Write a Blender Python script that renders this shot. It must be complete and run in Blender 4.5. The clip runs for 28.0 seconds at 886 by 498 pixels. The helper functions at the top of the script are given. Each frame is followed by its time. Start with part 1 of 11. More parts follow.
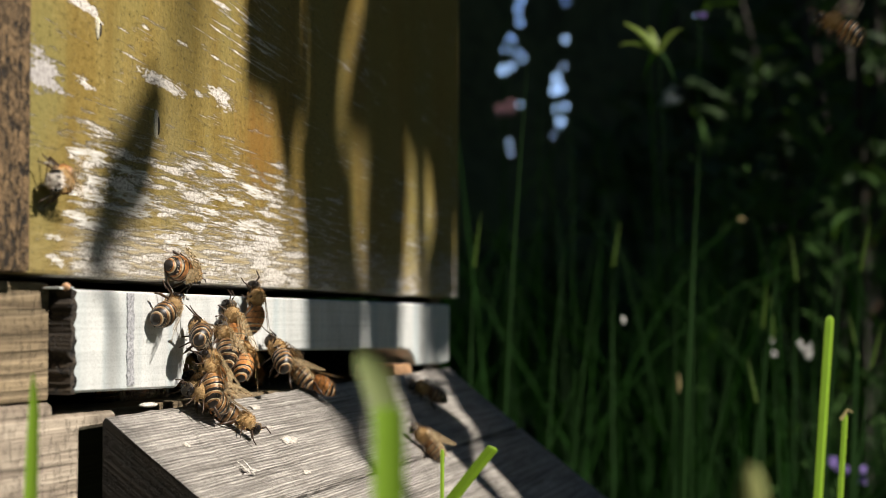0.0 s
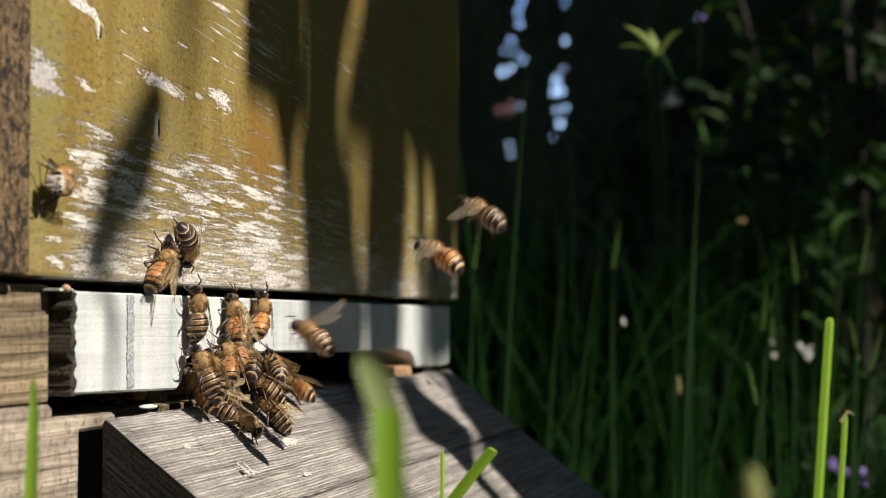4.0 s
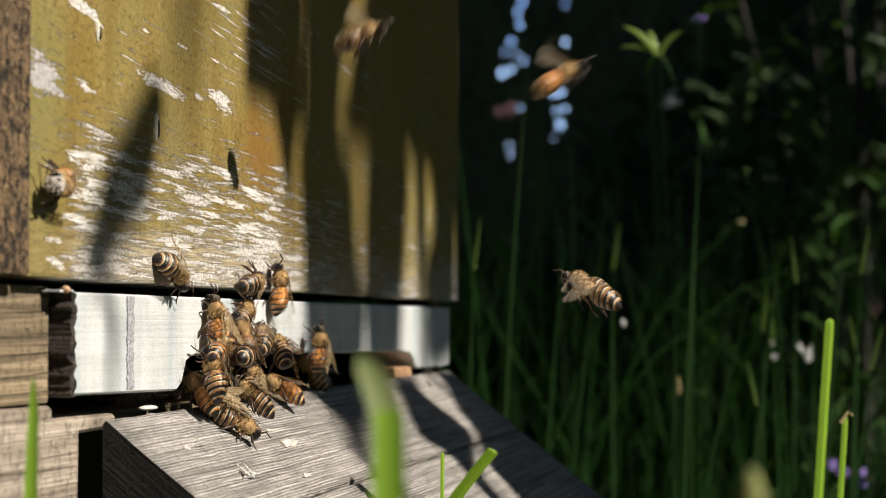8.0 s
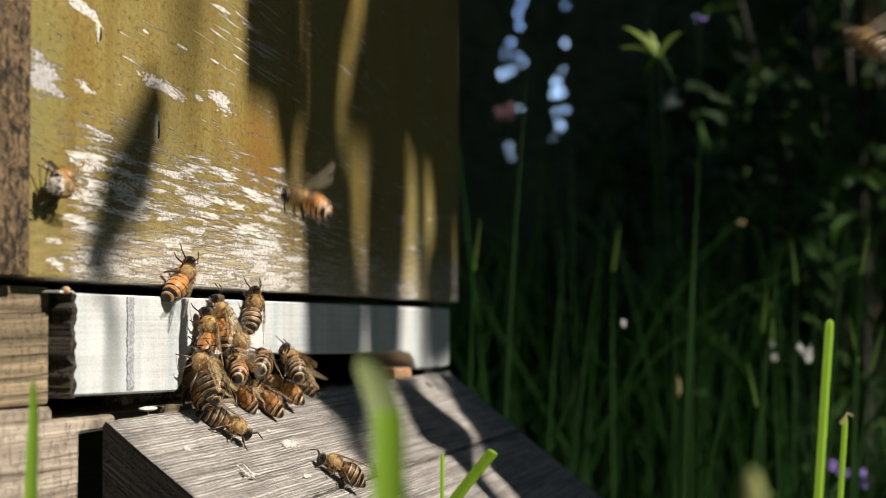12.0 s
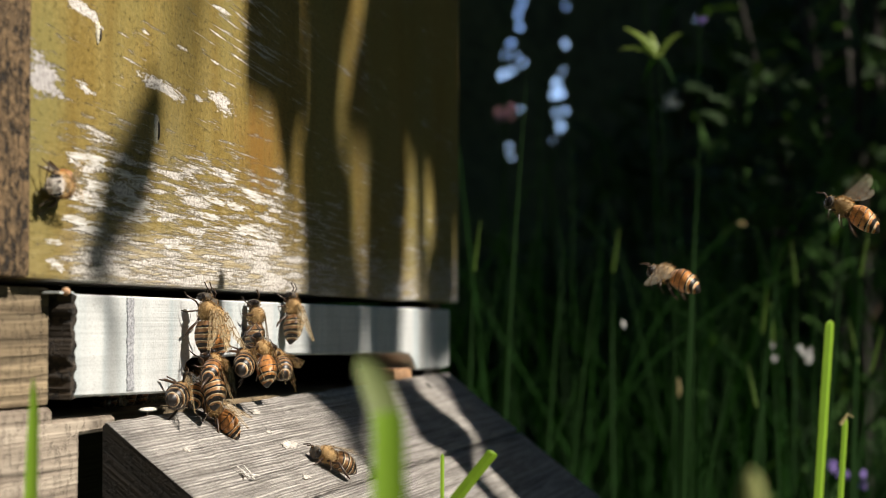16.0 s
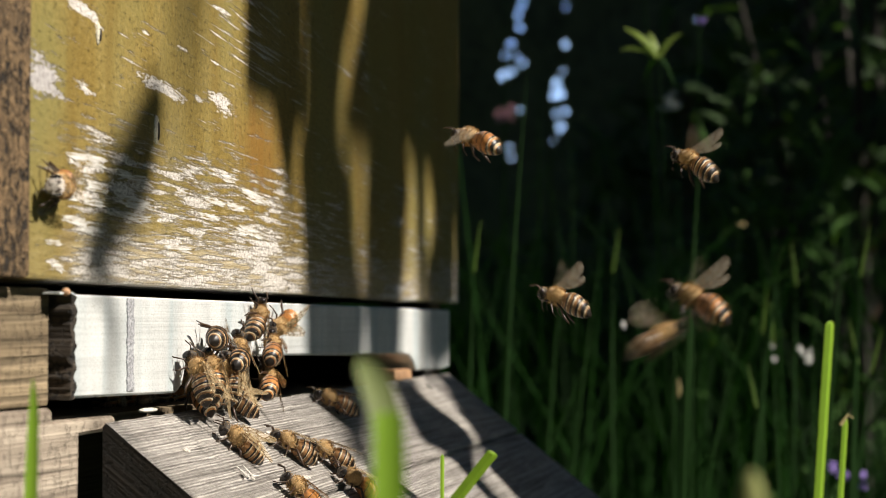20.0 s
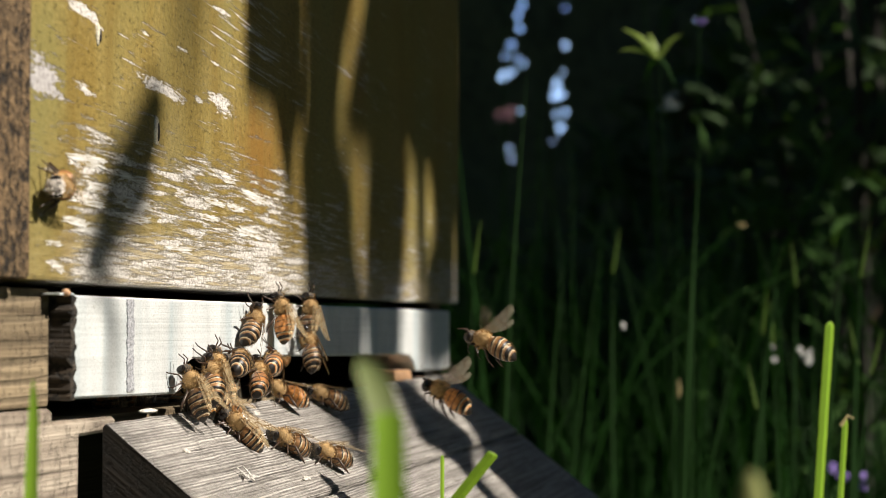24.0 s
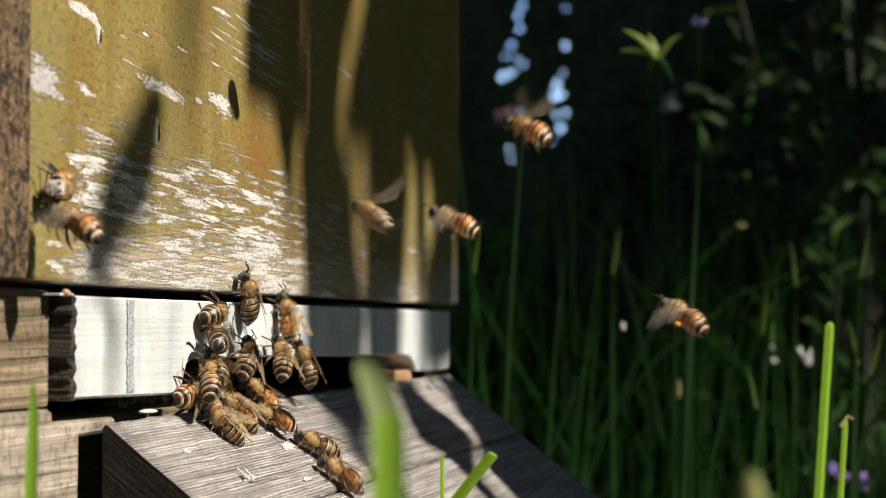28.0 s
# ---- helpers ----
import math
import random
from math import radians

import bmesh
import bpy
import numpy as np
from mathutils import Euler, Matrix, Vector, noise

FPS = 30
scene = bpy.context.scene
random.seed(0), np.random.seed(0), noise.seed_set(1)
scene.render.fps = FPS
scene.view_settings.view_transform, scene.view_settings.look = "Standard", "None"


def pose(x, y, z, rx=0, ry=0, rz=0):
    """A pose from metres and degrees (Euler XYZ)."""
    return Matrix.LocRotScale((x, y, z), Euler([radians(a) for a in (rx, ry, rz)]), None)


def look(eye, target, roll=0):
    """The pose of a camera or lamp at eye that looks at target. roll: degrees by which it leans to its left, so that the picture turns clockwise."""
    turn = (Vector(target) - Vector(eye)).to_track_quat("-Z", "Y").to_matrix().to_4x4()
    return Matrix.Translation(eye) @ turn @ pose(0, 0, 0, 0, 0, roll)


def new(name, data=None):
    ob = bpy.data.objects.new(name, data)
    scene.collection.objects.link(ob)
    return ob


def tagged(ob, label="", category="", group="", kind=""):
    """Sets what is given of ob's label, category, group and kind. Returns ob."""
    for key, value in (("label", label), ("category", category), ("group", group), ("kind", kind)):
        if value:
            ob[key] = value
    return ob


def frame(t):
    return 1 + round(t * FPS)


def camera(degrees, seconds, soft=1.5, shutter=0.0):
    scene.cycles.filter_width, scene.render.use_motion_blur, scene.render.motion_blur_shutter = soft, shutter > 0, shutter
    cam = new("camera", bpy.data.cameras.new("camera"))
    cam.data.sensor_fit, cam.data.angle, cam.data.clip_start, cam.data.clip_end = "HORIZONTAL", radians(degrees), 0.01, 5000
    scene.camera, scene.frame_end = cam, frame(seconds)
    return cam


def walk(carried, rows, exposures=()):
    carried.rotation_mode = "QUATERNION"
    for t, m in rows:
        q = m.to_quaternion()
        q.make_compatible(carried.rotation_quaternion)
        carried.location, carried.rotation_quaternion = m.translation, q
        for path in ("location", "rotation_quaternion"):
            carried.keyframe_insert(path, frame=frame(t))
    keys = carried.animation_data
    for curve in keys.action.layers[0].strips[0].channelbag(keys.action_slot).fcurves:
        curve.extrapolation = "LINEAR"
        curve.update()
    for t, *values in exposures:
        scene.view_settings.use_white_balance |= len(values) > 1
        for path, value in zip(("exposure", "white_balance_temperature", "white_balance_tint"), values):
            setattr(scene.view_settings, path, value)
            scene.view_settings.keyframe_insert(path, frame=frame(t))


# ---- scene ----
cam = camera(24.57, 28.0, soft=0.9, shutter=0.35)
EYE = (-0.3756, -0.1735, 0.0147)


def gaze(lift):
    """The camera's pose, its axis lifted by so many degrees."""
    a, p = radians(13.2), radians(lift)
    return look(EYE, (EYE[0] + math.cos(a) * math.cos(p), EYE[1] + math.sin(a) * math.cos(p), EYE[2] + math.sin(p)))


walk(cam, [(0, gaze(2.131)), (3, gaze(2.173)), (6, gaze(2.198)), (9, gaze(2.221)), (12, gaze(2.237)), (15, gaze(2.256)),
           (18, gaze(2.273)), (21, gaze(2.281)), (24, gaze(2.300)), (28, gaze(2.313))],
     exposures=[(0, 0.61), (9, 0.62), (16, 0.63), (20, 0.70), (28, 0.70)])
cam.data.dof.use_dof = True
cam.data.dof.focus_distance = 0.50
cam.data.dof.aperture_fstop = 24.0

# ---- light ----
SUN = Vector((-0.12, -0.72, 0.66)).normalized()
world = bpy.data.worlds.new("sky")
scene.world = world
world.use_nodes = True
wn = world.node_tree
sky = wn.nodes.new("ShaderNodeTexSky")
sky.sky_type, sky.sun_disc = "NISHITA", False
sky.sun_elevation = math.asin(SUN.z)
sky.dust_density, sky.ozone_density, sky.air_density = 0.0, 4.0, 1.0
sky.sun_rotation = math.atan2(SUN.x, SUN.y)
wn.links.new(sky.outputs[0], wn.nodes["Background"].inputs[0])
wn.nodes["Background"].inputs[1].default_value = 0.018
sun = new("sun", bpy.data.lights.new("sun", "SUN"))
sun.data.energy, sun.data.angle, sun.data.color = 5.0, radians(0.55), (1.0, 0.93, 0.82)
sun.matrix_world = look(SUN * 6, (0, 0, 0))


# ---- materials ----
def material(name, rough=0.7, metal=0.0):
    m = bpy.data.materials.new(name)
    m.use_nodes = True
    b = m.node_tree.nodes["Principled BSDF"]
    b.inputs["Roughness"].default_value, b.inputs["Metallic"].default_value = rough, metal
    return m, m.node_tree, b


class Nodes:
    """Short calls for the nodes of one material."""

    def __init__(self, tree, coords="Object"):
        self.t = tree
        c = tree.nodes.new("ShaderNodeTexCoord")
        self.co = c.outputs[coords]

    def scaled(self, sx, sy, sz, rot=(0, 0, 0), move=(0, 0, 0)):
        n = self.t.nodes.new("ShaderNodeMapping")
        n.inputs["Scale"].default_value, n.inputs["Rotation"].default_value = (sx, sy, sz), rot
        n.inputs["Location"].default_value = move
        self.t.links.new(self.co, n.inputs[0])
        return n.outputs[0]

    def noise(self, vec, scale=1.0, detail=4.0, rough=0.55, warp=0.0):
        n = self.t.nodes.new("ShaderNodeTexNoise")
        n.inputs["Scale"].default_value, n.inputs["Detail"].default_value = scale, detail
        n.inputs["Roughness"].default_value, n.inputs["Distortion"].default_value = rough, warp
        self.t.links.new(vec, n.inputs["Vector"])
        return n.outputs[0]

    def wave(self, vec, scale, warp, detail=2.0, axis="Z"):
        n = self.t.nodes.new("ShaderNodeTexWave")
        n.bands_direction = axis
        n.inputs["Scale"].default_value, n.inputs["Distortion"].default_value = scale, warp
        n.inputs["Detail"].default_value = detail
        self.t.links.new(vec, n.inputs["Vector"])
        return n.outputs[1]

    def ramp(self, fac, stops):
        n = self.t.nodes.new("ShaderNodeValToRGB")
        e = n.color_ramp.elements
        while len(e) < len(stops):
            e.new(0.5)
        for k, (p, c) in zip(e, stops):
            k.position = p
            k.color = (c, c, c, 1) if isinstance(c, (int, float)) else (*c, 1)
        self.t.links.new(fac, n.inputs[0])
        return n.outputs[0]

    def mix(self, fac, a, b, kind="MIX"):
        n = self.t.nodes.new("ShaderNodeMix")
        n.data_type, n.blend_type = "RGBA", kind
        for k, v in ((0, fac), (6, a), (7, b)):
            s = n.inputs[k]
            if isinstance(v, (int, float)):
                s.default_value = v if k == 0 else (v, v, v, 1)
            elif isinstance(v, tuple):
                s.default_value = (*v, 1)
            else:
                self.t.links.new(v, s)
        return n.outputs[2]

    def calc(self, op, a, b):
        n = self.t.nodes.new("ShaderNodeMath")
        n.operation = op
        for s, v in zip(n.inputs, (a, b)):
            if isinstance(v, (int, float)):
                s.default_value = v
            else:
                self.t.links.new(v, s)
        return n.outputs[0]

    def axis(self, which):
        n = self.t.nodes.new("ShaderNodeSeparateXYZ")
        self.t.links.new(self.co, n.inputs[0])
        return n.outputs[which]

    def spot(self, x, z, w, h, lean):
        """1 in the middle of an oval on the front, 0 at its edge."""
        n = self.t.nodes.new("ShaderNodeMapping")
        n.vector_type = "TEXTURE"
        n.inputs["Location"].default_value, n.inputs["Rotation"].default_value = (x, 0, z), (0, -lean, 0)
        n.inputs["Scale"].default_value = (w / 2, 1, h / 2)
        self.t.links.new(self.co, n.inputs[0])
        k = self.t.nodes.new("ShaderNodeVectorMath")
        k.operation = "LENGTH"
        self.t.links.new(n.outputs[0], k.inputs[0])
        return self.calc("SUBTRACT", 1.25, k.outputs["Value"])

    def chance(self):
        return self.t.nodes.new("ShaderNodeObjectInfo").outputs["Random"]

    def island(self):
        return self.t.nodes.new("ShaderNodeNewGeometry").outputs["Random Per Island"]

    def bump(self, bsdf, height, strength, metres):
        n = self.t.nodes.new("ShaderNodeBump")
        n.inputs["Strength"].default_value, n.inputs["Distance"].default_value = strength, metres
        self.t.links.new(height, n.inputs["Height"])
        self.t.links.new(n.outputs[0], bsdf.inputs["Normal"])


FLAKES = [(0.0272, 0.0829, 0.0220, 0.0036, -0.10), (0.0070, 0.0665, 0.0230, 0.0100, -0.12), (0.0281, 0.0666, 0.0135, 0.0026, -0.12), (0.0754, 0.0719, 0.0320, 0.0044, -0.05),
          (0.0985, 0.0718, 0.0113, 0.0022, -0.09), (0.1161, 0.0725, 0.0240, 0.0052, -0.12), (0.0637, 0.0833, 0.0070, 0.0012, -0.05), (0.0873, 0.0829, 0.0101, 0.0012, -0.06),
          (0.1112, 0.0824, 0.0102, 0.0012, -0.07), (0.1158, 0.0966, 0.0173, 0.0013, -0.06), (0.0290, 0.0500, 0.0217, 0.0034, -0.03), (0.0246, 0.0434, 0.0326, 0.0024, 0.0),
          (0.0496, 0.0463, 0.0231, 0.0060, 0.02), (0.0870, 0.0478, 0.0085, 0.0027, 0.0), (0.1063, 0.0431, 0.0191, 0.0019, 0.0), (0.0758, 0.0406, 0.0096, 0.0018, 0.0),
          (0.0449, 0.0304, 0.0162, 0.0027, 0.03), (0.0119, 0.0289, 0.0100, 0.0015, 0.0), (0.0796, 0.0356, 0.0224, 0.0021, 0.0)]


def olive_paint():
    """Old yellow-olive paint on a spruce board: flaked along the grain down to a whitish primer, worn to pale wood at the lower edge."""
    m, t, b = material("olive_paint", 0.6)
    n = Nodes(t)
    z = n.axis(2)
    tilt = (0, 0, 0)
    # The grain drops along the board, more so higher up.
    xs = n.axis(0)
    fall = n.calc("MULTIPLY", xs, n.calc("MINIMUM", n.calc("MAXIMUM", n.calc("MULTIPLY", n.calc("SUBTRACT", z, 0.030), 1.7), 0.0), 0.11))
    join = t.nodes.new("ShaderNodeCombineXYZ")
    t.links.new(xs, join.inputs[0])
    t.links.new(n.axis(1), join.inputs[1])
    t.links.new(n.calc("ADD", z, fall), join.inputs[2])
    n.co = join.outputs[0]
    fine = n.noise(n.scaled(120, 60, 1100, tilt), 1, 6, 0.72, 0.1)
    scratch = n.noise(n.scaled(24, 26, 700, tilt), 1, 7, 0.70, 0.2)
    chips = n.noise(n.scaled(46, 60, 520, tilt), 1, 8, 0.76, 0.2)
    region = n.noise(n.scaled(22, 22, 45), 1, 3, 0.5)
    low = n.ramp(z, [(0.025, 0.17), (0.036, 0.128), (0.050, 0.094), (0.062, 0.018), (0.075, -0.012), (0.12, -0.012)])
    # Fewer chips past x 0.165: this darkens the shaded part through the colour.
    low = n.calc("MULTIPLY", low, n.ramp(xs, [(0.016, 0.25), (0.034, 1.0), (0.165, 1.0), (0.200, 0.6)]))
    place = n.calc("ADD", low, n.calc("MULTIPLY", n.calc("SUBTRACT", region, 0.5), 0.30))
    a = n.ramp(n.calc("ADD", chips, place), [(0.600, 0.0), (0.650, 0.92)])
    s = n.ramp(n.calc("ADD", scratch, n.calc("ADD", n.calc("MULTIPLY", place, 0.7), n.calc("MULTIPLY", n.calc("MAXIMUM", n.spot(0.150, 0.104, 0.10, 0.040, 0), 0.0), 0.13))), [(0.640, 0.0), (0.665, 1.0)])
    bare = n.calc("MAXIMUM", a, s)
    ragged = n.calc("ADD", n.calc("MULTIPLY", n.calc("SUBTRACT", n.noise(n.scaled(60, 60, 330, tilt, (1.7, 0, 0.4)), 1, 3, 0.6, 1.2), 0.5), 2.4), n.calc("MULTIPLY", n.calc("SUBTRACT", n.noise(n.scaled(300, 60, 900, tilt), 1, 5, 0.72, 0.6), 0.5), 2.2))
    n.co = t.nodes["Texture Coordinate"].outputs["Object"]
    near = None
    for fx, fz, fw, fh, lean in FLAKES:
        oval = n.spot(fx, fz, fw, fh, lean)
        near = oval if near is None else n.calc("MAXIMUM", near, oval)
    bare = n.calc("MAXIMUM", bare, n.ramp(n.calc("ADD", near, ragged), [(0.50, 0.0), (0.60, 1.0)]))
    tone = n.noise(n.scaled(40, 25, 11), 1, 4, 0.6)
    paint = n.ramp(tone, [(0.28, (0.18, 0.108, 0.024)), (0.42, (0.230, 0.160, 0.046)), (0.55, (0.265, 0.200, 0.070)), (0.72, (0.235, 0.195, 0.092))])
    pebble = n.noise(n.scaled(620, 300, 760), 1, 4, 0.62)
    paint = n.mix(0.32, paint, n.ramp(pebble, [(0.34, (0.10, 0.068, 0.016)), (0.50, (0.25, 0.180, 0.045)), (0.63, (0.43, 0.315, 0.095)), (0.72, (0.58, 0.49, 0.31))]))
    paint = n.mix(n.ramp(z, [(0.040, 0.30), (0.062, 0.06)]), paint, n.ramp(fine, [(0.34, (0.09, 0.06, 0.015)), (0.52, (0.30, 0.22, 0.06)), (0.68, (0.50, 0.40, 0.17))]))
    mould = n.ramp(n.noise(n.scaled(26, 20, 9, (0, 0, 0), (3.1, 0, 0)), 1, 4, 0.62), [(0.46, 0.0), (0.66, 0.55)])
    paint = n.mix(mould, paint, (0.21, 0.195, 0.070))
    stain = n.ramp(n.calc("ADD", n.spot(0.150, 0.064, 0.046, 0.034, 0), n.calc("MULTIPLY", n.calc("SUBTRACT", n.noise(n.scaled(160, 60, 14), 1, 4, 0.6), 0.5), 3.0)), [(0.15, 0.0), (0.95, 0.65)])
    paint = n.mix(stain, paint, (0.215, 0.095, 0.018))
    stain2 = n.ramp(n.noise(n.scaled(75, 60, 6), 1, 3, 0.6), [(0.54, 0.0), (0.68, 0.6)])
    paint = n.mix(stain2, paint, (0.19, 0.125, 0.030))
    dirt = n.ramp(n.noise(n.scaled(420, 260, 800), 1, 5, 0.78), [(0.34, 0.30), (0.47, 1.0)])
    paint = n.mix(1.0, paint, dirt, "MULTIPLY")
    worn = n.calc("ADD", n.ramp(z, [(0.0255, 0.62), (0.040, 0.10), (0.06, 0.0)]), n.calc("MULTIPLY", n.calc("SUBTRACT", fine, 0.5), 0.9))
    # Less pale wear past x 0.165 too, standing in for shade there.
    worn = n.calc("MULTIPLY", n.ramp(worn, [(0.10, 0.0), (0.42, 0.85)]), n.ramp(xs, [(0.016, 0.1), (0.034, 1.0), (0.165, 1.0), (0.200, 0.6)]))
    paint = n.mix(worn, paint, n.ramp(fine, [(0.35, (0.34, 0.26, 0.15)), (0.62, (0.62, 0.53, 0.38))]))
    bared = n.ramp(n.noise(n.scaled(700, 400, 1300), 1, 5, 0.74), [(0.32, (0.13, 0.105, 0.08)), (0.43, (0.38, 0.345, 0.31)), (0.54, (0.62, 0.575, 0.535)), (0.68, (0.80, 0.75, 0.70))])
    grey = n.ramp(n.calc("ADD", n.spot(0.0085, 0.0660, 0.034, 0.016, -0.12), ragged), [(0.2, 0.0), (0.6, 0.8)])
    bared = n.mix(grey, bared, n.ramp(pebble, [(0.38, (0.22, 0.20, 0.20)), (0.60, (0.44, 0.41, 0.41))]))
    t.links.new(n.mix(bare, paint, bared), b.inputs["Base Color"])
    t.links.new(n.ramp(bare, [(0, 0.42), (1, 0.8)]), b.inputs["Roughness"])
    low_fine = n.calc("MULTIPLY", fine, n.ramp(z, [(0.040, 0.6), (0.065, 0.12)]))
    n.bump(b, n.calc("SUBTRACT", n.calc("ADD", low_fine, n.calc("MULTIPLY", pebble, 0.25)), n.calc("MULTIPLY", bare, 0.6)), 0.8, 0.0007)
    return m


def white_paint():
    """Chalky white paint, brushed along the strip, slightly bluish in streaks that hold the tint of its shade, grey
    where it is rubbed.
    """
    m, t, b = material("white_paint", 0.6)
    n = Nodes(t)
    grain = n.noise(n.scaled(9, 30, 950), 1, 5, 0.6)
    stain = n.noise(n.scaled(90, 60, 40), 1, 4, 0.6)
    shade_streak = n.noise(n.scaled(70, 60, 5), 1, 3, 0.6)
    base = n.ramp(stain, [(0.3, (0.49, 0.495, 0.49)), (0.6, (0.63, 0.635, 0.625))])
    # Bluish streaks put the tint of the strip's shade into the paint.
    base = n.mix(n.ramp(shade_streak, [(0.47, 0.0), (0.66, 0.6)]), base, (0.33, 0.41, 0.44))
    base = n.mix(1.0, base, n.ramp(grain, [(0.3, 0.86), (0.5, 1.0)]), "MULTIPLY")
    chips = n.ramp(n.noise(n.scaled(240, 300, 620), 1, 5, 0.75), [(0.61, 0.0), (0.69, 0.70)])
    rub = n.ramp(n.noise(n.scaled(1400, 900, 1400), 1, 3, 0.7), [(0.32, 0.74), (0.52, 1.0)])
    base = n.mix(1.0, base, rub, "MULTIPLY")
    t.links.new(n.mix(chips, base, (0.36, 0.34, 0.31)), b.inputs["Base Color"])
    n.bump(b, n.calc("SUBTRACT", grain, n.calc("MULTIPLY", chips, 0.6)), 0.4, 0.0004)
    return m


def wood(name, dark, light, rot=(0, 0, 0), rings=1.0, along="X", groove=0.5, spots=0.0, lines=0.0, warp=2.5, across="Y"):
    """Weathered bare wood, its grain along one axis of the board's own space; lines: the strength of the year rings."""
    m, t, b = material(name, 0.85)
    n = Nodes(t)
    stretch = {"X": (11, 640, 640), "Y": (640, 11, 640), "Z": (640, 640, 11)}[along]
    broad = {"X": (5, 130, 130), "Y": (130, 5, 130), "Z": (130, 130, 5)}[along]
    fibre = n.noise(n.scaled(*stretch, rot), rings, 4, 0.58, 0.9)
    band = n.noise(n.scaled(*broad, rot), rings, 3, 0.5, 1.2)
    blot = n.noise(n.scaled(45, 45, 45), 1, 4, 0.6)
    mid = tuple((p + q) / 2 for p, q in zip(dark, light))
    col = n.ramp(fibre, [(0.30, dark), (0.48, mid), (0.66, light)])
    col = n.mix(1.0, col, n.ramp(band, [(0.35, 0.7), (0.6, 1.0)]), "MULTIPLY")
    high = n.calc("ADD", fibre, n.calc("MULTIPLY", band, 0.5))
    if lines:
        squeeze = {"X": (7, 100, 100), "Y": (100, 7, 100), "Z": (100, 100, 7)}[along]
        ring = n.wave(n.scaled(*squeeze, rot), 1.9 * rings, warp, 3.0, across)
        groovy = n.ramp(ring, [(0.12, 1.0 - lines), (0.45, 1.0)])
        col = n.mix(1.0, col, groovy, "MULTIPLY")
        high = n.calc("ADD", high, n.calc("MULTIPLY", groovy, 1.0))
    col = n.mix(n.ramp(blot, [(0.4, 0.3), (0.65, 0.0)]), col, dark)
    if spots:
        pits = n.ramp(n.noise(n.scaled(520, 520, 330), 1, 4, 0.7), [(0.52, 0.0), (0.60, spots)])
        col = n.mix(pits, col, tuple(c * 0.2 for c in dark))
        high = n.calc("SUBTRACT", high, n.calc("MULTIPLY", pits, 0.8))
    t.links.new(col, b.inputs["Base Color"])
    n.bump(b, high, groove, 0.0012)
    return m


def plain(name, colour, rough=0.7, vary=0.25, scale=900, sheen=0.0, hairs=0.0, differ=0.0):
    """One colour, mottled; hairs: how much paler single hairs are; differ: how much whole pieces differ in tone."""
    m, t, b = material(name, rough)
    n = Nodes(t)
    f = n.ramp(n.noise(n.scaled(scale, scale, scale), 1, 4), [(0.3, tuple(c * (1 - vary) for c in colour)), (0.7, tuple(min(1, c * (1 + vary)) for c in colour))])
    t.links.new(f, b.inputs["Base Color"])
    if hairs:
        f = n.mix(n.island(), f, tuple(min(1, c * (1 + hairs)) for c in colour))
    if differ:
        f = n.mix(1.0, f, n.ramp(n.chance(), [(0.0, 1 - differ), (1.0, 1 + differ)]), "MULTIPLY")
        t.links.new(f, b.inputs["Base Color"])
    elif hairs:
        t.links.new(f, b.inputs["Base Color"])
    if sheen:
        b.inputs["Sheen Weight"].default_value = sheen
    return m


def leaf(name, dark, light, shine=0.45, thin=0.5, scale=60, gloss=0.5):
    """Green leaf: light passes through it, the tone changes from blade to blade and along it."""
    m, t, b = material(name, shine)
    n = Nodes(t)
    b.inputs["Specular IOR Level"].default_value = gloss
    r = n.calc("ADD", n.calc("MULTIPLY", n.island(), 0.5), n.calc("MULTIPLY", n.noise(n.scaled(scale * 14, scale * 14, scale / 3), 1, 4, 0.65), 0.5))
    col = n.ramp(r, [(0.15, dark), (0.75, light)])
    t.links.new(col, b.inputs["Base Color"])
    tr = t.nodes.new("ShaderNodeBsdfTranslucent")
    t.links.new(n.mix(1.0, col, (1.0, 1.0, 0.45), "MULTIPLY"), tr.inputs[0])
    mixer = t.nodes.new("ShaderNodeMixShader")
    mixer.inputs[0].default_value = thin
    out = t.nodes["Material Output"]
    t.links.new(b.outputs[0], mixer.inputs[1])
    t.links.new(tr.outputs[0], mixer.inputs[2])
    t.links.new(mixer.outputs[0], out.inputs[0])
    return m


def wing_film(name, strength, tone=(0.50, 0.38, 0.22)):
    m, t, b = material(name, 0.18)
    n = Nodes(t)
    net = t.nodes.new("ShaderNodeTexVoronoi")
    net.feature = "DISTANCE_TO_EDGE"
    net.inputs["Scale"].default_value = 1.0
    t.links.new(n.scaled(380, 820, 300), net.inputs["Vector"])
    veins = n.ramp(net.outputs[0], [(0.03, 0.95), (0.10, 0.36)])
    t.links.new(n.ramp(net.outputs[0], [(0.03, (0.10, 0.055, 0.022)), (0.10, tone)]), b.inputs["Base Color"])
    b.inputs["Specular IOR Level"].default_value = 0.9
    clear = t.nodes.new("ShaderNodeBsdfTransparent")
    mixer = t.nodes.new("ShaderNodeMixShader")
    t.links.new(n.calc("MULTIPLY", veins, strength), mixer.inputs[0])
    t.links.new(clear.outputs[0], mixer.inputs[1])
    t.links.new(b.outputs[0], mixer.inputs[2])
    t.links.new(mixer.outputs[0], t.nodes["Material Output"].inputs[0])
    return m


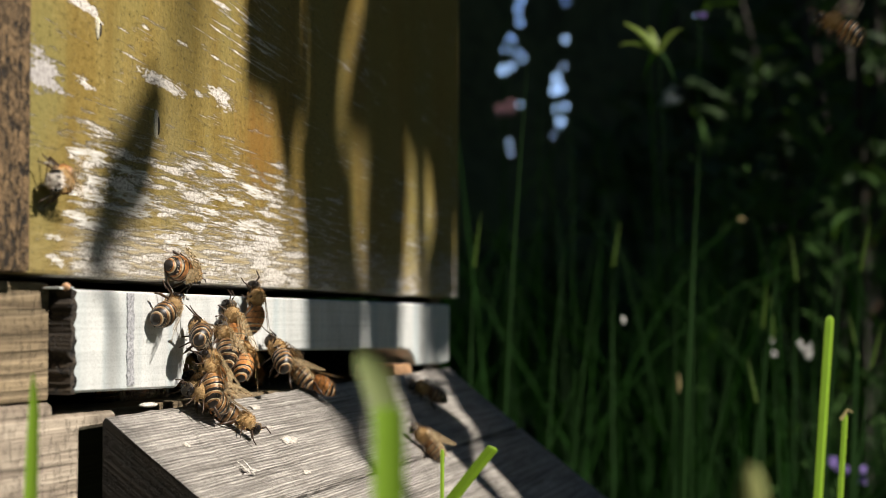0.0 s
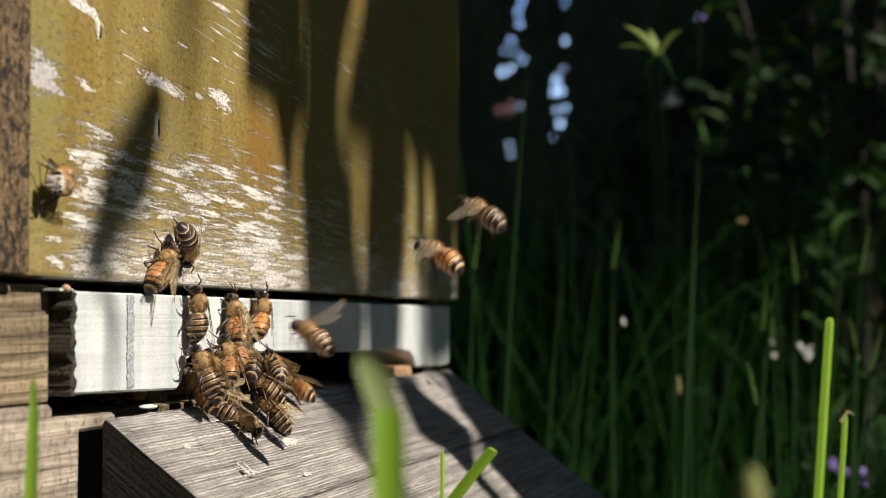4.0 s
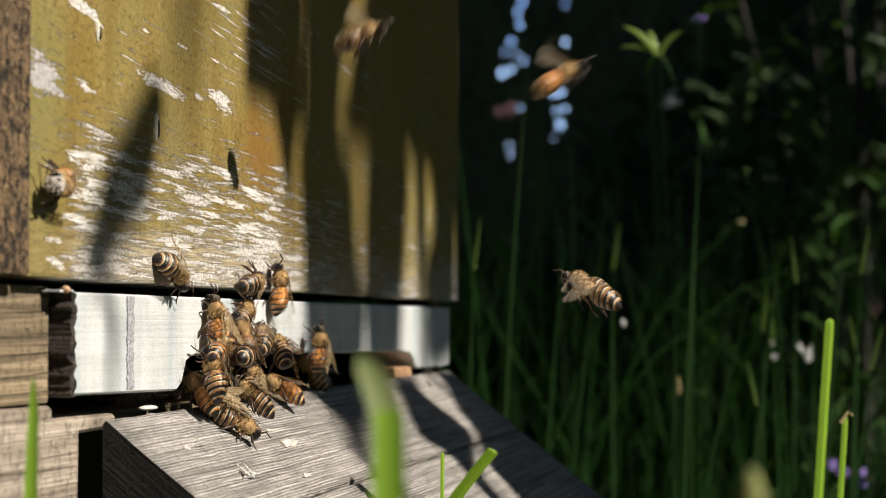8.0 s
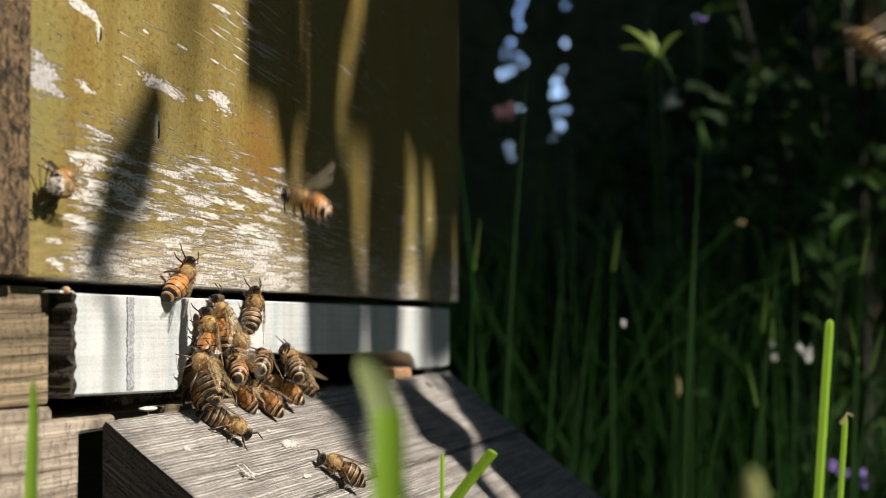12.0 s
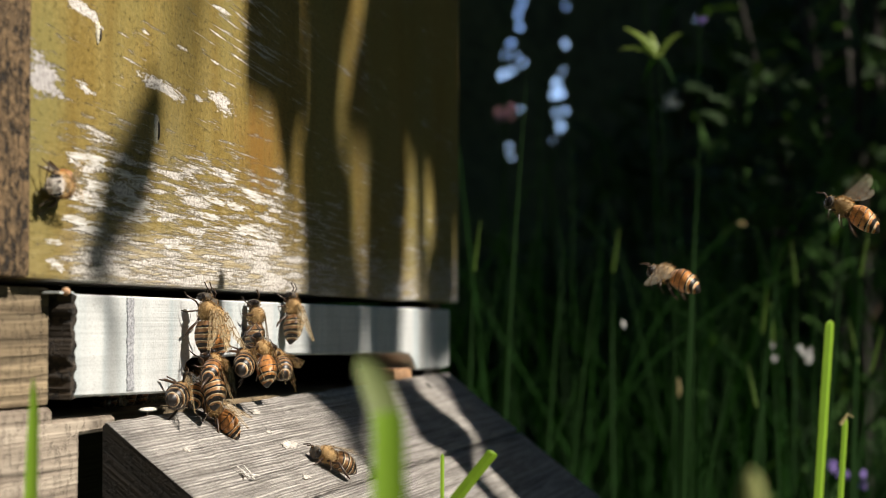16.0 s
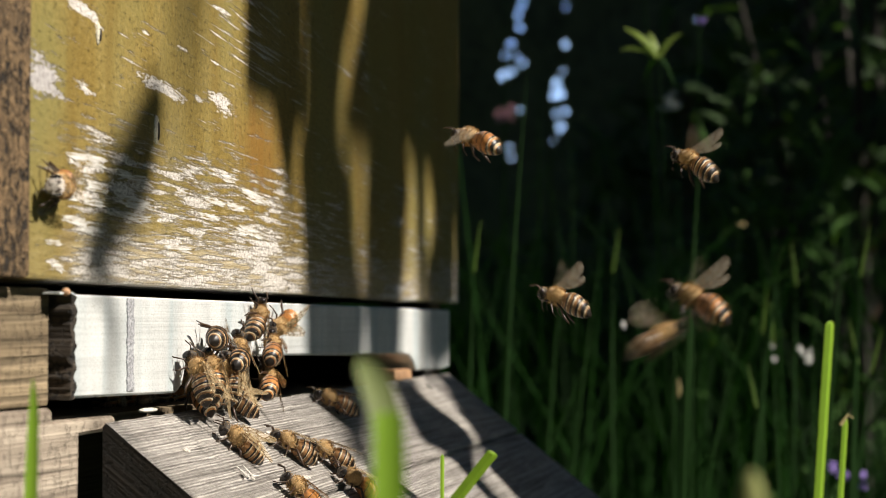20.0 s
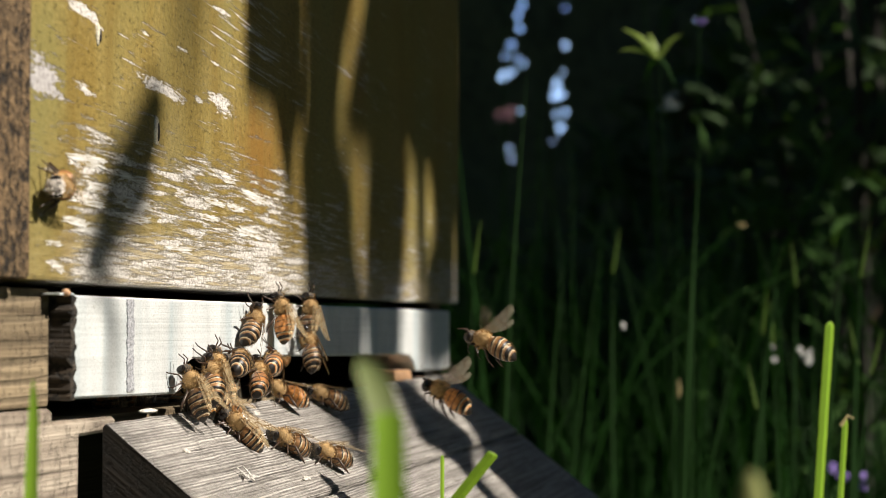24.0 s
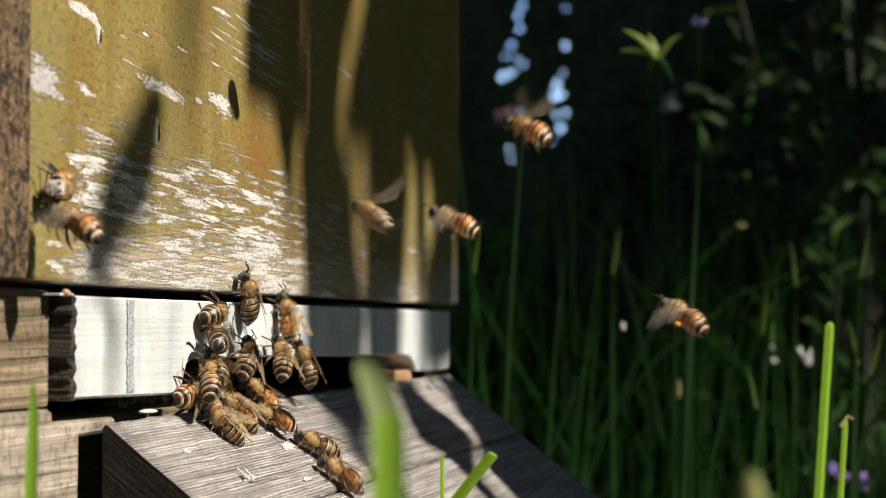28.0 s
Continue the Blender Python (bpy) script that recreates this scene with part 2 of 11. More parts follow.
M_OLIVE = olive_paint()
M_WHITE = white_paint()
M_END = wood("end_grain", (0.045, 0.026, 0.012), (0.27, 0.17, 0.08), along="Y", rings=0.8, groove=1.0, spots=0.95)
M_BLOCK = wood("block_wood", (0.11, 0.075, 0.040), (0.46, 0.35, 0.215), rot=(0, radians(20), 0), rings=0.42, spots=0.3, lines=0.34, warp=8, groove=0.8, across="Z")
M_BEAM = wood("beam_wood", (0.17, 0.128, 0.093), (0.55, 0.46, 0.365), rings=0.6, spots=0.25, lines=0.05, warp=12, groove=1.0, across="Z")
# The shade on the plank ends is put into this near-black colour.
M_CUT = wood("shaded_sawn_end", (0.006, 0.005, 0.004), (0.028, 0.022, 0.016), along="Y", spots=0.4)
M_BOARD = wood("grey_board", (0.19, 0.168, 0.146), (0.76, 0.70, 0.65), rings=1.9, groove=1.0, lines=0.36, warp=4.0, spots=0.20)
# Near-black: on the board's cheeks this colour stands in for shade.
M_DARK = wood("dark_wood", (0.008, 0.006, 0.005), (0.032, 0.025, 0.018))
# Very dark brown with pits, for the strip's left end.
M_PITTED = wood("pitted_end", (0.008, 0.006, 0.005), (0.085, 0.062, 0.042), along="Y", spots=0.9, groove=1.0)
m, t, b = material("primer", 0.8)
n = Nodes(t)
chalk = n.noise(n.scaled(90, 400, 1150), 1, 6, 0.72)
t.links.new(n.ramp(chalk, [(0.40, (0.22, 0.155, 0.050)), (0.445, (0.42, 0.385, 0.33)), (0.56, (0.64, 0.61, 0.575)), (0.68, (0.80, 0.77, 0.72))]), b.inputs["Base Color"])
n.bump(b, chalk, 0.6, 0.0006)
M_PRIMER = m
M_FLAKE = plain("bared_primer", (0.52, 0.49, 0.45), 0.8, 0.55, 2200)
M_WORN = plain("worn_wood", (0.50, 0.45, 0.40), 0.85, 0.6, 1100)
M_SCRAPE = plain("scraped_paint", (0.31, 0.31, 0.33), 0.8, 0.6, 1800)
M_KNOT = plain("knot_rim", (0.50, 0.46, 0.36), 0.8, 0.45, 2200)
M_PITCH = plain("knot_core", (0.03, 0.022, 0.015), 0.6, 0.3, 2500)
M_RUST = plain("brown_wax", (0.38, 0.22, 0.12), 0.7, 0.45, 1200)
# Near-black: the meadow's shade is put into the grass colour.
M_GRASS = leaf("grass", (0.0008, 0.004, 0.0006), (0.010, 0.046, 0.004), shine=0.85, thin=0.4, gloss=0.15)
M_BLADE = leaf("young_grass", (0.25, 0.46, 0.032), (0.38, 0.60, 0.065), thin=0.5)
M_PALE = leaf("pale_grass", (0.26, 0.31, 0.12), (0.36, 0.42, 0.18), thin=0.4)
M_LEAF = leaf("shrub_leaf", (0.018, 0.042, 0.013), (0.060, 0.120, 0.030), shine=0.7, thin=0.35)
M_CROWN = leaf("tree_leaf", (0.012, 0.026, 0.009), (0.040, 0.075, 0.020), thin=0.2)
M_WEED = leaf("weed_leaf", (0.040, 0.092, 0.020), (0.090, 0.185, 0.042), shine=0.8, thin=0.3, gloss=0.2)
M_WITHER = leaf("withered_leaf", (0.060, 0.036, 0.018), (0.130, 0.072, 0.034), shine=0.8, thin=0.3)
M_TURF = leaf("turf", (0.035, 0.080, 0.015), (0.090, 0.160, 0.032), shine=0.7, thin=0.35)
# Paler than the stalks: a sun fleck put into the colour.
M_FLECK = leaf("painted_fleck", (0.07, 0.13, 0.02), (0.15, 0.24, 0.04), thin=0.5)
M_CASTER = leaf("reed_leaf", (0.02, 0.05, 0.012), (0.05, 0.10, 0.02), thin=0.06)
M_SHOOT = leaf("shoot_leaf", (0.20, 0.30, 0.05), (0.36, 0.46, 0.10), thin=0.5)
M_BARK = wood("bark", (0.010, 0.008, 0.006), (0.040, 0.032, 0.024), along="Z", rings=0.05)
M_SOIL = plain("soil", (0.030, 0.038, 0.014), 0.95, 0.5, 14)
M_PETAL = plain("white_petal", (0.75, 0.74, 0.70), 0.7, 0.1, 300)
M_PURPLE = plain("purple_petal", (0.25, 0.17, 0.50), 0.7, 0.2, 300)
M_PINK = plain("far_pink", (0.62, 0.33, 0.36), 0.7, 0.2, 60)
M_SEED = plain("green_seed", (0.15, 0.16, 0.045), 0.8, 0.3, 400)
# White petals dimmed: the flower's shade is put into the colour.
M_PETAL_SHADE = plain("shaded_petal", (0.45, 0.49, 0.46), 0.8, 0.2, 300)
# The stalks hold their shade in a darkened green as well.
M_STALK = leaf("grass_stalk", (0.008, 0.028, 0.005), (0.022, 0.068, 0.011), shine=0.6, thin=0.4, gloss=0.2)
M_WOODS = plain("deep_woods", (0.042, 0.056, 0.026), 0.9, 0.6, 22)
M_STRAW = plain("straw", (0.34, 0.27, 0.12), 0.7, 0.3, 200)


# ---- building helpers ----
def part(name, bm, mat, parent=None, label="", smooth=False):
    """Links a bmesh as one mesh object under a thing or a part."""
    me = bpy.data.meshes.new(name)
    if smooth:
        for f in bm.faces:
            f.smooth = True
    bm.to_mesh(me)
    bm.free()
    for k in (mat if isinstance(mat, (list, tuple)) else [mat]):
        me.materials.append(k)
    return piece(name, me, parent, label)


def piece(name, me, parent=None, label="", m=None):
    """Another object on a mesh that is there already."""
    ob = new(name, me)
    ob.parent = parent
    if m is not None:
        ob.matrix_basis = m
    if label:
        ob["label"] = label
    return ob


def thing(name, m, label, category, group="", kind=""):
    ob = new(name)
    ob.empty_display_size = 0.01
    ob.matrix_basis = m
    return tagged(ob, label, category, group, kind)


def box(x0, x1, y0, y1, z0, z1, bevel=0.0008, rough=0.0, cuts=0, seed=0, pitch=160):
    """A board with worn edges."""
    bm = bmesh.new()
    bmesh.ops.create_cube(bm, size=1)
    for v in bm.verts:
        v.co = Vector(((x0 + x1) / 2 + v.co.x * (x1 - x0), (y0 + y1) / 2 + v.co.y * (y1 - y0), (z0 + z1) / 2 + v.co.z * (z1 - z0)))
    if cuts:
        long = max((x1 - x0, 0), (y1 - y0, 1), (z1 - z0, 2))[1]
        es = [e for e in bm.edges if abs((e.verts[0].co - e.verts[1].co)[long]) > 1e-6]
        bmesh.ops.subdivide_edges(bm, edges=es, cuts=cuts, use_grid_fill=True)
    if bevel:
        es = [e for e in bm.edges if len(e.link_faces) == 2 and e.calc_face_angle() > 0.5]
        bmesh.ops.bevel(bm, geom=es, offset=bevel, segments=2, affect="EDGES", profile=0.6)
    if rough:
        for v in bm.verts:
            v.co += Vector(noise.noise_vector(v.co * pitch + Vector((seed * 7.1, 0, 0)))) * rough
    return bm


def prism(outline, y0, y1, bevel=0.0005):
    """An outline in x and z, drawn from y0 to y1."""
    bm = bmesh.new()
    a = [bm.verts.new((x, y0, z)) for x, z in outline]
    b = [bm.verts.new((x, y1, z)) for x, z in outline]
    bm.faces.new(a)
    bm.faces.new(b[::-1])
    for i in range(len(a)):
        j = (i + 1) % len(a)
        bm.faces.new((a[j], a[i], b[i], b[j]))
    bmesh.ops.recalc_face_normals(bm, faces=bm.faces)
    if bevel:
        es = [e for e in bm.edges if e.calc_face_angle(0) > 0.4]
        bmesh.ops.bevel(bm, geom=es, offset=bevel, segments=1, affect="EDGES")
    return bm


def ellipsoid(rx, ry, rz, at=(0, 0, 0), seg=14, rings=9):
    bm = bmesh.new()
    bmesh.ops.create_uvsphere(bm, u_segments=seg, v_segments=rings, radius=1)
    bmesh.ops.transform(bm, matrix=Matrix.Translation(at) @ Matrix.Diagonal((rx, ry, rz, 1)), verts=bm.verts)
    return bm


def tube(bm, points, radii, seg=6):
    """A round rod along points, added to bm."""
    rows = []
    n = len(points)
    for i, (p, r) in enumerate(zip(points, radii)):
        p = Vector(p)
        d = Vector(points[min(i + 1, n - 1)]) - Vector(points[max(i - 1, 0)])
        q = d.to_track_quat("Z", "X")
        rows.append([bm.verts.new(p + q @ Vector((r * math.cos(k * 2 * math.pi / seg), r * math.sin(k * 2 * math.pi / seg), 0))) for k in range(seg)])
    for a, b in zip(rows, rows[1:]):
        for k in range(seg):
            bm.faces.new((a[k], a[(k + 1) % seg], b[(k + 1) % seg], b[k]))
    bm.faces.new(rows[0][::-1])
    bm.faces.new(rows[-1])
    return bm


def blade(bm, base, tip, width, bend, facing, n=7, taper=0.75, blunt=0.0):
    """A folded grass blade from base to tip, bowed by bend (a vector), its flat side turned to facing; blunt: the share that rounds off a cut end."""
    base, tip, bend = Vector(base), Vector(tip), Vector(bend)
    side = (tip - base).cross(Vector(facing)).normalized()
    back = side.cross(tip - base).normalized()
    rows = []
    steps = [i / n for i in range(n + 1)]
    if blunt:
        steps = [i / n * (1 - blunt) for i in range(n + 1)] + [1 - blunt + blunt * math.sin(i * math.pi / 16) for i in range(1, 9)]
    for s in steps:
        c = base.lerp(tip, s) + bend * (4 * s * (1 - s))
        if blunt:
            w = width * 0.5 * math.sqrt(max(0.0, 1 - max(0, (s - 1 + blunt) / blunt) ** 2)) + width * 0.03
        else:
            w = width * 0.5 * (1 - max(0, (s - (1 - taper)) / taper) ** 1.6) + width * 0.02
        rows.append((bm.verts.new(c - side * w), bm.verts.new(c + back * w * 0.35), bm.verts.new(c + side * w)))
    for a, b in zip(rows, rows[1:]):
        bm.faces.new((a[0], a[1], b[1], b[0]))
        bm.faces.new((a[1], a[2], b[2], b[1]))


# ---- ground ----
GROUND = -0.30
bm = bmesh.new()
bmesh.ops.create_grid(bm, x_segments=90, y_segments=90, size=1)
for v in bm.verts:
    r = max(abs(v.co.x), abs(v.co.y))
    f = 3 + 900 * r ** 6
    v.co = Vector((v.co.x * f, v.co.y * f, GROUND + 0.02 * noise.noise(Vector((v.co.x * 9, v.co.y * 9, 0))) * min(1, f / 4)))
ground = part("ground", bm, M_SOIL, smooth=True)
tagged(ground, "dark soil with a green film of moss under the grass", "ground", kind="structure")


# ---- the hive ----
hive_box = thing("hive_box", pose(0, 0, 0), "weathered wooden hive box with flaking olive-yellow paint on the hive floor", "beehive")
BW = 0.392
part("front_board", box(0.0006, BW - 0.0006, 0.0, 0.024, 0.0249, 0.262, 0.0009), M_OLIVE, hive_box, "flaking olive-yellow paint over whitish primer")
part("side_board", box(-0.026, 0.0, -0.0012, 0.46, 0.0249, 0.262, 0.0015, 0.0003, 30), M_END, hive_box, "bare brown end grain with dark pits")
part("side_board", box(BW - 0.0245, BW - 0.0005, 0.0244, 0.46, 0.0249, 0.262, 0.0015), M_END, hive_box)
part("corner_cleat", box(BW + 0.0004, BW + 0.020, 0.012, 0.032, -0.006, 0.262, 0.0015, 0.0004, 20, 8), M_END, hive_box, "dark brown corner cleat")
part("back_board", box(0, BW, 0.436, 0.46, 0.0249, 0.262), M_OLIVE, hive_box)


def knot(x, z, r):
    bm = bmesh.new()
    bmesh.ops.create_uvsphere(bm, u_segments=18, v_segments=8, radius=1)
    for v in bm.verts:
        k = 1 + 0.15 * noise.noise(v.co * 2.3 + Vector((x * 90, 0, 0)))
        v.co = Vector((x + v.co.x * r * 0.52 * k, v.co.y * 0.0007, z + v.co.z * r * 1.15 * k))
    k = part("knot", bm, M_KNOT, hive_box, "dry knot with a dark crack", smooth=True)
    bm = bmesh.new()
    bmesh.ops.create_uvsphere(bm, u_segments=12, v_segments=6, radius=1)
    for v in bm.verts:
        v.co = Vector((x + v.co.x * r * 0.17, -0.0006 + v.co.y * 0.0004, z - r * 0.1 + v.co.z * r * 0.72))
    part("crack", bm, M_PITCH, k, "dark crack")


knot(0.0705, 0.0614, 0.0031)
knot(0.0355, 0.0790, 0.0022)

# Larger spots low on the front where the paint has come off: place, width, height and lean.
BARE_SPOTS = [(0.0320, 0.0511, 0.0288, 0.0030, -0.036), (0.0352, 0.0455, 0.0142, 0.0026, -0.045), (0.0314, 0.0422, 0.0239, 0.0019, -0.027), (0.0247, 0.0378, 0.0185, 0.0017, -0.023),
              (0.0330, 0.0361, 0.0177, 0.0017, 0), (0.0559, 0.0491, 0.0241, 0.0025, -0.023), (0.0555, 0.0437, 0.0265, 0.0030, -0.045), (0.0581, 0.0403, 0.0250, 0.0022, -0.023),
              (0.1113, 0.0471, 0.0160, 0.0022, -0.036), (0.1270, 0.0466, 0.0150, 0.0023, -0.045), (0.1063, 0.0430, 0.0191, 0.0020, -0.027), (0.0857, 0.0344, 0.0240, 0.0022, -0.018),
              (0.0866, 0.0476, 0.0088, 0.0019, 0), (0.1216, 0.0537, 0.0147, 0.0021, -0.068), (0.1434, 0.0503, 0.0264, 0.0029, -0.09), (0.1380, 0.0406, 0.0342, 0.0028, -0.036),
              (0.0136, 0.0327, 0.0094, 0.0014, 0), (0.0148, 0.0276, 0.0088, 0.0022, -0.045)]


def bare_spot(x, z, w, h, lean, seed):
    """A thin ragged patch of primer, torn along the grain."""
    bm = bmesh.new()
    rim = []
    n = 44
    for i in range(n):
        a = i * 2 * math.pi / n
        k = 0.80 + 0.55 * noise.noise(Vector((math.cos(a) * 1.6, math.sin(a) * 2.6, seed * 3.7))) + 0.30 * noise.noise(Vector((math.cos(a) * 7, math.sin(a) * 9, seed * 1.9)))
        u = w * 0.5 * k * abs(math.cos(a)) ** 0.75 * (1 if math.cos(a) > 0 else -1)
        v = h * 0.5 * k * abs(math.sin(a)) ** 0.75 * (1 if math.sin(a) > 0 else -1)
        rim.append(bm.verts.new((x + u, -0.00012, z + v + u * lean)))
    ring = [bm.verts.new((p.co.x, 0.0004, p.co.z)) for p in rim]
    bm.faces.new(rim)
    for i in range(n):
        j = (i + 1) % n
        bm.faces.new((rim[j], rim[i], ring[i], ring[j]))
    bmesh.ops.recalc_face_normals(bm, faces=bm.faces)
    part("bare_spot", bm, M_PRIMER, hive_box, "whitish primer where the paint is gone")


for seed, row in enumerate(BARE_SPOTS):
    bare_spot(*row, seed)

cover = thing("hive_cover", pose(BW / 2, 0.23, 0.262), "flat grey wooden cover board on the hive box", "hive cover")
part("lid_board", box(-0.24, 0.24, -0.25, 0.25, 0.0, 0.025), M_BOARD, cover)

entrance_strip = thing("entrance_strip", pose(0, 0, 0), "white-painted entrance strip with a long flight slot cut in its underside", "hive entrance")
outline = [(0.0215, 0.0004), (0.0850, -0.0004), (0.0885, 0.0012), (0.0915, 0.0064), (0.0965, 0.0078), (0.165, 0.0076), (0.240, 0.0068), (0.300, 0.0066),
           (0.3130, 0.0058), (0.3200, 0.0034), (0.3235, 0.0004), (0.3640, 0.0002), (0.3745, 0.0008), (0.3752, 0.0222), (0.0225, 0.0222)]
part("strip", prism(outline, 0.0, 0.0195), M_WHITE, entrance_strip, "chalky white paint, scraped in places")
bm = bmesh.new()
rnd = random.Random(5)
left, right = [], []
for k in range(26):
    z = 0.001 + k * 0.0208 / 25
    left.append(bm.verts.new((0.0528 + 0.0006 * rnd.random(), -0.0003, z)))
    right.append(bm.verts.new((0.0566 + 0.0007 * rnd.random(), -0.0003, z)))
for k in range(25):
    bm.faces.new((left[k], right[k], right[k + 1], left[k + 1]))
ext = bmesh.ops.extrude_face_region(bm, geom=list(bm.faces))
bmesh.ops.translate(bm, vec=(0, 0.0008, 0), verts=[g for g in ext["geom"] if isinstance(g, bmesh.types.BMVert)])
part("scrape", bm, M_SCRAPE, entrance_strip, "grey scraped band")
part("strip_end", box(0.0206, 0.0232, -0.0008, 0.019, 0.0002, 0.0220, 0.0003, 0.0009, 70, 3, 520), M_PITTED, entrance_strip, "dark ragged sawn end")

part("paint_skin", box(0.0155, 0.0226, -0.0005, 0.0036, 0.0221, 0.0226, 0.0001, 0.0001, 20, 9, 500), M_WHITE, entrance_strip, "thin skin of white paint over the end")
part("wax_drop", ellipsoid(0.0011, 0.0010, 0.0009, (0.0182, -0.0006, 0.0226), 10, 7), M_RUST, entrance_strip, "small red-brown wax drop", True)

hive_floor = thing("hive_floor", pose(0, 0, 0), "bare wooden hive floor with side rails, resting on the stand", "hive floor")
part("rail", box(-0.030, 0.0205, 0.004, 0.46, -0.0012, 0.0236, 0.0012, 0.0003, 30, 1), M_BLOCK, hive_floor, "brown end block with curved grain")
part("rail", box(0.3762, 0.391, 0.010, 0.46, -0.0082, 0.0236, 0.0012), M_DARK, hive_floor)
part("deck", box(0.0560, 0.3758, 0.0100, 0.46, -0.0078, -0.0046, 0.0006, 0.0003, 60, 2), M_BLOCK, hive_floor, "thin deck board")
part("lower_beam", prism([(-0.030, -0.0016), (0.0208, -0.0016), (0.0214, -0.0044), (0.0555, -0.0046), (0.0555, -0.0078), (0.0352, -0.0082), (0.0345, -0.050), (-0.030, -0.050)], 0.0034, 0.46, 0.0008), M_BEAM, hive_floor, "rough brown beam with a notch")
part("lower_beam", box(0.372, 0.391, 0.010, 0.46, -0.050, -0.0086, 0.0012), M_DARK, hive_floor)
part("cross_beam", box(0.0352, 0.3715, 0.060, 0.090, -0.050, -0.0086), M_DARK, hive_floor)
part("back_rail", box(0.0206, 0.3760, 0.44, 0.46, -0.0012, 0.0236), M_BLOCK, hive_floor)
part("wax_crust", box(0.300, 0.324, 0.0020, 0.016, -0.0046, 0.0010, 0.0004, 0.0006, 10, 4), M_RUST, hive_floor, "rusty brown propolis crust")

stand = thing("hive_stand", pose(0, 0, 0), "dark wooden stand under the hive on the ground", "stand")
for sy in (0.10, 0.40):
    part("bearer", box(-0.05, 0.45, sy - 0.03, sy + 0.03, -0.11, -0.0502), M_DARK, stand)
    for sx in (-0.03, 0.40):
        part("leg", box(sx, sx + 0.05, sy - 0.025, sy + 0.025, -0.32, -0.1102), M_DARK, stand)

# The landing board slopes down from the slot.
board_pose = Matrix.Translation((0.0398, 0.0, -0.0051)) @ pose(0, 0, 0, 38.5, -0.73, 0)
landing_board = thing("landing_board", board_pose, "sloping landing board of two grey weathered planks", "landing board")


def plank(x0, x1, profile, seed):
    """A sloping plank with worn edges and sawn ends, their shade put into near-black; profile: its section across the
    slope.
    """
    bm = bmesh.new()
    rows = []
    n = 60
    for k in range(n + 1):
        x = x0 + (x1 - x0) * k / n
        rows.append([bm.verts.new((x, y, z)) for y, z in profile])
    for a, b in zip(rows, rows[1:]):
        for i in range(len(profile)):
            j = (i + 1) % len(profile)
            bm.faces.new((a[i], a[j], b[j], b[i]))
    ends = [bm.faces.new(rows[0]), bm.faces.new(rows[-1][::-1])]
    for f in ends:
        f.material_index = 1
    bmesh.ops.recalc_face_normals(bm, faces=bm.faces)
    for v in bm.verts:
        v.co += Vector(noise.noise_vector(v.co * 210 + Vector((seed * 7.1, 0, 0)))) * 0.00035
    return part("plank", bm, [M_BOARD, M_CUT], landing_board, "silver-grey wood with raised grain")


plank(0.0, 0.330, [(-0.0006, -0.0002), (-0.0014, 0.0), (-0.012, 0.0), (-0.024, 0.0), (-0.0342, 0.0), (-0.0350, -0.0008), (-0.0350, -0.014), (-0.0112, -0.014), (-0.0006, -0.0012)], 5)
plank(0.0006, 0.3305, [(-0.0356, -0.0010), (-0.0364, -0.0003), (-0.060, -0.0003), (-0.085, -0.0003), (-0.1112, -0.0003), (-0.112, -0.0010), (-0.112, -0.014), (-0.0356, -0.014)], 6)


def cheek(x):
    """The three-cornered side of the landing board."""
    bm = bmesh.new()
    prof = [(-0.0005, -0.0232), (-0.0005, -0.115), (-0.085, -0.094), (-0.085, -0.0905)]
    a = [bm.verts.new((x, y, z)) for y, z in prof]
    b = [bm.verts.new((x + 0.016, y, z)) for y, z in prof]
    bm.faces.new(a)
    bm.faces.new(b[::-1])
    for i in range(4):
        j = (i + 1) % 4
        bm.faces.new((a[j], a[i], b[i], b[j]))
    bmesh.ops.recalc_face_normals(bm, faces=bm.faces)
    k = part("cheek", bm, M_DARK, landing_board, "weathered side, its shade put into a near-black colour")
    k.matrix_parent_inverse = board_pose.inverted()


cheek(0.0408)
cheek(0.350)
part("nail_head", ellipsoid(0.0016, 0.0016, 0.0004, (0.282, -0.006, 0.0001), 10, 5), M_DARK, landing_board, "rusty nail head", True)
bm = bmesh.new()
for k in range(8):
    rr = random.Random(k + 40)
    tube(bm, [(0.0410 + rr.uniform(-.003, .003), -0.0241 + rr.uniform(-.002, .002), 0.0004), (0.0410 + rr.uniform(-.005, .005), -0.0241 + rr.uniform(-.003, .003), 0.0012)], [0.00028, 0.00016], 4)
tagged(part("dry_scrap", bm, M_FLAKE), "pale dry scraps of grass on the landing board", "debris").matrix_basis = board_pose
for sx, sy, sw, sh in [(0.0888, -0.0182, 0.0060, 0.0018), (0.0920, -0.0050, 0.0030, 0.0010), (0.1590, -0.0025, 0.0035, 0.0009), (0.0752, -0.0295, 0.0025, 0.0008), (0.0243, -0.0129, 0.0022, 0.0008), (0.0858, -0.0126, 0.0018, 0.0007)]:
    bm = ellipsoid(sw, sh, 0.00022, (sx, sy, 0.0002), 20, 5)
    for v in bm.verts:
        k = 1 + 0.7 * noise.noise(Vector((v.co.x * 900, v.co.y * 900, sx * 50)))
        v.co.x, v.co.y = sx + (v.co.x - sx) * k, sy + (v.co.y - sy) * k
    part("worn_patch", bm, M_WORN, landing_board, "pale worn patch", True)
tagged(part("white_scrap", ellipsoid(0.0048, 0.0016, 0.0006, (0.0690, 0.0010, -0.0039), 18, 8), M_FLAKE, None, "", True), "thin white sliver lying under the entrance strip", "debris")

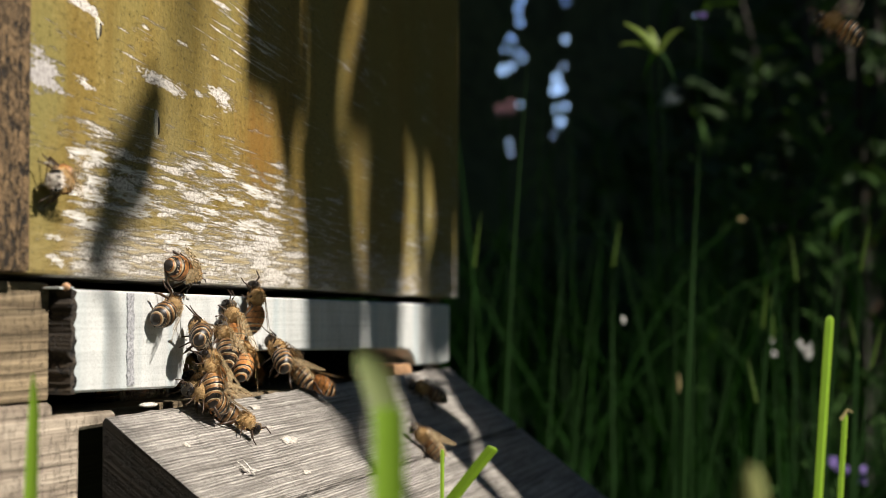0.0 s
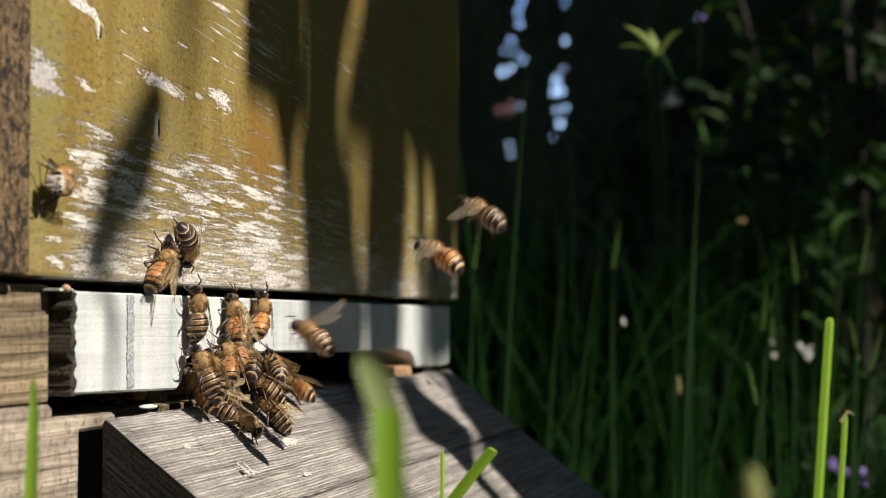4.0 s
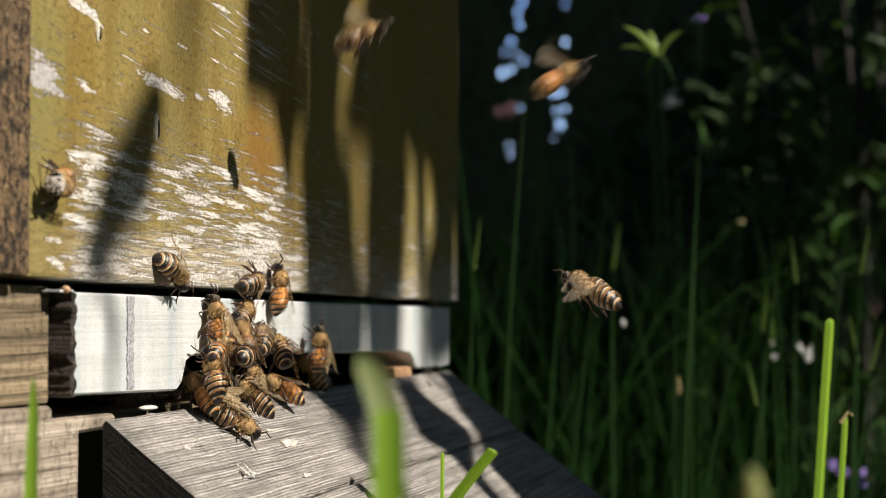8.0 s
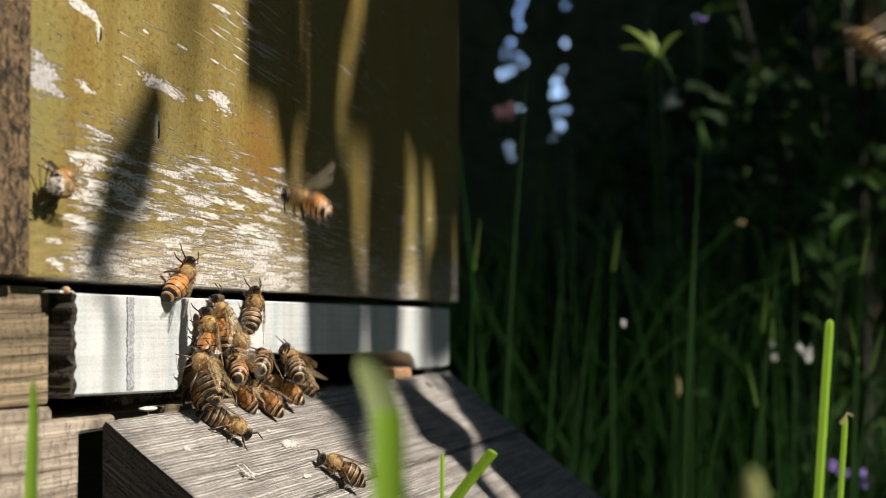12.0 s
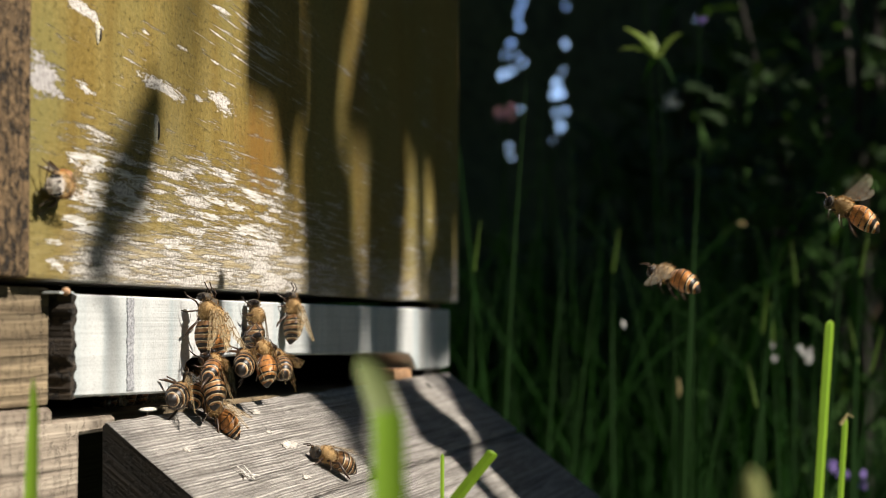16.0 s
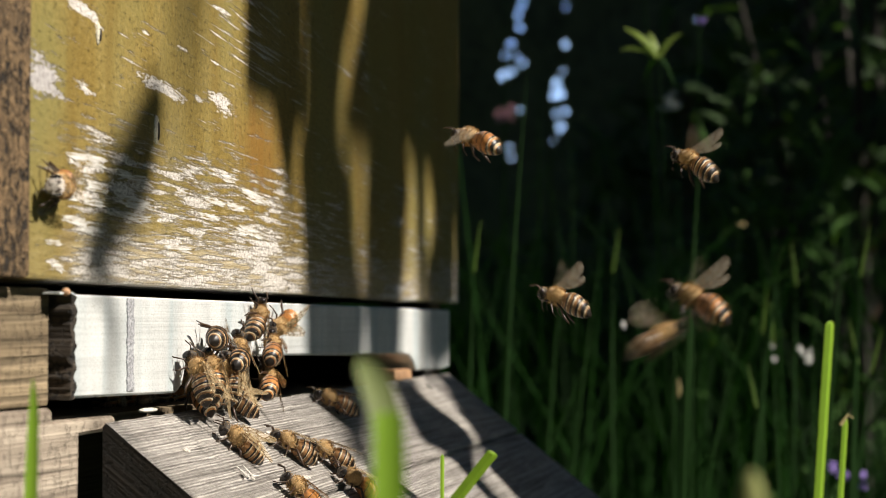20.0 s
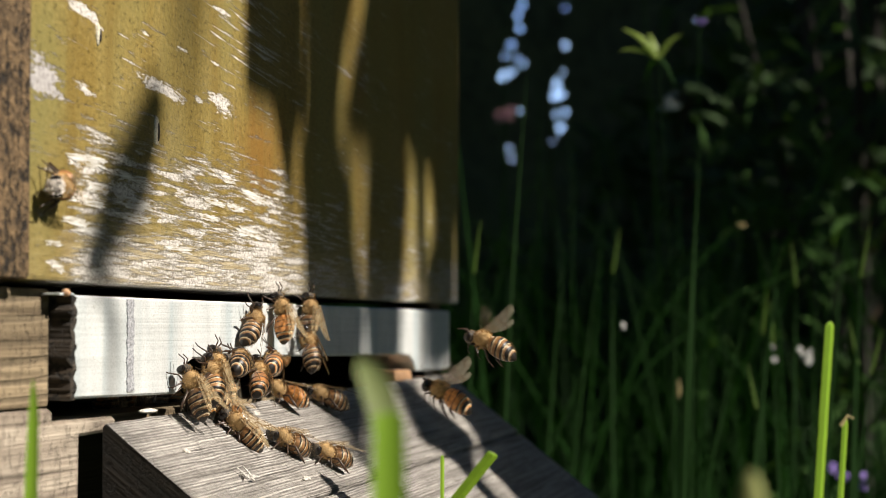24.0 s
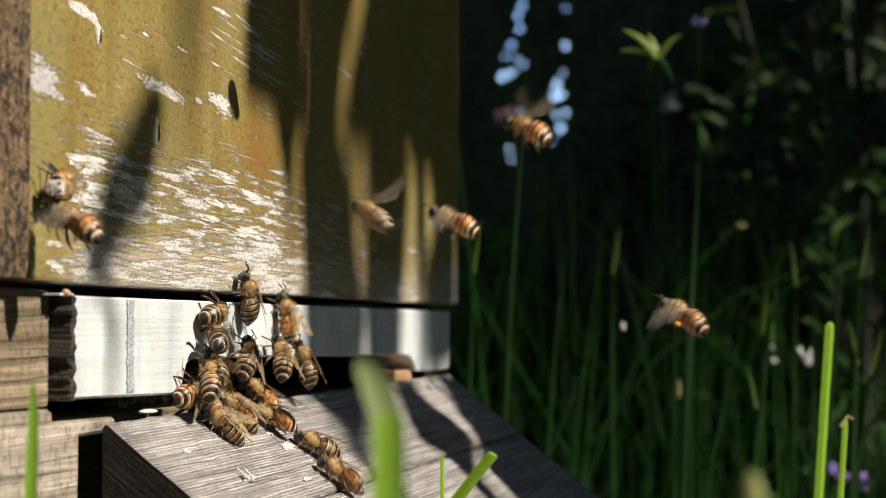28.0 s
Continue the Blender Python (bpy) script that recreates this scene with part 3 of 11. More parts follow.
# ---- plants in front of the camera ----
NEAR = [((0.028, -0.1480, -0.300), (0.0316, -0.1562, 0.0165), 0.0020, (0, 0.004, 0), 0.004, "upright cut grass blade, bright green in the sun"),
        ((0.030, -0.1500, -0.300), (0.0329, -0.1590, -0.0026), 0.0013, (0, 0.003, 0), 0.004, "thin cut grass stalk with a dry tip"),
        ((0.034, -0.0300, -0.100), (0.0369, -0.0875, -0.0105), 0.0024, (0, 0.004, 0.0), 0.004, "slanting green grass blade before the landing board"),
        ((0.062, -0.0690, -0.300), (0.0638, -0.0703, -0.0128), 0.0009, (0, 0.0, 0), 0.004, "fine green grass blade before the landing board")]
for base, tip, w, bend, cut, label in NEAR:
    bm = bmesh.new()
    blade(bm, base, tip, w, bend, (-0.8, -0.6, 0.1), 24, 0.16, cut)
    tagged(part("cut_grass", bm, M_BLADE), label, "grass blade", "blades before the hive")


def leaf_strip(bm, rows, facing):
    """A folded blade through rows of (x, y, z, width), its flat side turned to facing."""
    ring = []
    for k, (x, y, z, w) in enumerate(rows):
        a, b = Vector(rows[max(k - 1, 0)][:3]), Vector(rows[min(k + 1, len(rows) - 1)][:3])
        side = (b - a).cross(Vector(facing)).normalized()
        c = Vector((x, y, z))
        ring.append([bm.verts.new(q) for q in (c - side * w / 2, c - Vector(facing).normalized() * w * 0.2, c + side * w / 2)])
    for a, b in zip(ring, ring[1:]):
        bm.faces.new((a[0], a[1], b[1], b[0]))
        bm.faces.new((a[1], a[2], b[2], b[1]))


for rows, label in [([(-0.1672, -0.1184, 0.0061, 0.0033), (-0.1671, -0.1187, 0.0046, 0.0033), (-0.1669, -0.1187, 0.0016, 0.0034), (-0.1667, -0.1186, -0.0038, 0.0035), (-0.1667, -0.1186, -0.3000, 0.0035)], "broad grass blade, blurred close to the lens"),
                    ([(-0.0690, -0.0333, 0.0067, 0.0003), (-0.0688, -0.0333, 0.0038, 0.0011), (-0.0687, -0.0333, 0.0001, 0.0017), (-0.0683, -0.0327, -0.0136, 0.0022), (-0.0683, -0.0327, -0.3000, 0.0022)], "narrow green grass blade close to the lens")]:
    bm = bmesh.new()
    leaf_strip(bm, rows, (-0.9, -0.4, 0.1))
    near = tagged(part("grass", bm, M_BLADE, None, "", True), label, "grass blade", "blades before the hive")
    if label.startswith("broad"):
        bm = bmesh.new()
        leaf_strip(bm, [(-0.1680, -0.1158, 0.0118, 0.0005), (-0.1679, -0.1161, 0.0112, 0.0018), (-0.1677, -0.1167, 0.0103, 0.0027), (-0.1675, -0.1176, 0.0085, 0.0033), (-0.1672, -0.1184, 0.0061, 0.0033)], (-0.9, -0.4, 0.1))
        # The tip's blur over the bright board is put into a pale colour.
        part("tip", bm, M_PALE, near, "tip bent over, its blur painted as a pale dull green", True)
bm = bmesh.new()
tube(bm, [(0.0325, -0.1580, -0.0040), (0.0331, -0.1594, -0.0020), (0.0331, -0.1605, -0.0026)], [0.0004, 0.0003, 0.0002], 5)
tagged(part("dry_tip", bm, M_STRAW), "withered tip on a cut grass stalk", "grass tip")
seed_head = thing("seed_head", pose(-0.1733, -0.1572, 0.0002), "olive-green grass seed head, blurred close to the lens", "grass")
bm = bmesh.new()
tube(bm, [(0, 0, -0.29), (0.001, 0, -0.01)], [0.0006, 0.0005], 5)
part("stalk", bm, M_BLADE, seed_head)
bm = ellipsoid(0.0017, 0.0017, 0.0070, (0, 0, -0.0062), 14, 14)
for v in bm.verts:
    v.co *= 1 + 0.12 * noise.noise(v.co * 1400)
part("seed_spike", bm, M_SEED, seed_head, "olive-green seed spike", True)


# ---- unseen plants added to shade the hive ----
def shade_leaf(bm, rows, reach):
    """A long leaf added towards the sun from the hive, cut to its shade. rows: height and the two edges of its shade on
    the hive front.
    """
    prev = None
    for k, (z, x0, x1) in enumerate(rows):
        a, b = (Vector((x, 0, z)) + SUN * reach for x in (x0, x1))
        c = (a + b) / 2 + SUN * (b - a).length * 0.12
        ring = [bm.verts.new(q) for q in (a, c, b)]
        if prev:
            bm.faces.new((prev[0], prev[1], ring[1], ring[0]))
            bm.faces.new((prev[1], prev[2], ring[2], ring[1]))
        prev = ring


def reed(reach, *leaves):
    """An unseen plant added so far towards the sun from the hive to shade it; each leaf ends in a thin stalk that goes
    down to the ground.
    """
    plant = thing("shade_caster", pose(0, 0, 0), "unseen plant added before the hive, leaves cut to the shade they cast", "reed", "reeds before the hive")
    for rows in leaves:
        bm = bmesh.new()
        shade_leaf(bm, rows + [(GROUND - 0.01 - SUN.z * reach, rows[-1][1] - 0.02, rows[-1][1] - 0.016)], reach)
        part("reed_leaf", bm, M_CASTER, plant)


reed(1.4,
     [(0.3, 0.205, 0.262), (0.1247, 0.19, 0.2431), (0.1141, 0.1901, 0.2392), (0.1051, 0.1902, 0.2341), (0.0962, 0.1902, 0.2284), (0.0788, 0.1876, 0.2235), (0.0712, 0.1843, 0.226), (0.0681, 0.1838, 0.2343), (0.0622, 0.1839, 0.237), (0.0453, 0.1857, 0.2384), (0.0353, 0.1874, 0.245), (0.0251, 0.1881, 0.2545), (0, 0.19, 0.252), (-0.008, 0.188, 0.264), (-0.02, 0.19, 0.238), (-0.034, 0.174, 0.2), (-0.046, 0.168, 0.178), (-0.14, 0.18, 0.182)])
reed(1.6,
     [(0.32, 0.29, 0.34), (0.1371, 0.2574, 0.3186), (0.1251, 0.2533, 0.317), (0.1151, 0.2493, 0.3154), (0.1048, 0.24, 0.3129), (0.0854, 0.231, 0.3106), (0.0767, 0.226, 0.309), (0.0725, 0.2286, 0.3074), (0.0707, 0.2584, 0.309), (0.068, 0.2591, 0.3139), (0.0488, 0.2564, 0.3075), (0.0393, 0.2558, 0.3059), (0.0261, 0.2531, 0.3028), (0, 0.258, 0.3), (-0.004, 0.275, 0.282), (-0.14, 0.25, 0.252)],
     [(0.33, 0.3, 0.43), (0.1512, 0.3129, 0.4307), (0.129, 0.311, 0.4307), (0.127, 0.311, 0.395), (0.107, 0.309, 0.395), (0.105, 0.309, 0.4305), (0.0952, 0.3074, 0.4305), (0.0801, 0.3027, 0.4305), (0.0757, 0.3074, 0.4305), (0.0689, 0.3221, 0.3364), (0.0511, 0.3229, 0.3365), (0.0269, 0.3263, 0.3373), (-0.05, 0.338, 0.341), (-0.14, 0.32, 0.323)])
reed(1.45,
     [(0.084, 0.3296, 0.4415), (0.0788, 0.3338, 0.4415), (0.0659, 0.346, 0.4304), (0.053, 0.3514, 0.385), (0.0421, 0.3382, 0.3831), (0.0274, 0.3382, 0.385), (0, 0.34, 0.376), (-0.003, 0.35, 0.354), (-0.14, 0.34, 0.342)])
reed(1.05,
     [(0.33, 0.126, 0.205), (0.115, 0.134, 0.1872), (0.082, 0.1343, 0.1875), (0.0757, 0.1349, 0.1865), (0.0742, 0.159, 0.1843), (0.0681, 0.1632, 0.1789), (0.0547, 0.17, 0.1758), (0.0436, 0.1738, 0.1746), (-0.05, 0.182, 0.183), (-0.14, 0.2, 0.201)])
reed(1.14,
     [(0.1, 0.39, 0.43), (0.05, 0.386, 0.42), (0, 0.384, 0.415), (-0.1, 0.36, 0.366)])
reed(0.75,
     [(-0.0015, 0.294, 0.321), (-0.0135, 0.2755, 0.302), (-0.023, 0.262, 0.303), (-0.0325, 0.252, 0.307), (-0.0415, 0.247, 0.3075), (-0.0505, 0.257, 0.2985), (-0.0595, 0.2545, 0.2755), (-0.067, 0.2505, 0.2615), (-0.078, 0.2475, 0.2585), (-0.12, 0.245, 0.247)],
     [(-0.004, 0.352, 0.44), (-0.0181, 0.337, 0.46), (-0.0275, 0.323, 0.45), (-0.0376, 0.32, 0.44), (-0.0465, 0.3085, 0.44), (-0.054, 0.296, 0.44), (-0.0605, 0.286, 0.44), (-0.0705, 0.284, 0.44), (-0.081, 0.279, 0.43), (-0.095, 0.265, 0.42), (-0.12, 0.26, 0.4), (-0.14, 0.3, 0.302)])
reed(1.05,
     [(0.0754, 0.0673, 0.0709), (0.0721, 0.0638, 0.0746), (0.0651, 0.0563, 0.0754), (0.0581, 0.0478, 0.0726), (0.0512, 0.0395, 0.0698), (0.0446, 0.0371, 0.0671), (0.038, 0.0322, 0.0616), (0.034, 0.0299, 0.0521), (0.0289, 0.0282, 0.0469), (0.0254, 0.0294, 0.0405), (0.019, 0.0425, 0.049), (0.01, 0.0435, 0.0475), (0, 0.043, 0.046), (-0.3, 0.02, 0.022)])


# An added far leaf whose shade is only a soft dim band.
reed(3.2, [(0.18, 0.092, 0.106), (0.110, 0.086, 0.102), (0.080, 0.082, 0.098), (0.066, 0.084, 0.092), (0.055, 0.0855, 0.0862)])


# Unseen thin grass, added farther towards the sun, takes part of the light from the gaps between the leaves.
def thin_grass(x0, x1, z0, z1, count, width, reach, seed):
    rnd = random.Random(seed)
    tuft = thing("dimming_tuft", pose(0, 0, 0), "unseen tuft of tall thin grass added to dim the gaps in the shade", "grass", "reeds before the hive")
    for k in range(count):
        x = x0 + (x1 - x0) * (k + rnd.uniform(0.2, 0.8)) / count
        d = reach + rnd.uniform(-0.3, 0.3)
        lean = rnd.uniform(-0.010, 0.010)
        bm = bmesh.new()
        rows = [(z1 + 0.02, x - 0.0002 + lean, x + 0.0002 + lean), (z1, x - width / 2 + lean, x + width / 2 + lean), ((z0 + z1) / 2, x - width / 2, x + width / 2),
                (z0, x - width / 2 - lean, x + width / 2 - lean), (z0 - 0.012, x - 0.0006 - lean, x + 0.0006 - lean), (GROUND - 0.01 - SUN.z * d, x - 0.0008 - lean, x + 0.0008 - lean)]
        shade_leaf(bm, rows, d)
        part("blade", bm, M_CASTER, tuft)


thin_grass(0.172, 0.212, 0.045, 0.150, 5, 0.0054, 2.9, 31)
thin_grass(0.222, 0.270, 0.024, 0.092, 4, 0.0054, 3.3, 32)


# ---- the meadow behind ----
def meadow(name, count, area, heights, width, mat, label, seed, lean=0.25):
    rnd = random.Random(seed)
    bm = bmesh.new()
    for _ in range(count):
        x = area[0] + (area[1] - area[0]) * rnd.random()
        mid = -0.02 + 0.125 * x
        y = mid + (rnd.random() - 0.5) * area[2] * (0.35 + 0.30 * x)
        if -0.08 < x < 0.46 and y > -0.14:
            continue
        h = rnd.uniform(*heights)
        a = rnd.uniform(0, 6.28)
        r = h * rnd.random() * lean
        tip = Vector((x + math.cos(a) * r, y + math.sin(a) * r, GROUND + h))
        droop = 0.32 if rnd.random() < 0.5 else 0.08
        bow = Vector((-math.cos(a) * 0.45, -math.sin(a) * 0.45, 0.9)) * (droop * r)
        blade(bm, (x, y, GROUND - 0.01), tip, width * rnd.uniform(0.6, 1.3), bow, (math.cos(a * 3), math.sin(a * 3), 0.1), 6, 0.8)
    ob = part(name, bm, mat)
    return tagged(ob, label, "grass", kind="stuff")


meadow("tall_grass", 3600, (0.72, 3.2, 1.6), (0.16, 0.44), 0.0026, M_GRASS, "tall meadow grass behind the hive, its shade put into the dark green", 1, 0.75)
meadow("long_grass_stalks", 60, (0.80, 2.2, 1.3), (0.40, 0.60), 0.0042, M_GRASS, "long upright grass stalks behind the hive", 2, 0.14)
meadow("far_grass", 2200, (3.0, 6.5, 1.6), (0.25, 0.52), 0.011, M_GRASS, "meadow grass under the trees, its shade put into the dark colour", 3, 0.4)


# Short grass over the rest of the ground.
rnd = random.Random(21)
bm = bmesh.new()
for _ in range(22000):
    x, y = rnd.uniform(-3.2, 7.0), rnd.uniform(-4.2, 4.2)
    if -0.15 < x < 0.55 and -0.20 < y < 0.55 or math.hypot(x + 0.3756, y + 0.1735) < 0.25:
        continue
    h, a = rnd.uniform(0.04, 0.13), rnd.uniform(0, 6.28)
    blade(bm, (x, y, GROUND - 0.01), (x + math.cos(a) * h * 0.6, y + math.sin(a) * h * 0.6, GROUND + h), 0.012 * rnd.uniform(0.6, 1.3), (0, 0, 0.02), (math.cos(a), math.sin(a), 0.6), 3, 0.8)
tagged(part("short_grass", bm, M_TURF), "short green grass over the ground round the hive", "grass", kind="stuff")


def shrub(name, at, height, spread, count, size, mat, label, seed, stems=6):
    """A leafy shrub: stems that fork and many small pointed leaves round them."""
    rnd = random.Random(seed)
    s = thing(name, pose(*at), label, "shrub")
    bm = bmesh.new()
    lines = []
    for k in range(stems):
        a = rnd.uniform(0, 6.28)
        top = Vector((math.cos(a) * spread * rnd.random(), math.sin(a) * spread * rnd.random(), height * rnd.uniform(0.6, 1.0)))
        mid = top * 0.5 + Vector((rnd.uniform(-.1, .1), rnd.uniform(-.1, .1), 0)) * spread
        tube(bm, [(0, 0, -0.02), mid, top], [height * 0.011, height * 0.007, height * 0.002], 5)
        lines += [(Vector((0, 0, 0)), mid), (mid, top)]
        for j in range(4):
            c = mid.lerp(top, rnd.random())
            e = c + Vector((rnd.uniform(-1, 1), rnd.uniform(-1, 1), rnd.uniform(-0.2, 0.8))) * spread * 0.5
            tube(bm, [c, e], [height * 0.004, height * 0.001], 4)
            lines.append((c, e))
    part("stem", bm, M_BARK, s)
    bm = bmesh.new()
    for k in range(count):
        p, q = lines[rnd.randrange(len(lines))]
        c = p.lerp(q, rnd.uniform(0.1, 1)) + Vector((rnd.gauss(0, 1), rnd.gauss(0, 1), rnd.gauss(0, 1))) * spread * 0.13
        d = Vector((rnd.gauss(0, 1), rnd.gauss(0, 1), rnd.gauss(0, 0.7))).normalized() * size * rnd.uniform(0.6, 1.3)
        blade(bm, c, c + d, d.length * 0.27, (0, 0, d.length * 0.08), (rnd.gauss(0, 1), rnd.gauss(0, 1), 1), 3, 0.95)
    part("foliage", bm, mat, s)
    return s


shrub("shrub", (2.3, -0.22, GROUND), 1.15, 0.36, 800, 0.075, M_LEAF, "dark leafy shrub behind the meadow grass", 11)
shrub("shrub", (1.60, -0.12, GROUND), 1.0, 0.24, 900, 0.036, M_LEAF, "leafy shrub with narrow leaves behind the meadow grass", 14)
shrub("shrub", (3.2, 0.10, GROUND), 1.0, 0.34, 700, 0.08, M_LEAF, "dark leafy shrub behind the meadow grass", 12)
shrub("shrub", (4.6, -0.30, GROUND), 1.9, 0.6, 1100, 0.10, M_LEAF, "dark leafy shrub behind the meadow grass", 13)

shrub("shrub", (2.7, 0.34, GROUND), 0.50, 0.30, 600, 0.050, M_LEAF, "dark leafy shrub in the shade of the trees", 16)

def weed(x, y, z, length, seed, mat):
    """An upright weed: one stem with long narrow leaves that rise and droop at their ends; x, y, z: its top."""
    rnd = random.Random(seed)
    w = thing("tall_weed", pose(x, y, GROUND), "tall %s weed with long narrow leaves in the shade" % ("dark green" if mat is M_WEED else "withered brown"), "weed", "weeds behind the hive")
    h = z - GROUND
    bow = [Vector((0.03 * math.sin(seed + q * 1.3) * (1 - q), 0.025 * math.cos(seed * 2 + q) * (1 - q), h * q)) for q in (0, 0.25, 0.5, 0.75, 1)]
    bm = bmesh.new()
    tube(bm, bow, [0.0022, 0.0020, 0.0017, 0.0012, 0.0006], 5)
    part("stem", bm, M_STALK, w)
    q, turn = 0.35, rnd.uniform(0, 6.28)
    while q < 1.0:
        k = min(3, int(q * 4))
        c = bow[k].lerp(bow[k + 1], q * 4 - k)
        turn += 2.4 + rnd.uniform(-0.4, 0.4)
        reach = length * rnd.uniform(0.7, 1.15) * (1.15 - 0.45 * q)
        up = rnd.uniform(0.25, 0.75) + 0.5 * (q > 0.9)
        tip = c + Vector((math.cos(turn), math.sin(turn), up)) * reach
        bm = bmesh.new()
        blade(bm, c, tip, reach * 0.13, (0, 0, reach * 0.16), (-0.8, -0.3, 0.5), 5, 0.85)
        part("leaf", bm, mat, w)
        q += rnd.uniform(0.022, 0.04)


for row in [(1.4528, -0.0794, 0.2801, 0.046, 1, M_WEED),
            (1.5598, -0.1090, 0.2439, 0.042, 2, M_WEED),
            (1.6533, -0.0095, 0.2577, 0.044, 3, M_WEED),
            (1.5062, 0.0178, 0.1939, 0.040, 4, M_WEED),
            (1.4576, -0.1382, 0.2612, 0.046, 5, M_WEED),
            (1.7883, 0.1604, 0.2293, 0.036, 6, M_WEED),
            (1.8078, -0.0327, 0.2450, 0.046, 8, M_WITHER),
            (1.8915, 0.0312, 0.3436, 0.042, 9, M_WEED),
            (1.4159, -0.0989, 0.1731, 0.040, 10, M_WEED),
            (1.7968, 0.0742, 0.2586, 0.036, 11, M_WITHER),
            (1.4652, -0.0418, 0.1430, 0.040, 12, M_WEED),
            (1.6180, -0.1278, 0.1684, 0.042, 13, M_WITHER)]:
    weed(*row)

# Grass blades with paler tips: the fleck of sun is put into their colour.
rnd = random.Random(77)
for x, y, z in [(0.6413, -0.0966, 0.0366), (0.6716, -0.0988, 0.0306), (0.6027, -0.1467, 0.0656), (0.6239, -0.1441, 0.0210), (0.5942, -0.1527, 0.0169), (0.5714, -0.0996, -0.0001), (0.7109, -0.0118, 0.0720), (0.5706, 0.0335, 0.0680), (0.5429, -0.1295, -0.0146), (0.7214, -0.1091, 0.0638)]:
    bm = bmesh.new()
    foot = Vector((x + rnd.uniform(-0.01, 0.02), y + rnd.uniform(-0.03, 0.03), GROUND))
    top = Vector((x, y, z))
    neck = foot.lerp(top, 0.93)
    blade(bm, foot, neck, 0.0022, (0, 0.004, 0), (-0.9, -0.4, 0.1), 8, 0.2)
    ob = tagged(part("lit_grass", bm, M_STALK), "grass blade behind the hive with a sun fleck painted on its tip", "grass blade", "grass stalks behind the hive")
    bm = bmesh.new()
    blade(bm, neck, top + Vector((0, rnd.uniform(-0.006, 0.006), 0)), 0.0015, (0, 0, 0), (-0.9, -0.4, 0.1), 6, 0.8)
    part("tip", bm, M_FLECK, ob, "yellow-green tip, the sun fleck in its colour")

# A lit shoot with narrow leaves, the lower ones dark in place of shade, and flowers among the grass.
shoot = thing("leafy_shoot", pose(0.6673, -0.0430, GROUND), "young shoot in the sun, narrow upper leaves yellow-green, lower ones darkened in place of shade", "plant")
bm = bmesh.new()
tube(bm, [(0.02, 0.01, 0), (0.01, -0.006, 0.3), (0.0, 0.0, 0.458)], [0.0005, 0.0004, 0.0004], 6)
part("stem", bm, M_GRASS, shoot)
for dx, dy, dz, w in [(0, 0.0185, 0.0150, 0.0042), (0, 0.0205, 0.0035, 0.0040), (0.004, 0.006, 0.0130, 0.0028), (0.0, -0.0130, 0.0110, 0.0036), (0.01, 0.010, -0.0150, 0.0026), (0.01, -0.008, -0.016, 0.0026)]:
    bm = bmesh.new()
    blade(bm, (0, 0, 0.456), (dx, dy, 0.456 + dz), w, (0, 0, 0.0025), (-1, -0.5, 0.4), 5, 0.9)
    # Leaves below the fork take the dark stalk colour in place of shade.
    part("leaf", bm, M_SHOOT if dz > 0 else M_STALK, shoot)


def flower_head(name, at, radius, count, size, mat, label, seed):
    """A loose head of small flowers on a stalk."""
    rnd = random.Random(seed)
    f = thing(name, pose(at[0], at[1], GROUND), label, "flower", "meadow flowers")
    bm = bmesh.new()
    tube(bm, [(0, 0, 0), (0.004, 0.003, (at[2] - GROUND) * 0.5), (0, 0, at[2] - GROUND)], [0.0012, 0.0009, 0.0006], 5)
    part("stalk", bm, M_GRASS, f)
    for k in range(count):
        c = Vector((rnd.gauss(0, 0.5), rnd.gauss(0, 0.5), at[2] - GROUND + rnd.gauss(0, 0.35) * radius / max(radius, 1e-6) * radius * 0 + rnd.gauss(0, 0.3) * radius))
        c.x, c.y = c.x * radius, c.y * radius
        bm = bmesh.new()
        for j in range(5):
            a = j * 1.2566 + rnd.random()
            d = Vector((0.3 * rnd.gauss(0, 1) - 0.2, math.cos(a), math.sin(a))) * size
            blade(bm, c, c + d, size * 0.8, (-0.1 * size, 0, 0), (-1, 0, 0.2), 3, 0.6)
        part("blossom", bm, mat, f)


flower_head("white_flower", (1.516, 0.0502, 0.2264), 0.014, 7, 0.0040, M_PETAL_SHADE, "loose white flower head above the grass, shade painted into its petals", 1)
flower_head("white_flower", (0.8424, -0.1055, 0.0018), 0.014, 8, 0.0022, M_PETAL, "loose white flower head in the grass", 2)
flower_head("purple_flower", (0.850, -0.1276, -0.0690), 0.012, 7, 0.0032, M_PURPLE, "purple flower head low in the grass", 3)
# These blossoms stand in for a far pinkish building.
flower_head("far_pink_patch", (4.02, 0.712, 0.490), 0.018, 8, 0.011, M_PINK, "pink blossoms standing in for a far pinkish building between the trees", 4)

bm = bmesh.new()
blade(bm, (0.764, 0.045, GROUND), (0.768, -0.0096, 0.0170), 0.0022, (0.0, 0.012, 0.0), (-0.8, -0.6, 0.2), 12, 0.4)
bent = tagged(part("bent_grass", bm, M_GRASS), "bent grass blade behind the hive with a glint painted on its tip", "grass blade")
# A white bead paints the sun's glint on the tip.
part("tip", ellipsoid(0.0008, 0.0011, 0.0024, (0.768, -0.0098, 0.0172), 8, 6), M_PETAL, bent, "white bead in place of the tip's glint", True)
bm = bmesh.new()
blade(bm, (0.728, -0.036, GROUND), (0.726, -0.0473, 0.0035), 0.0022, (0.0, 0.0, 0.0), (-0.8, -0.6, 0.2), 12, 0.3)
pale = tagged(part("pale_grass", bm, M_GRASS), "upright grass blade with a pale dry end", "grass blade")
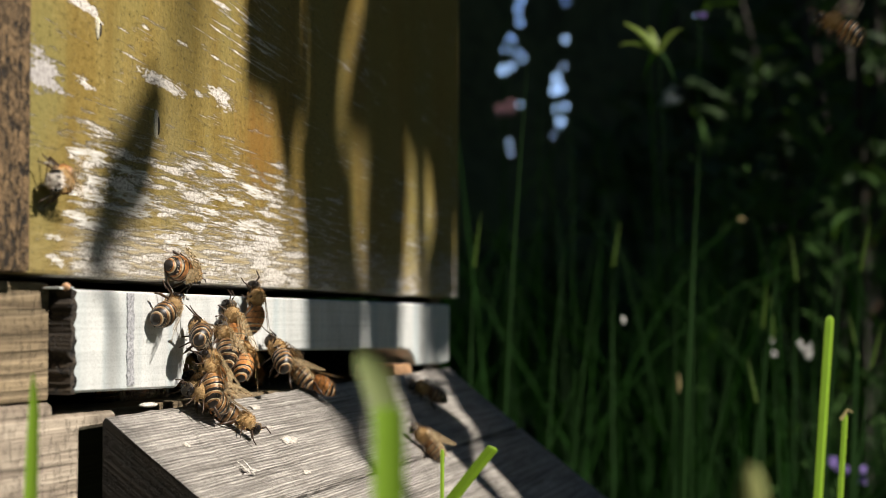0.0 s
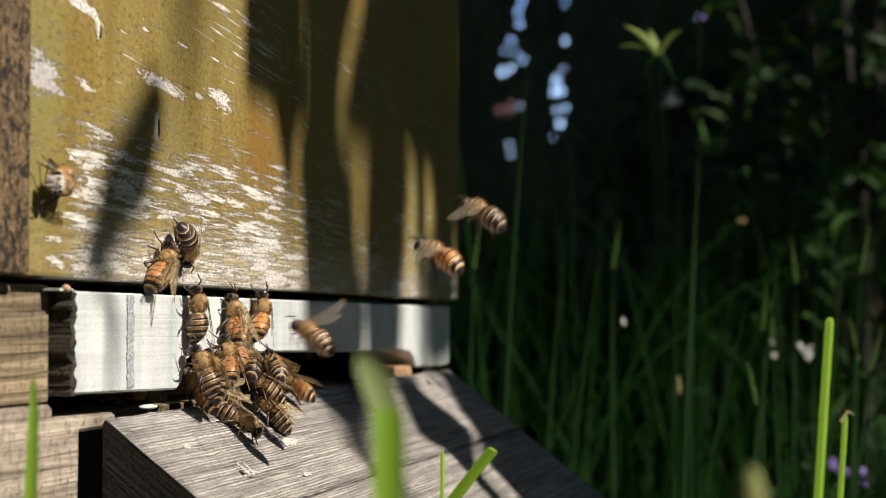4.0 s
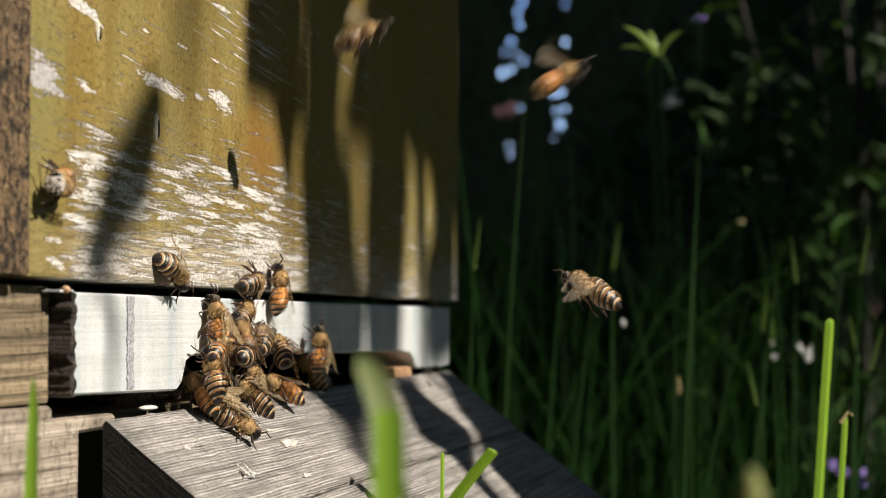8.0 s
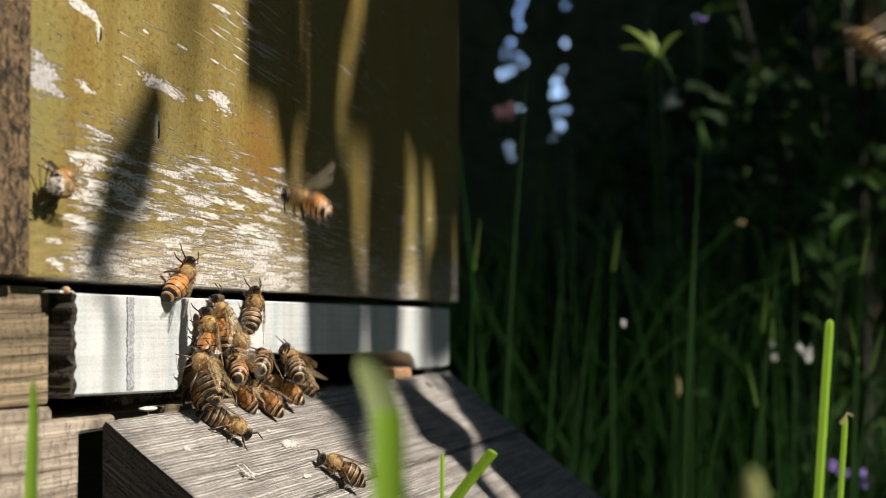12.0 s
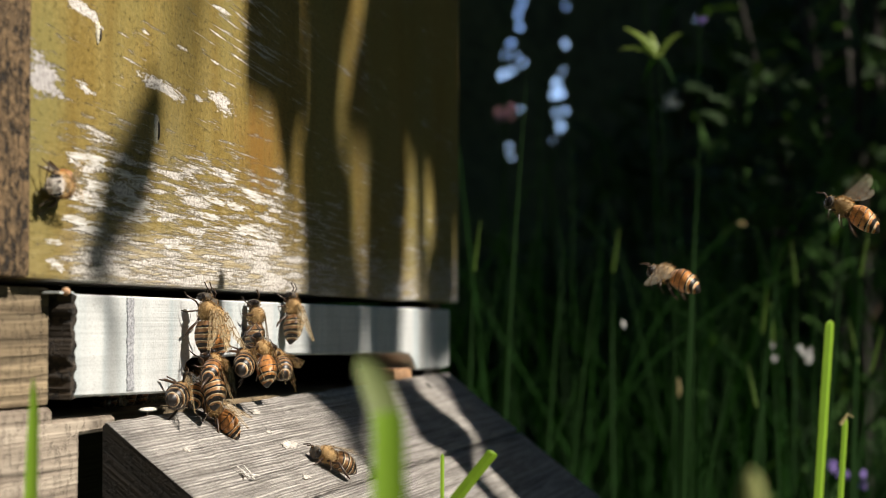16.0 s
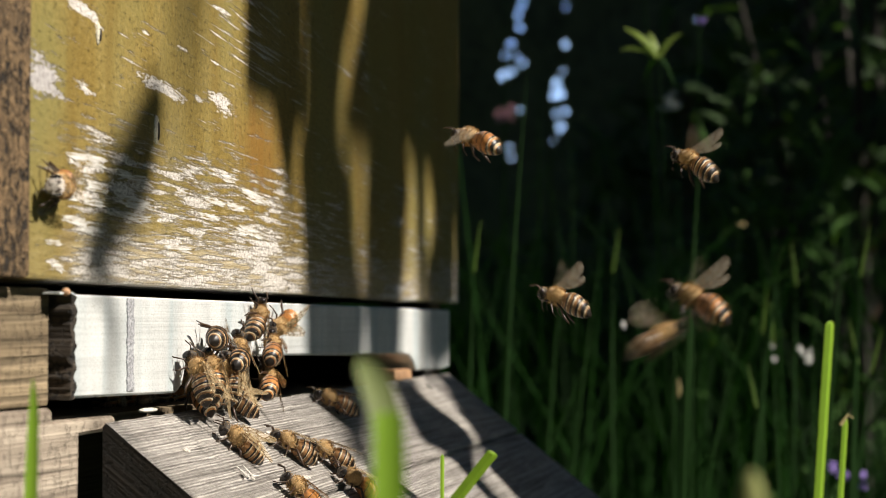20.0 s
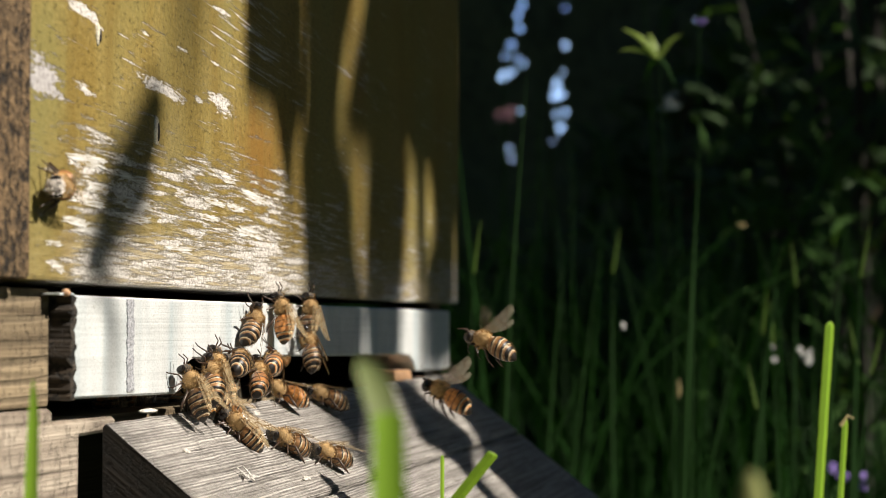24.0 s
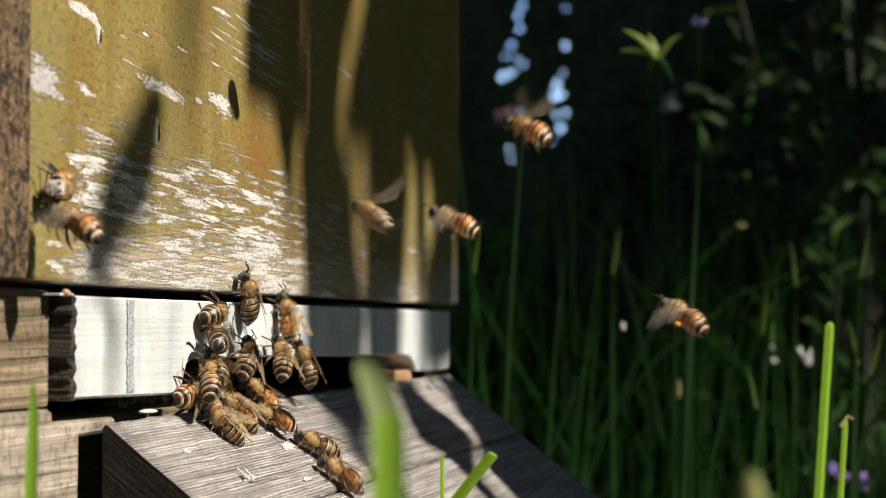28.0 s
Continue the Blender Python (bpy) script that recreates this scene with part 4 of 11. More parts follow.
part("dry_end", ellipsoid(0.0006, 0.0011, 0.0060, (0.7262, -0.0458, -0.0170), 8, 6), M_STRAW, pale, "pale dry end", True)
dry = thing("dry_flower", pose(1.2336, -0.0362, GROUND), "small yellowish dry flower on a stalk", "flower", "meadow flowers")
bm = bmesh.new()
tube(bm, [(0, 0, 0), (0, 0.004, 0.2), (0, 0, 0.396)], [0.001, 0.0008, 0.0006], 5)
part("stalk", bm, M_GRASS, dry)
part("head", ellipsoid(0.0015, 0.0042, 0.0015, (0, 0, 0.3974), 8, 6), M_STRAW, dry, "", True)

# Single grass stalks that stand out behind the hive: tip, foot and width.
STALKS = [(0.554, 0.0037, 0.1401, 0.568, 0.0217, 0.0021), (0.710, 0.0132, 0.0607, 0.720, 0.0307, 0.0024),
          (0.615, -0.0211, 0.0565, 0.622, 0.0108, 0.0019), (0.567, -0.0315, 0.0254, 0.554, 0.0788, 0.0018), (0.544, -0.0774, 0.0978, 0.558, -0.0686, 0.0028),
          (0.624, -0.0680, 0.1031, 0.640, -0.0694, 0.0019), (0.635, -0.1071, 0.0565, 0.643, -0.0797, 0.0028), (0.642, -0.1391, 0.0690, 0.652, -0.1189, 0.0028),
          (0.582, -0.0968, 0.0333, 0.581, -0.0358, 0.0018), (0.741, -0.1191, 0.0485, 0.757, -0.1263, 0.0021), (0.574, -0.0635, 0.0439, 0.589, -0.0696, 0.0016)]
for x, y, z, fx, fy, w in STALKS:
    bm = bmesh.new()
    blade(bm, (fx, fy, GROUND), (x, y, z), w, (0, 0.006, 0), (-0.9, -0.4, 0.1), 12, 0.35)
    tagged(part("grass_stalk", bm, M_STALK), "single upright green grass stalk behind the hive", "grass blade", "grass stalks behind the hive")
flower_head("purple_flower", (0.771, -0.0534, 0.1898), 0.003, 3, 0.0019, M_PURPLE, "small purple blossom in the shade", 6)

# ---- trees and far woods ----
# Gaps in the leaves: place across, height and radius.
GAPS = [(1.375, 1.325, 0.013), (1.393, 1.281, 0.010), (1.383, 1.229, 0.010), (1.427, 1.174, 0.012), (1.457, 1.131, 0.010), (1.401, 1.117, 0.010), (1.373, 1.082, 0.011), (1.470, 1.047, 0.018),
        (1.432, 1.060, 0.016), (1.381, 0.902, 0.010), (1.440, 0.751, 0.011), (1.430, 0.707, 0.007), (1.188, 1.296, 0.008), (1.188, 1.142, 0.013), (1.198, 1.040, 0.009), (1.226, 0.993, 0.016),
        (1.211, 0.951, 0.018), (1.236, 0.944, 0.015), (1.228, 0.869, 0.011), (1.189, 0.882, 0.009), (1.209, 0.820, 0.015), (1.241, 0.768, 0.006), (0.643, 1.186, 0.006)]
bm = bmesh.new()
STEP = 0.0085
FARX = 7.6
cols = {}


def woods_vert(i, j):
    if (i, j) not in cols:
        y, z = -1.2 + i * STEP, GROUND + j * STEP
        cols[(i, j)] = bm.verts.new((FARX + 0.45 * (y - 1.3) + 0.05 * noise.noise(Vector((y * 3, z * 3, 0))), y + 0.008 * noise.noise(Vector((y * 40, z * 40, 5))), z + 0.008 * noise.noise(Vector((y * 40, z * 40, 9)))))
    return cols[(i, j)]


for i in range(448):
    for j in range(284):
        y, z = -1.2 + (i + 0.5) * STEP, GROUND + (j + 0.5) * STEP
        if any((y - gy) ** 2 + (z - gz) ** 2 < (gr * 0.78) ** 2 for gy, gz, gr in GAPS):
            continue
        bm.faces.new((woods_vert(i, j), woods_vert(i + 1, j), woods_vert(i + 1, j + 1), woods_vert(i, j + 1)))
tagged(part("far_woods", bm, M_WOODS), "dark wall of far trees with small gaps to the sky", "woods", kind="structure")


m, t, bs = material("sky_backdrop", 1.0)
n = Nodes(t)
bs.inputs["Base Color"].default_value = (0, 0, 0, 1)
t.links.new(n.ramp(n.noise(n.scaled(1.5, 1.5, 1.5), 1, 2), [(0.35, (0.30, 0.50, 0.92)), (0.65, (0.56, 0.78, 1.0))]), bs.inputs["Emission Color"])
bs.inputs["Emission Strength"].default_value = 1.7
bm = bmesh.new()
bm.faces.new([bm.verts.new(c) for c in ((9.5, -1.5, GROUND - 0.5), (9.5, 3.4, GROUND - 0.5), (9.5, 3.4, 2.6), (9.5, -1.5, 2.6))])
tagged(part("backdrop", bm, m), "clear blue sky beyond the far woods", "sky", kind="structure")


def tree(at, height, girth, crown, count, size, seed, label, lowest=0.35):
    """Tapered trunk with limbs and a crown of many leaves."""
    rnd = random.Random(seed)
    s = thing("tree", pose(*at), label, "tree", "trees round the meadow")
    bm = bmesh.new()
    bow = [Vector((rnd.uniform(-.1, .1), rnd.uniform(-.1, .1), height * k / 5)) for k in range(6)]
    tube(bm, bow, [girth * (1.25 - 0.2 * k) for k in range(6)], 9)
    limbs = []
    for k in range(16):
        z = rnd.uniform(lowest, 0.97) * height
        a = rnd.uniform(0, 6.28)
        r = crown * rnd.uniform(0.5, 1.0)
        c = Vector((0, 0, z))
        e = c + Vector((math.cos(a) * r, math.sin(a) * r, r * rnd.uniform(0.0, 0.7)))
        tube(bm, [c, c.lerp(e, 0.5) + Vector((0, 0, 0.06 * r)), e], [girth * 0.35, girth * 0.2, girth * 0.05], 5)
        limbs.append((c, e))
    part("trunk", bm, M_BARK, s)
    bm = bmesh.new()
    for k in range(count):
        p, q = limbs[rnd.randrange(len(limbs))]
        c = p.lerp(q, rnd.uniform(0.25, 1.05)) + Vector((rnd.gauss(0, 1), rnd.gauss(0, 1), rnd.gauss(0, 1))) * crown * 0.2
        d = Vector((rnd.gauss(0, 1), rnd.gauss(0, 1), rnd.gauss(0, 0.7))).normalized() * size * rnd.uniform(0.6, 1.3)
        blade(bm, c, c + d, d.length * 0.55, (0, 0, 0), (rnd.gauss(0, 1), rnd.gauss(0, 1), 1), 2, 0.95)
    part("crown", bm, M_CROWN, s)
    return s


# Unseen trees, added to keep the sun off the meadow.
for k, (tx, ty) in enumerate([(1.80, -2.1), (2.9, -2.6), (3.8, -2.4), (5.2, -2.8), (6.8, -2.5), (2.0, -3.8), (3.4, -4.0), (4.8, -4.2), (6.4, -4.4), (7.6, -2.4), (8.4, -2.0), (7.6, -3.6)]):
    tree((tx, ty, GROUND), 3.4, 0.09, 0.95, 3000, 0.19, 50 + k, "unseen dark leafy tree added beside the meadow to hold light off", 0.12)

# Unseen trees behind the camera, added to cut the sky light.
for k, (tx, ty) in enumerate([(-2.6, 0.6), (-2.9, -0.9), (-1.6, 2.2), (0.3, 4.0)]):
    tree((tx, ty, GROUND), 3.0, 0.09, 0.95, 1800, 0.18, 80 + k, "unseen dark leafy tree added beside the meadow to hold light off", 0.1)


# ---- bees ----
M_FUZZ = plain("bee_fuzz", (0.29, 0.18, 0.070), 0.85, 0.5, 3000, 0.25, 0.9, 0.15)
M_BLACK = plain("bee_black", (0.012, 0.008, 0.006), 0.42, 0.3, 3000)
M_AMBER = plain("bee_amber", (0.42, 0.170, 0.042), 0.45, 0.55, 1500, 0.1, 0.0, 0.3)
M_BROWN = plain("bee_brown", (0.22, 0.110, 0.042), 0.46, 0.5, 1500, 0.0, 0.0, 0.4)
M_CREAM = plain("bee_cream", (0.50, 0.39, 0.24), 0.7, 0.4, 2200, 0.5, 0.3, 0.2)
M_HEAD = plain("bee_head", (0.045, 0.031, 0.018), 0.65, 0.5, 3000, 0.2)
M_FROST = plain("pale_fur", (0.66, 0.60, 0.54), 0.8, 0.25, 3000, 0.4)
M_LEG = plain("bee_leg", (0.040, 0.020, 0.010), 0.4, 0.3, 3000)
M_EYE = plain("bee_eye", (0.012, 0.009, 0.008), 0.15, 0.2, 3000)
M_POLLEN = plain("pollen", (0.62, 0.28, 0.03), 0.9, 0.2, 3000)
M_WING = wing_film("wing_film", 1.0)
M_BEAT = wing_film("beating_wing", 0.34, (0.72, 0.62, 0.48))
MM = 0.00119


def bee_mesh(name, bm, mats, smooth=True):
    for f in bm.faces:
        f.smooth = smooth
    me = bpy.data.meshes.new(name)
    bm.to_mesh(me)
    bm.free()
    for k in mats:
        me.materials.append(k)
    return me


def abdomen_mesh(amber):
    """Five overlapping rings: a pale fringe in front, then tan or amber, then black, drawn out to a pointed tip."""
    bm = bmesh.new()
    n, seg = 5, 22
    rnd = random.Random(77 if amber else 78)
    pale = (0.03, 0.02, 0.04, 0.20, 0.18) if amber else (0.10, 0.15, 0.16, 0.16, 0.14)
    warm = (0.90, 0.89, 0.84, 0.55, 0.36) if amber else (0.78, 0.66, 0.58, 0.46, 0.34)
    rows = []
    for k in range(n):
        for q, swell, mat in ((0.0, 0.0, 2), (pale[k], 0.02, 0), (warm[k], 0.035, 1), (0.93, 0.055, 1)):
            s = (k + q) / n
            body = 0.70 + 0.30 * math.sin(min(1, s / 0.34) * math.pi / 2) if s < 0.34 else max(0.02, 1 - ((s - 0.34) / 0.68) ** 2.1) ** 0.85
            r = 2.42 * body * (1 + swell)
            y, zc = -1.7 - 6.6 * s, -0.15 - 1.3 * s * s
            ring = []
            for j in range(seg):
                a = j * 2 * math.pi / seg
                wave = 0.10 * math.sin(3 * a + k * 1.7) + rnd.uniform(-0.13, 0.13) if 0 < q < 0.9 else 0.0
                ring.append(bm.verts.new((r * 1.05 * math.cos(a) * MM, (y + wave) * MM, (zc + r * 0.92 * math.sin(a)) * MM)))
            rows.append((ring, mat))
    for (a, m), (b, _) in zip(rows, rows[1:]):
        for j in range(seg):
            f = bm.faces.new((a[j], b[j], b[(j + 1) % seg], a[(j + 1) % seg]))
            f.material_index = m
    bm.faces.new(rows[0][0][::-1])
    bm.faces.new(rows[-1][0]).material_index = 1
    bmesh.ops.recalc_face_normals(bm, faces=bm.faces)
    return bee_mesh("abdomen", bm, [M_AMBER if amber else M_BROWN, M_BLACK, M_CREAM])


def fuzz_mesh(count, rx, ry, rz, at, length, seed, mat=None, sweep=0.2):
    rnd = random.Random(seed)
    bm = bmesh.new()
    for _ in range(count):
        d = Vector((rnd.gauss(0, 1), rnd.gauss(0, 1), rnd.gauss(0, 1))).normalized()
        c = Vector((d.x * rx, d.y * ry, d.z * rz)) + Vector(at)
        s = d.cross(Vector((rnd.random(), rnd.random(), rnd.random()))).normalized() * 0.07
        e = c + (d + Vector((rnd.gauss(0, .3), rnd.gauss(0, .3) - sweep, rnd.gauss(0, .3)))) * length
        bm.faces.new([bm.verts.new(p * MM) for p in (c - s, c + s, e)])
    return bee_mesh("fuzz", bm, [mat or M_FUZZ], False)


def wing_mesh(length, width, film):
    """A wing with its root at the origin, reaching along +x, slightly cambered."""
    bm = bmesh.new()
    n = 8
    rows = []
    for i in range(n + 1):
        s = i / n
        w = width * (0.18 + 0.82 * math.sin(math.pi * min(1, 0.08 + s * 0.80)) ** 0.8) * (1 if s < 0.95 else 0.7)
        x = s * length
        rows.append([bm.verts.new((x * MM, (0.25 * width - w * q) * MM, (0.18 * math.sin(math.pi * q) + 0.1 * s) * MM)) for q in (0, 0.33, 0.66, 1)])
    for a, b in zip(rows, rows[1:]):
        for j in range(3):
            bm.faces.new((a[j], b[j], b[j + 1], a[j + 1]))
    return bee_mesh("wing", bm, [film])


def limb_mesh(points, radii):
    bm = bmesh.new()
    tube(bm, [tuple(c * MM for c in p) for p in points], [r * MM for r in radii], 6)
    return bee_mesh("limb", bm, [M_LEG])


def solid(rx, ry, rz, at, mat, seg=14, rings=9):
    bm = ellipsoid(rx * MM, ry * MM, rz * MM, tuple(c * MM for c in at), seg, rings)
    return bee_mesh("solid", bm, [mat])


BEE = {"abdomen": (abdomen_mesh(False), abdomen_mesh(True)),
       "thorax": solid(1.95, 2.15, 1.85, (0, 0.2, 0), M_FUZZ),
       "fuzz": fuzz_mesh(760, 1.95, 2.15, 1.85, (0, 0.2, 0), 0.48, 3),
       "down": fuzz_mesh(260, 2.3, 2.9, 2.05, (0, -4.2, -0.45), 0.26, 6, M_CREAM, 2.4),
       "head": solid(1.75, 1.0, 1.45, (0, 3.15, -0.45), M_HEAD),
       "face_fuzz": fuzz_mesh(220, 1.5, 0.9, 1.3, (0, 3.1, -0.3), 0.32, 4),
       "pale_head": solid(1.75, 1.0, 1.45, (0, 3.15, -0.45), M_FROST),
       "pale_face": fuzz_mesh(420, 1.6, 1.0, 1.4, (0, 3.2, -0.4), 0.45, 8, M_FROST),
       "eye": solid(0.55, 0.75, 1.05, (0, 0, 0), M_EYE, 10, 7),
       "antenna": limb_mesh([(0, 0, 0), (0.3, 0.9, 0.7), (0.5, 2.3, 0.1)], [0.16, 0.14, 0.13]),
       "forewing": wing_mesh(8.8, 2.5, M_WING), "hindwing": wing_mesh(6.0, 1.8, M_WING),
       "forewing_air": wing_mesh(8.6, 3.0, M_BEAT), "hindwing_air": wing_mesh(5.8, 2.1, M_BEAT),
       "leg": tuple(limb_mesh(p, r) for p, r in (
           ([(0, 0, 0), (1.3, 1.0, 0.3), (2.2, 2.2, -1.2), (2.5, 3.1, -1.75)], [0.22, 0.20, 0.14, 0.09]),
           ([(0, 0, 0), (1.8, 0.1, 0.4), (3.0, -0.1, -1.1), (3.7, 0.3, -1.75)], [0.23, 0.22, 0.14, 0.09]),
           ([(0, 0, 0), (1.6, -1.2, 0.6), (2.8, -2.9, -0.9), (3.2, -4.3, -1.75)], [0.24, 0.26, 0.30, 0.10]))),
       "leg_air": tuple(limb_mesh(p, r) for p, r in (
           ([(0, 0, 0), (1.0, 1.0, -0.5), (0.9, 0.6, -1.8), (0.8, 0.0, -2.3)], [0.22, 0.19, 0.13, 0.09]),
           ([(0, 0, 0), (1.2, -0.2, -0.6), (1.2, -1.0, -2.0), (1.1, -1.9, -2.6)], [0.23, 0.20, 0.14, 0.09]),
           ([(0, 0, 0), (1.1, -1.3, -0.5), (1.4, -2.6, -2.0), (1.4, -4.2, -3.0)], [0.24, 0.26, 0.30, 0.10]))),
       "pollen": solid(0.55, 0.8, 0.5, (0, 0, 0), M_POLLEN, 8, 6)}


def make_bee(name, amber=False, airborne=False, pollen=False):
    """A worker bee, 12.5 mm long: head at +y, back at +z, thorax at its origin."""
    label = "honey bee, %s, %s" % ("amber-banded" if amber else "dark and cream-striped", "flying on spread wings" if airborne else "crawling with folded wings")
    b = thing(name, pose(0, 0, 0), label + (" with pollen" if pollen else ""), "bee", "bees at the hive")
    piece("thorax", BEE["thorax"], b)
    piece("fuzz", BEE["fuzz"], b, "brown fur")
    piece("abdomen", BEE["abdomen"][amber], b, "banded rings")
    piece("down", BEE["down"], b, "short pale hairs")
    head = piece("head", BEE["head"], b)
    piece("face_fuzz", BEE["face_fuzz"], head)
    for s in (-1, 1):
        mir = Matrix.Diagonal((s, 1, 1, 1))
        piece("eye", BEE["eye"], head, "", Matrix.Translation((s * 1.45 * MM, 3.2 * MM, -0.35 * MM)))
        piece("antenna", BEE["antenna"], head, "", Matrix.Translation((s * 0.4 * MM, 3.9 * MM, 0.2 * MM)) @ mir)
        for k, (y, leg) in enumerate(zip((1.3, 0.3, -0.7), BEE["leg_air" if airborne else "leg"])):
            ob = piece("leg", leg, b, "", Matrix.Translation((s * 0.9 * MM, y * MM, -1.3 * MM)) @ mir)
            if pollen and k == 2:
                piece("pollen_load", BEE["pollen"], ob, "orange pollen", Matrix.Translation((2.1 * MM, -2.0 * MM, -0.4 * MM)))
        root = Matrix.Translation((s * 1.0 * MM, 0.7 * MM, 2.0 * MM)) @ (pose(0, 0, 0) if s > 0 else pose(0, 0, 0, 0, 180, 0))
        if airborne:
            w = piece("forewing", BEE["forewing_air"], b, "clear veined wing", root @ pose(0, 0, 0, 0, -18 * s, -12))
            piece("hindwing", BEE["hindwing_air"], w, "", pose(0.0, -1.2 * MM, -0.1 * MM, 0, 4, -16))
        else:
            w = piece("forewing", BEE["forewing"], b, "clear veined wing", root @ pose(0, 0, 0, 0, -5 * s, -73))
            piece("hindwing", BEE["hindwing"], w, "", pose(0.4 * MM, -0.6 * MM, -0.15 * MM, 0, 2, -4))
    return b


def spot(kind, *v):
    """The pose of a bee: on the hive front (F), on the landing board (B) or in the air (A)."""
    if kind == "A":
        x, y, z, turn, rise = v
        return Matrix.Translation((x, y, z)) @ pose(0, 0, 0, 0, 0, turn) @ pose(0, 0, 0, rise, 0, 0)
    x, up, high, turn = v
    if kind == "F":
        return Matrix.Translation((x, -high, up)) @ pose(0, 0, 0, 90, 0, 0) @ pose(0, 0, 0, 0, 0, turn - 90)
    return board_pose @ Matrix.Translation((x, up, high)) @ pose(0, 0, 0, 0, 0, turn - 90)


def keyed(bee, rows, lift=0, lean=0):
    """Keys the rows, with steps between where the bee turns far."""
    out = []
    for t, *v in rows:
        crowd = v[0] == "F" and 0.0005 < v[2] < 0.0150 and 0 < v[3] and lean != 0 and v[3] != 0.004
        m = spot(*v) @ pose(0, 0, 0, lift, lean, 0)
        if crowd:
            m = Matrix.Translation((0, -0.0022, 0)) @ spot(*v) @ pose(0, 0, 0, lift - 8 - 0.7 * abs(lean), lean, 0)
        if out:
            t0, m0 = out[-1]
            q0, q1 = m0.to_quaternion(), m.to_quaternion()
            a = math.degrees(q0.rotation_difference(q1).angle)
            a = min(a, 360 - a)
            n = int(a // 70)
            gap = frame(t) - frame(t0)
            if gap <= 0:
                continue
            n = min(n, gap - 1)
            for k in range(1, n + 1):
                s = k / (n + 1)
                g = round(s * gap) / FPS
                out.append((t0 + g, Matrix.Translation(m0.translation.lerp(m.translation, s)) @ q0.slerp(q1, s).to_matrix().to_4x4()))
        out.append((t, m))
    walk(bee, out)


def crawl(bee, lift, lean, rows):
    """A bee on foot: its head lifted and its body leaning by so many degrees."""
    keyed(bee, rows, lift, lean)


def fly(bee, start, end, rows):
    """A flight: the wings beat from start to end and are folded before and after."""
    keyed(bee, rows)
    wings = [w for w in bee.children if w.name.startswith("forewing")]
    for w in wings:
        side = 1 if w.matrix_basis.translation.x > 0 else -1
        root = Matrix.Translation(w.matrix_basis.translation) @ (pose(0, 0, 0, 0, 0, 0) if side > 0 else pose(0, 0, 0, 0, 180, 0))
        folded = root @ pose(0, 0, 0, 0, 4 * side, -64)
        out = []
        if start > 0.1:
            out += [(0, folded), (start - 0.07, folded)]
        f0, f1 = frame(start), frame(end)
        for k, f in enumerate(range(f0, f1 + 1)):
            beat = (-46, 34)[k % 2]
            out.append(((f - 1) / FPS, root @ pose(0, 0, 0, 0, beat * side, -14 + 10 * (k % 2))))
        if end < 27.8:
            out += [(end + 0.1, folded), (28, folded)]
        walk(w, out)


def swing(rows):
    """A grass blade close to the lens that a bee brushes aside."""
    bm = bmesh.new()
    blade(bm, (0, 0, -0.05), (0, 0, 0.045), 0.0022, (0.001, 0, 0), (0, 1, 0), 20, 0.5, 0.1)
    b = tagged(part("loose_grass", bm, M_GRASS), "loose green grass blade swinging close to the lens", "grass blade", "blades before the hive")
    out = []
    for t, x, y, z, u, v, w in rows:
        d = Vector((u - x, v - y, w - z))
        up = d.normalized()
        side = up.cross(Vector((1, 0.25, 0))).normalized()
        r = Matrix((side, up.cross(side), up)).transposed().to_4x4()
        out.append((t, Matrix.Translation(Vector((u, v, w)) - up * 0.045) @ r))
    walk(b, out)


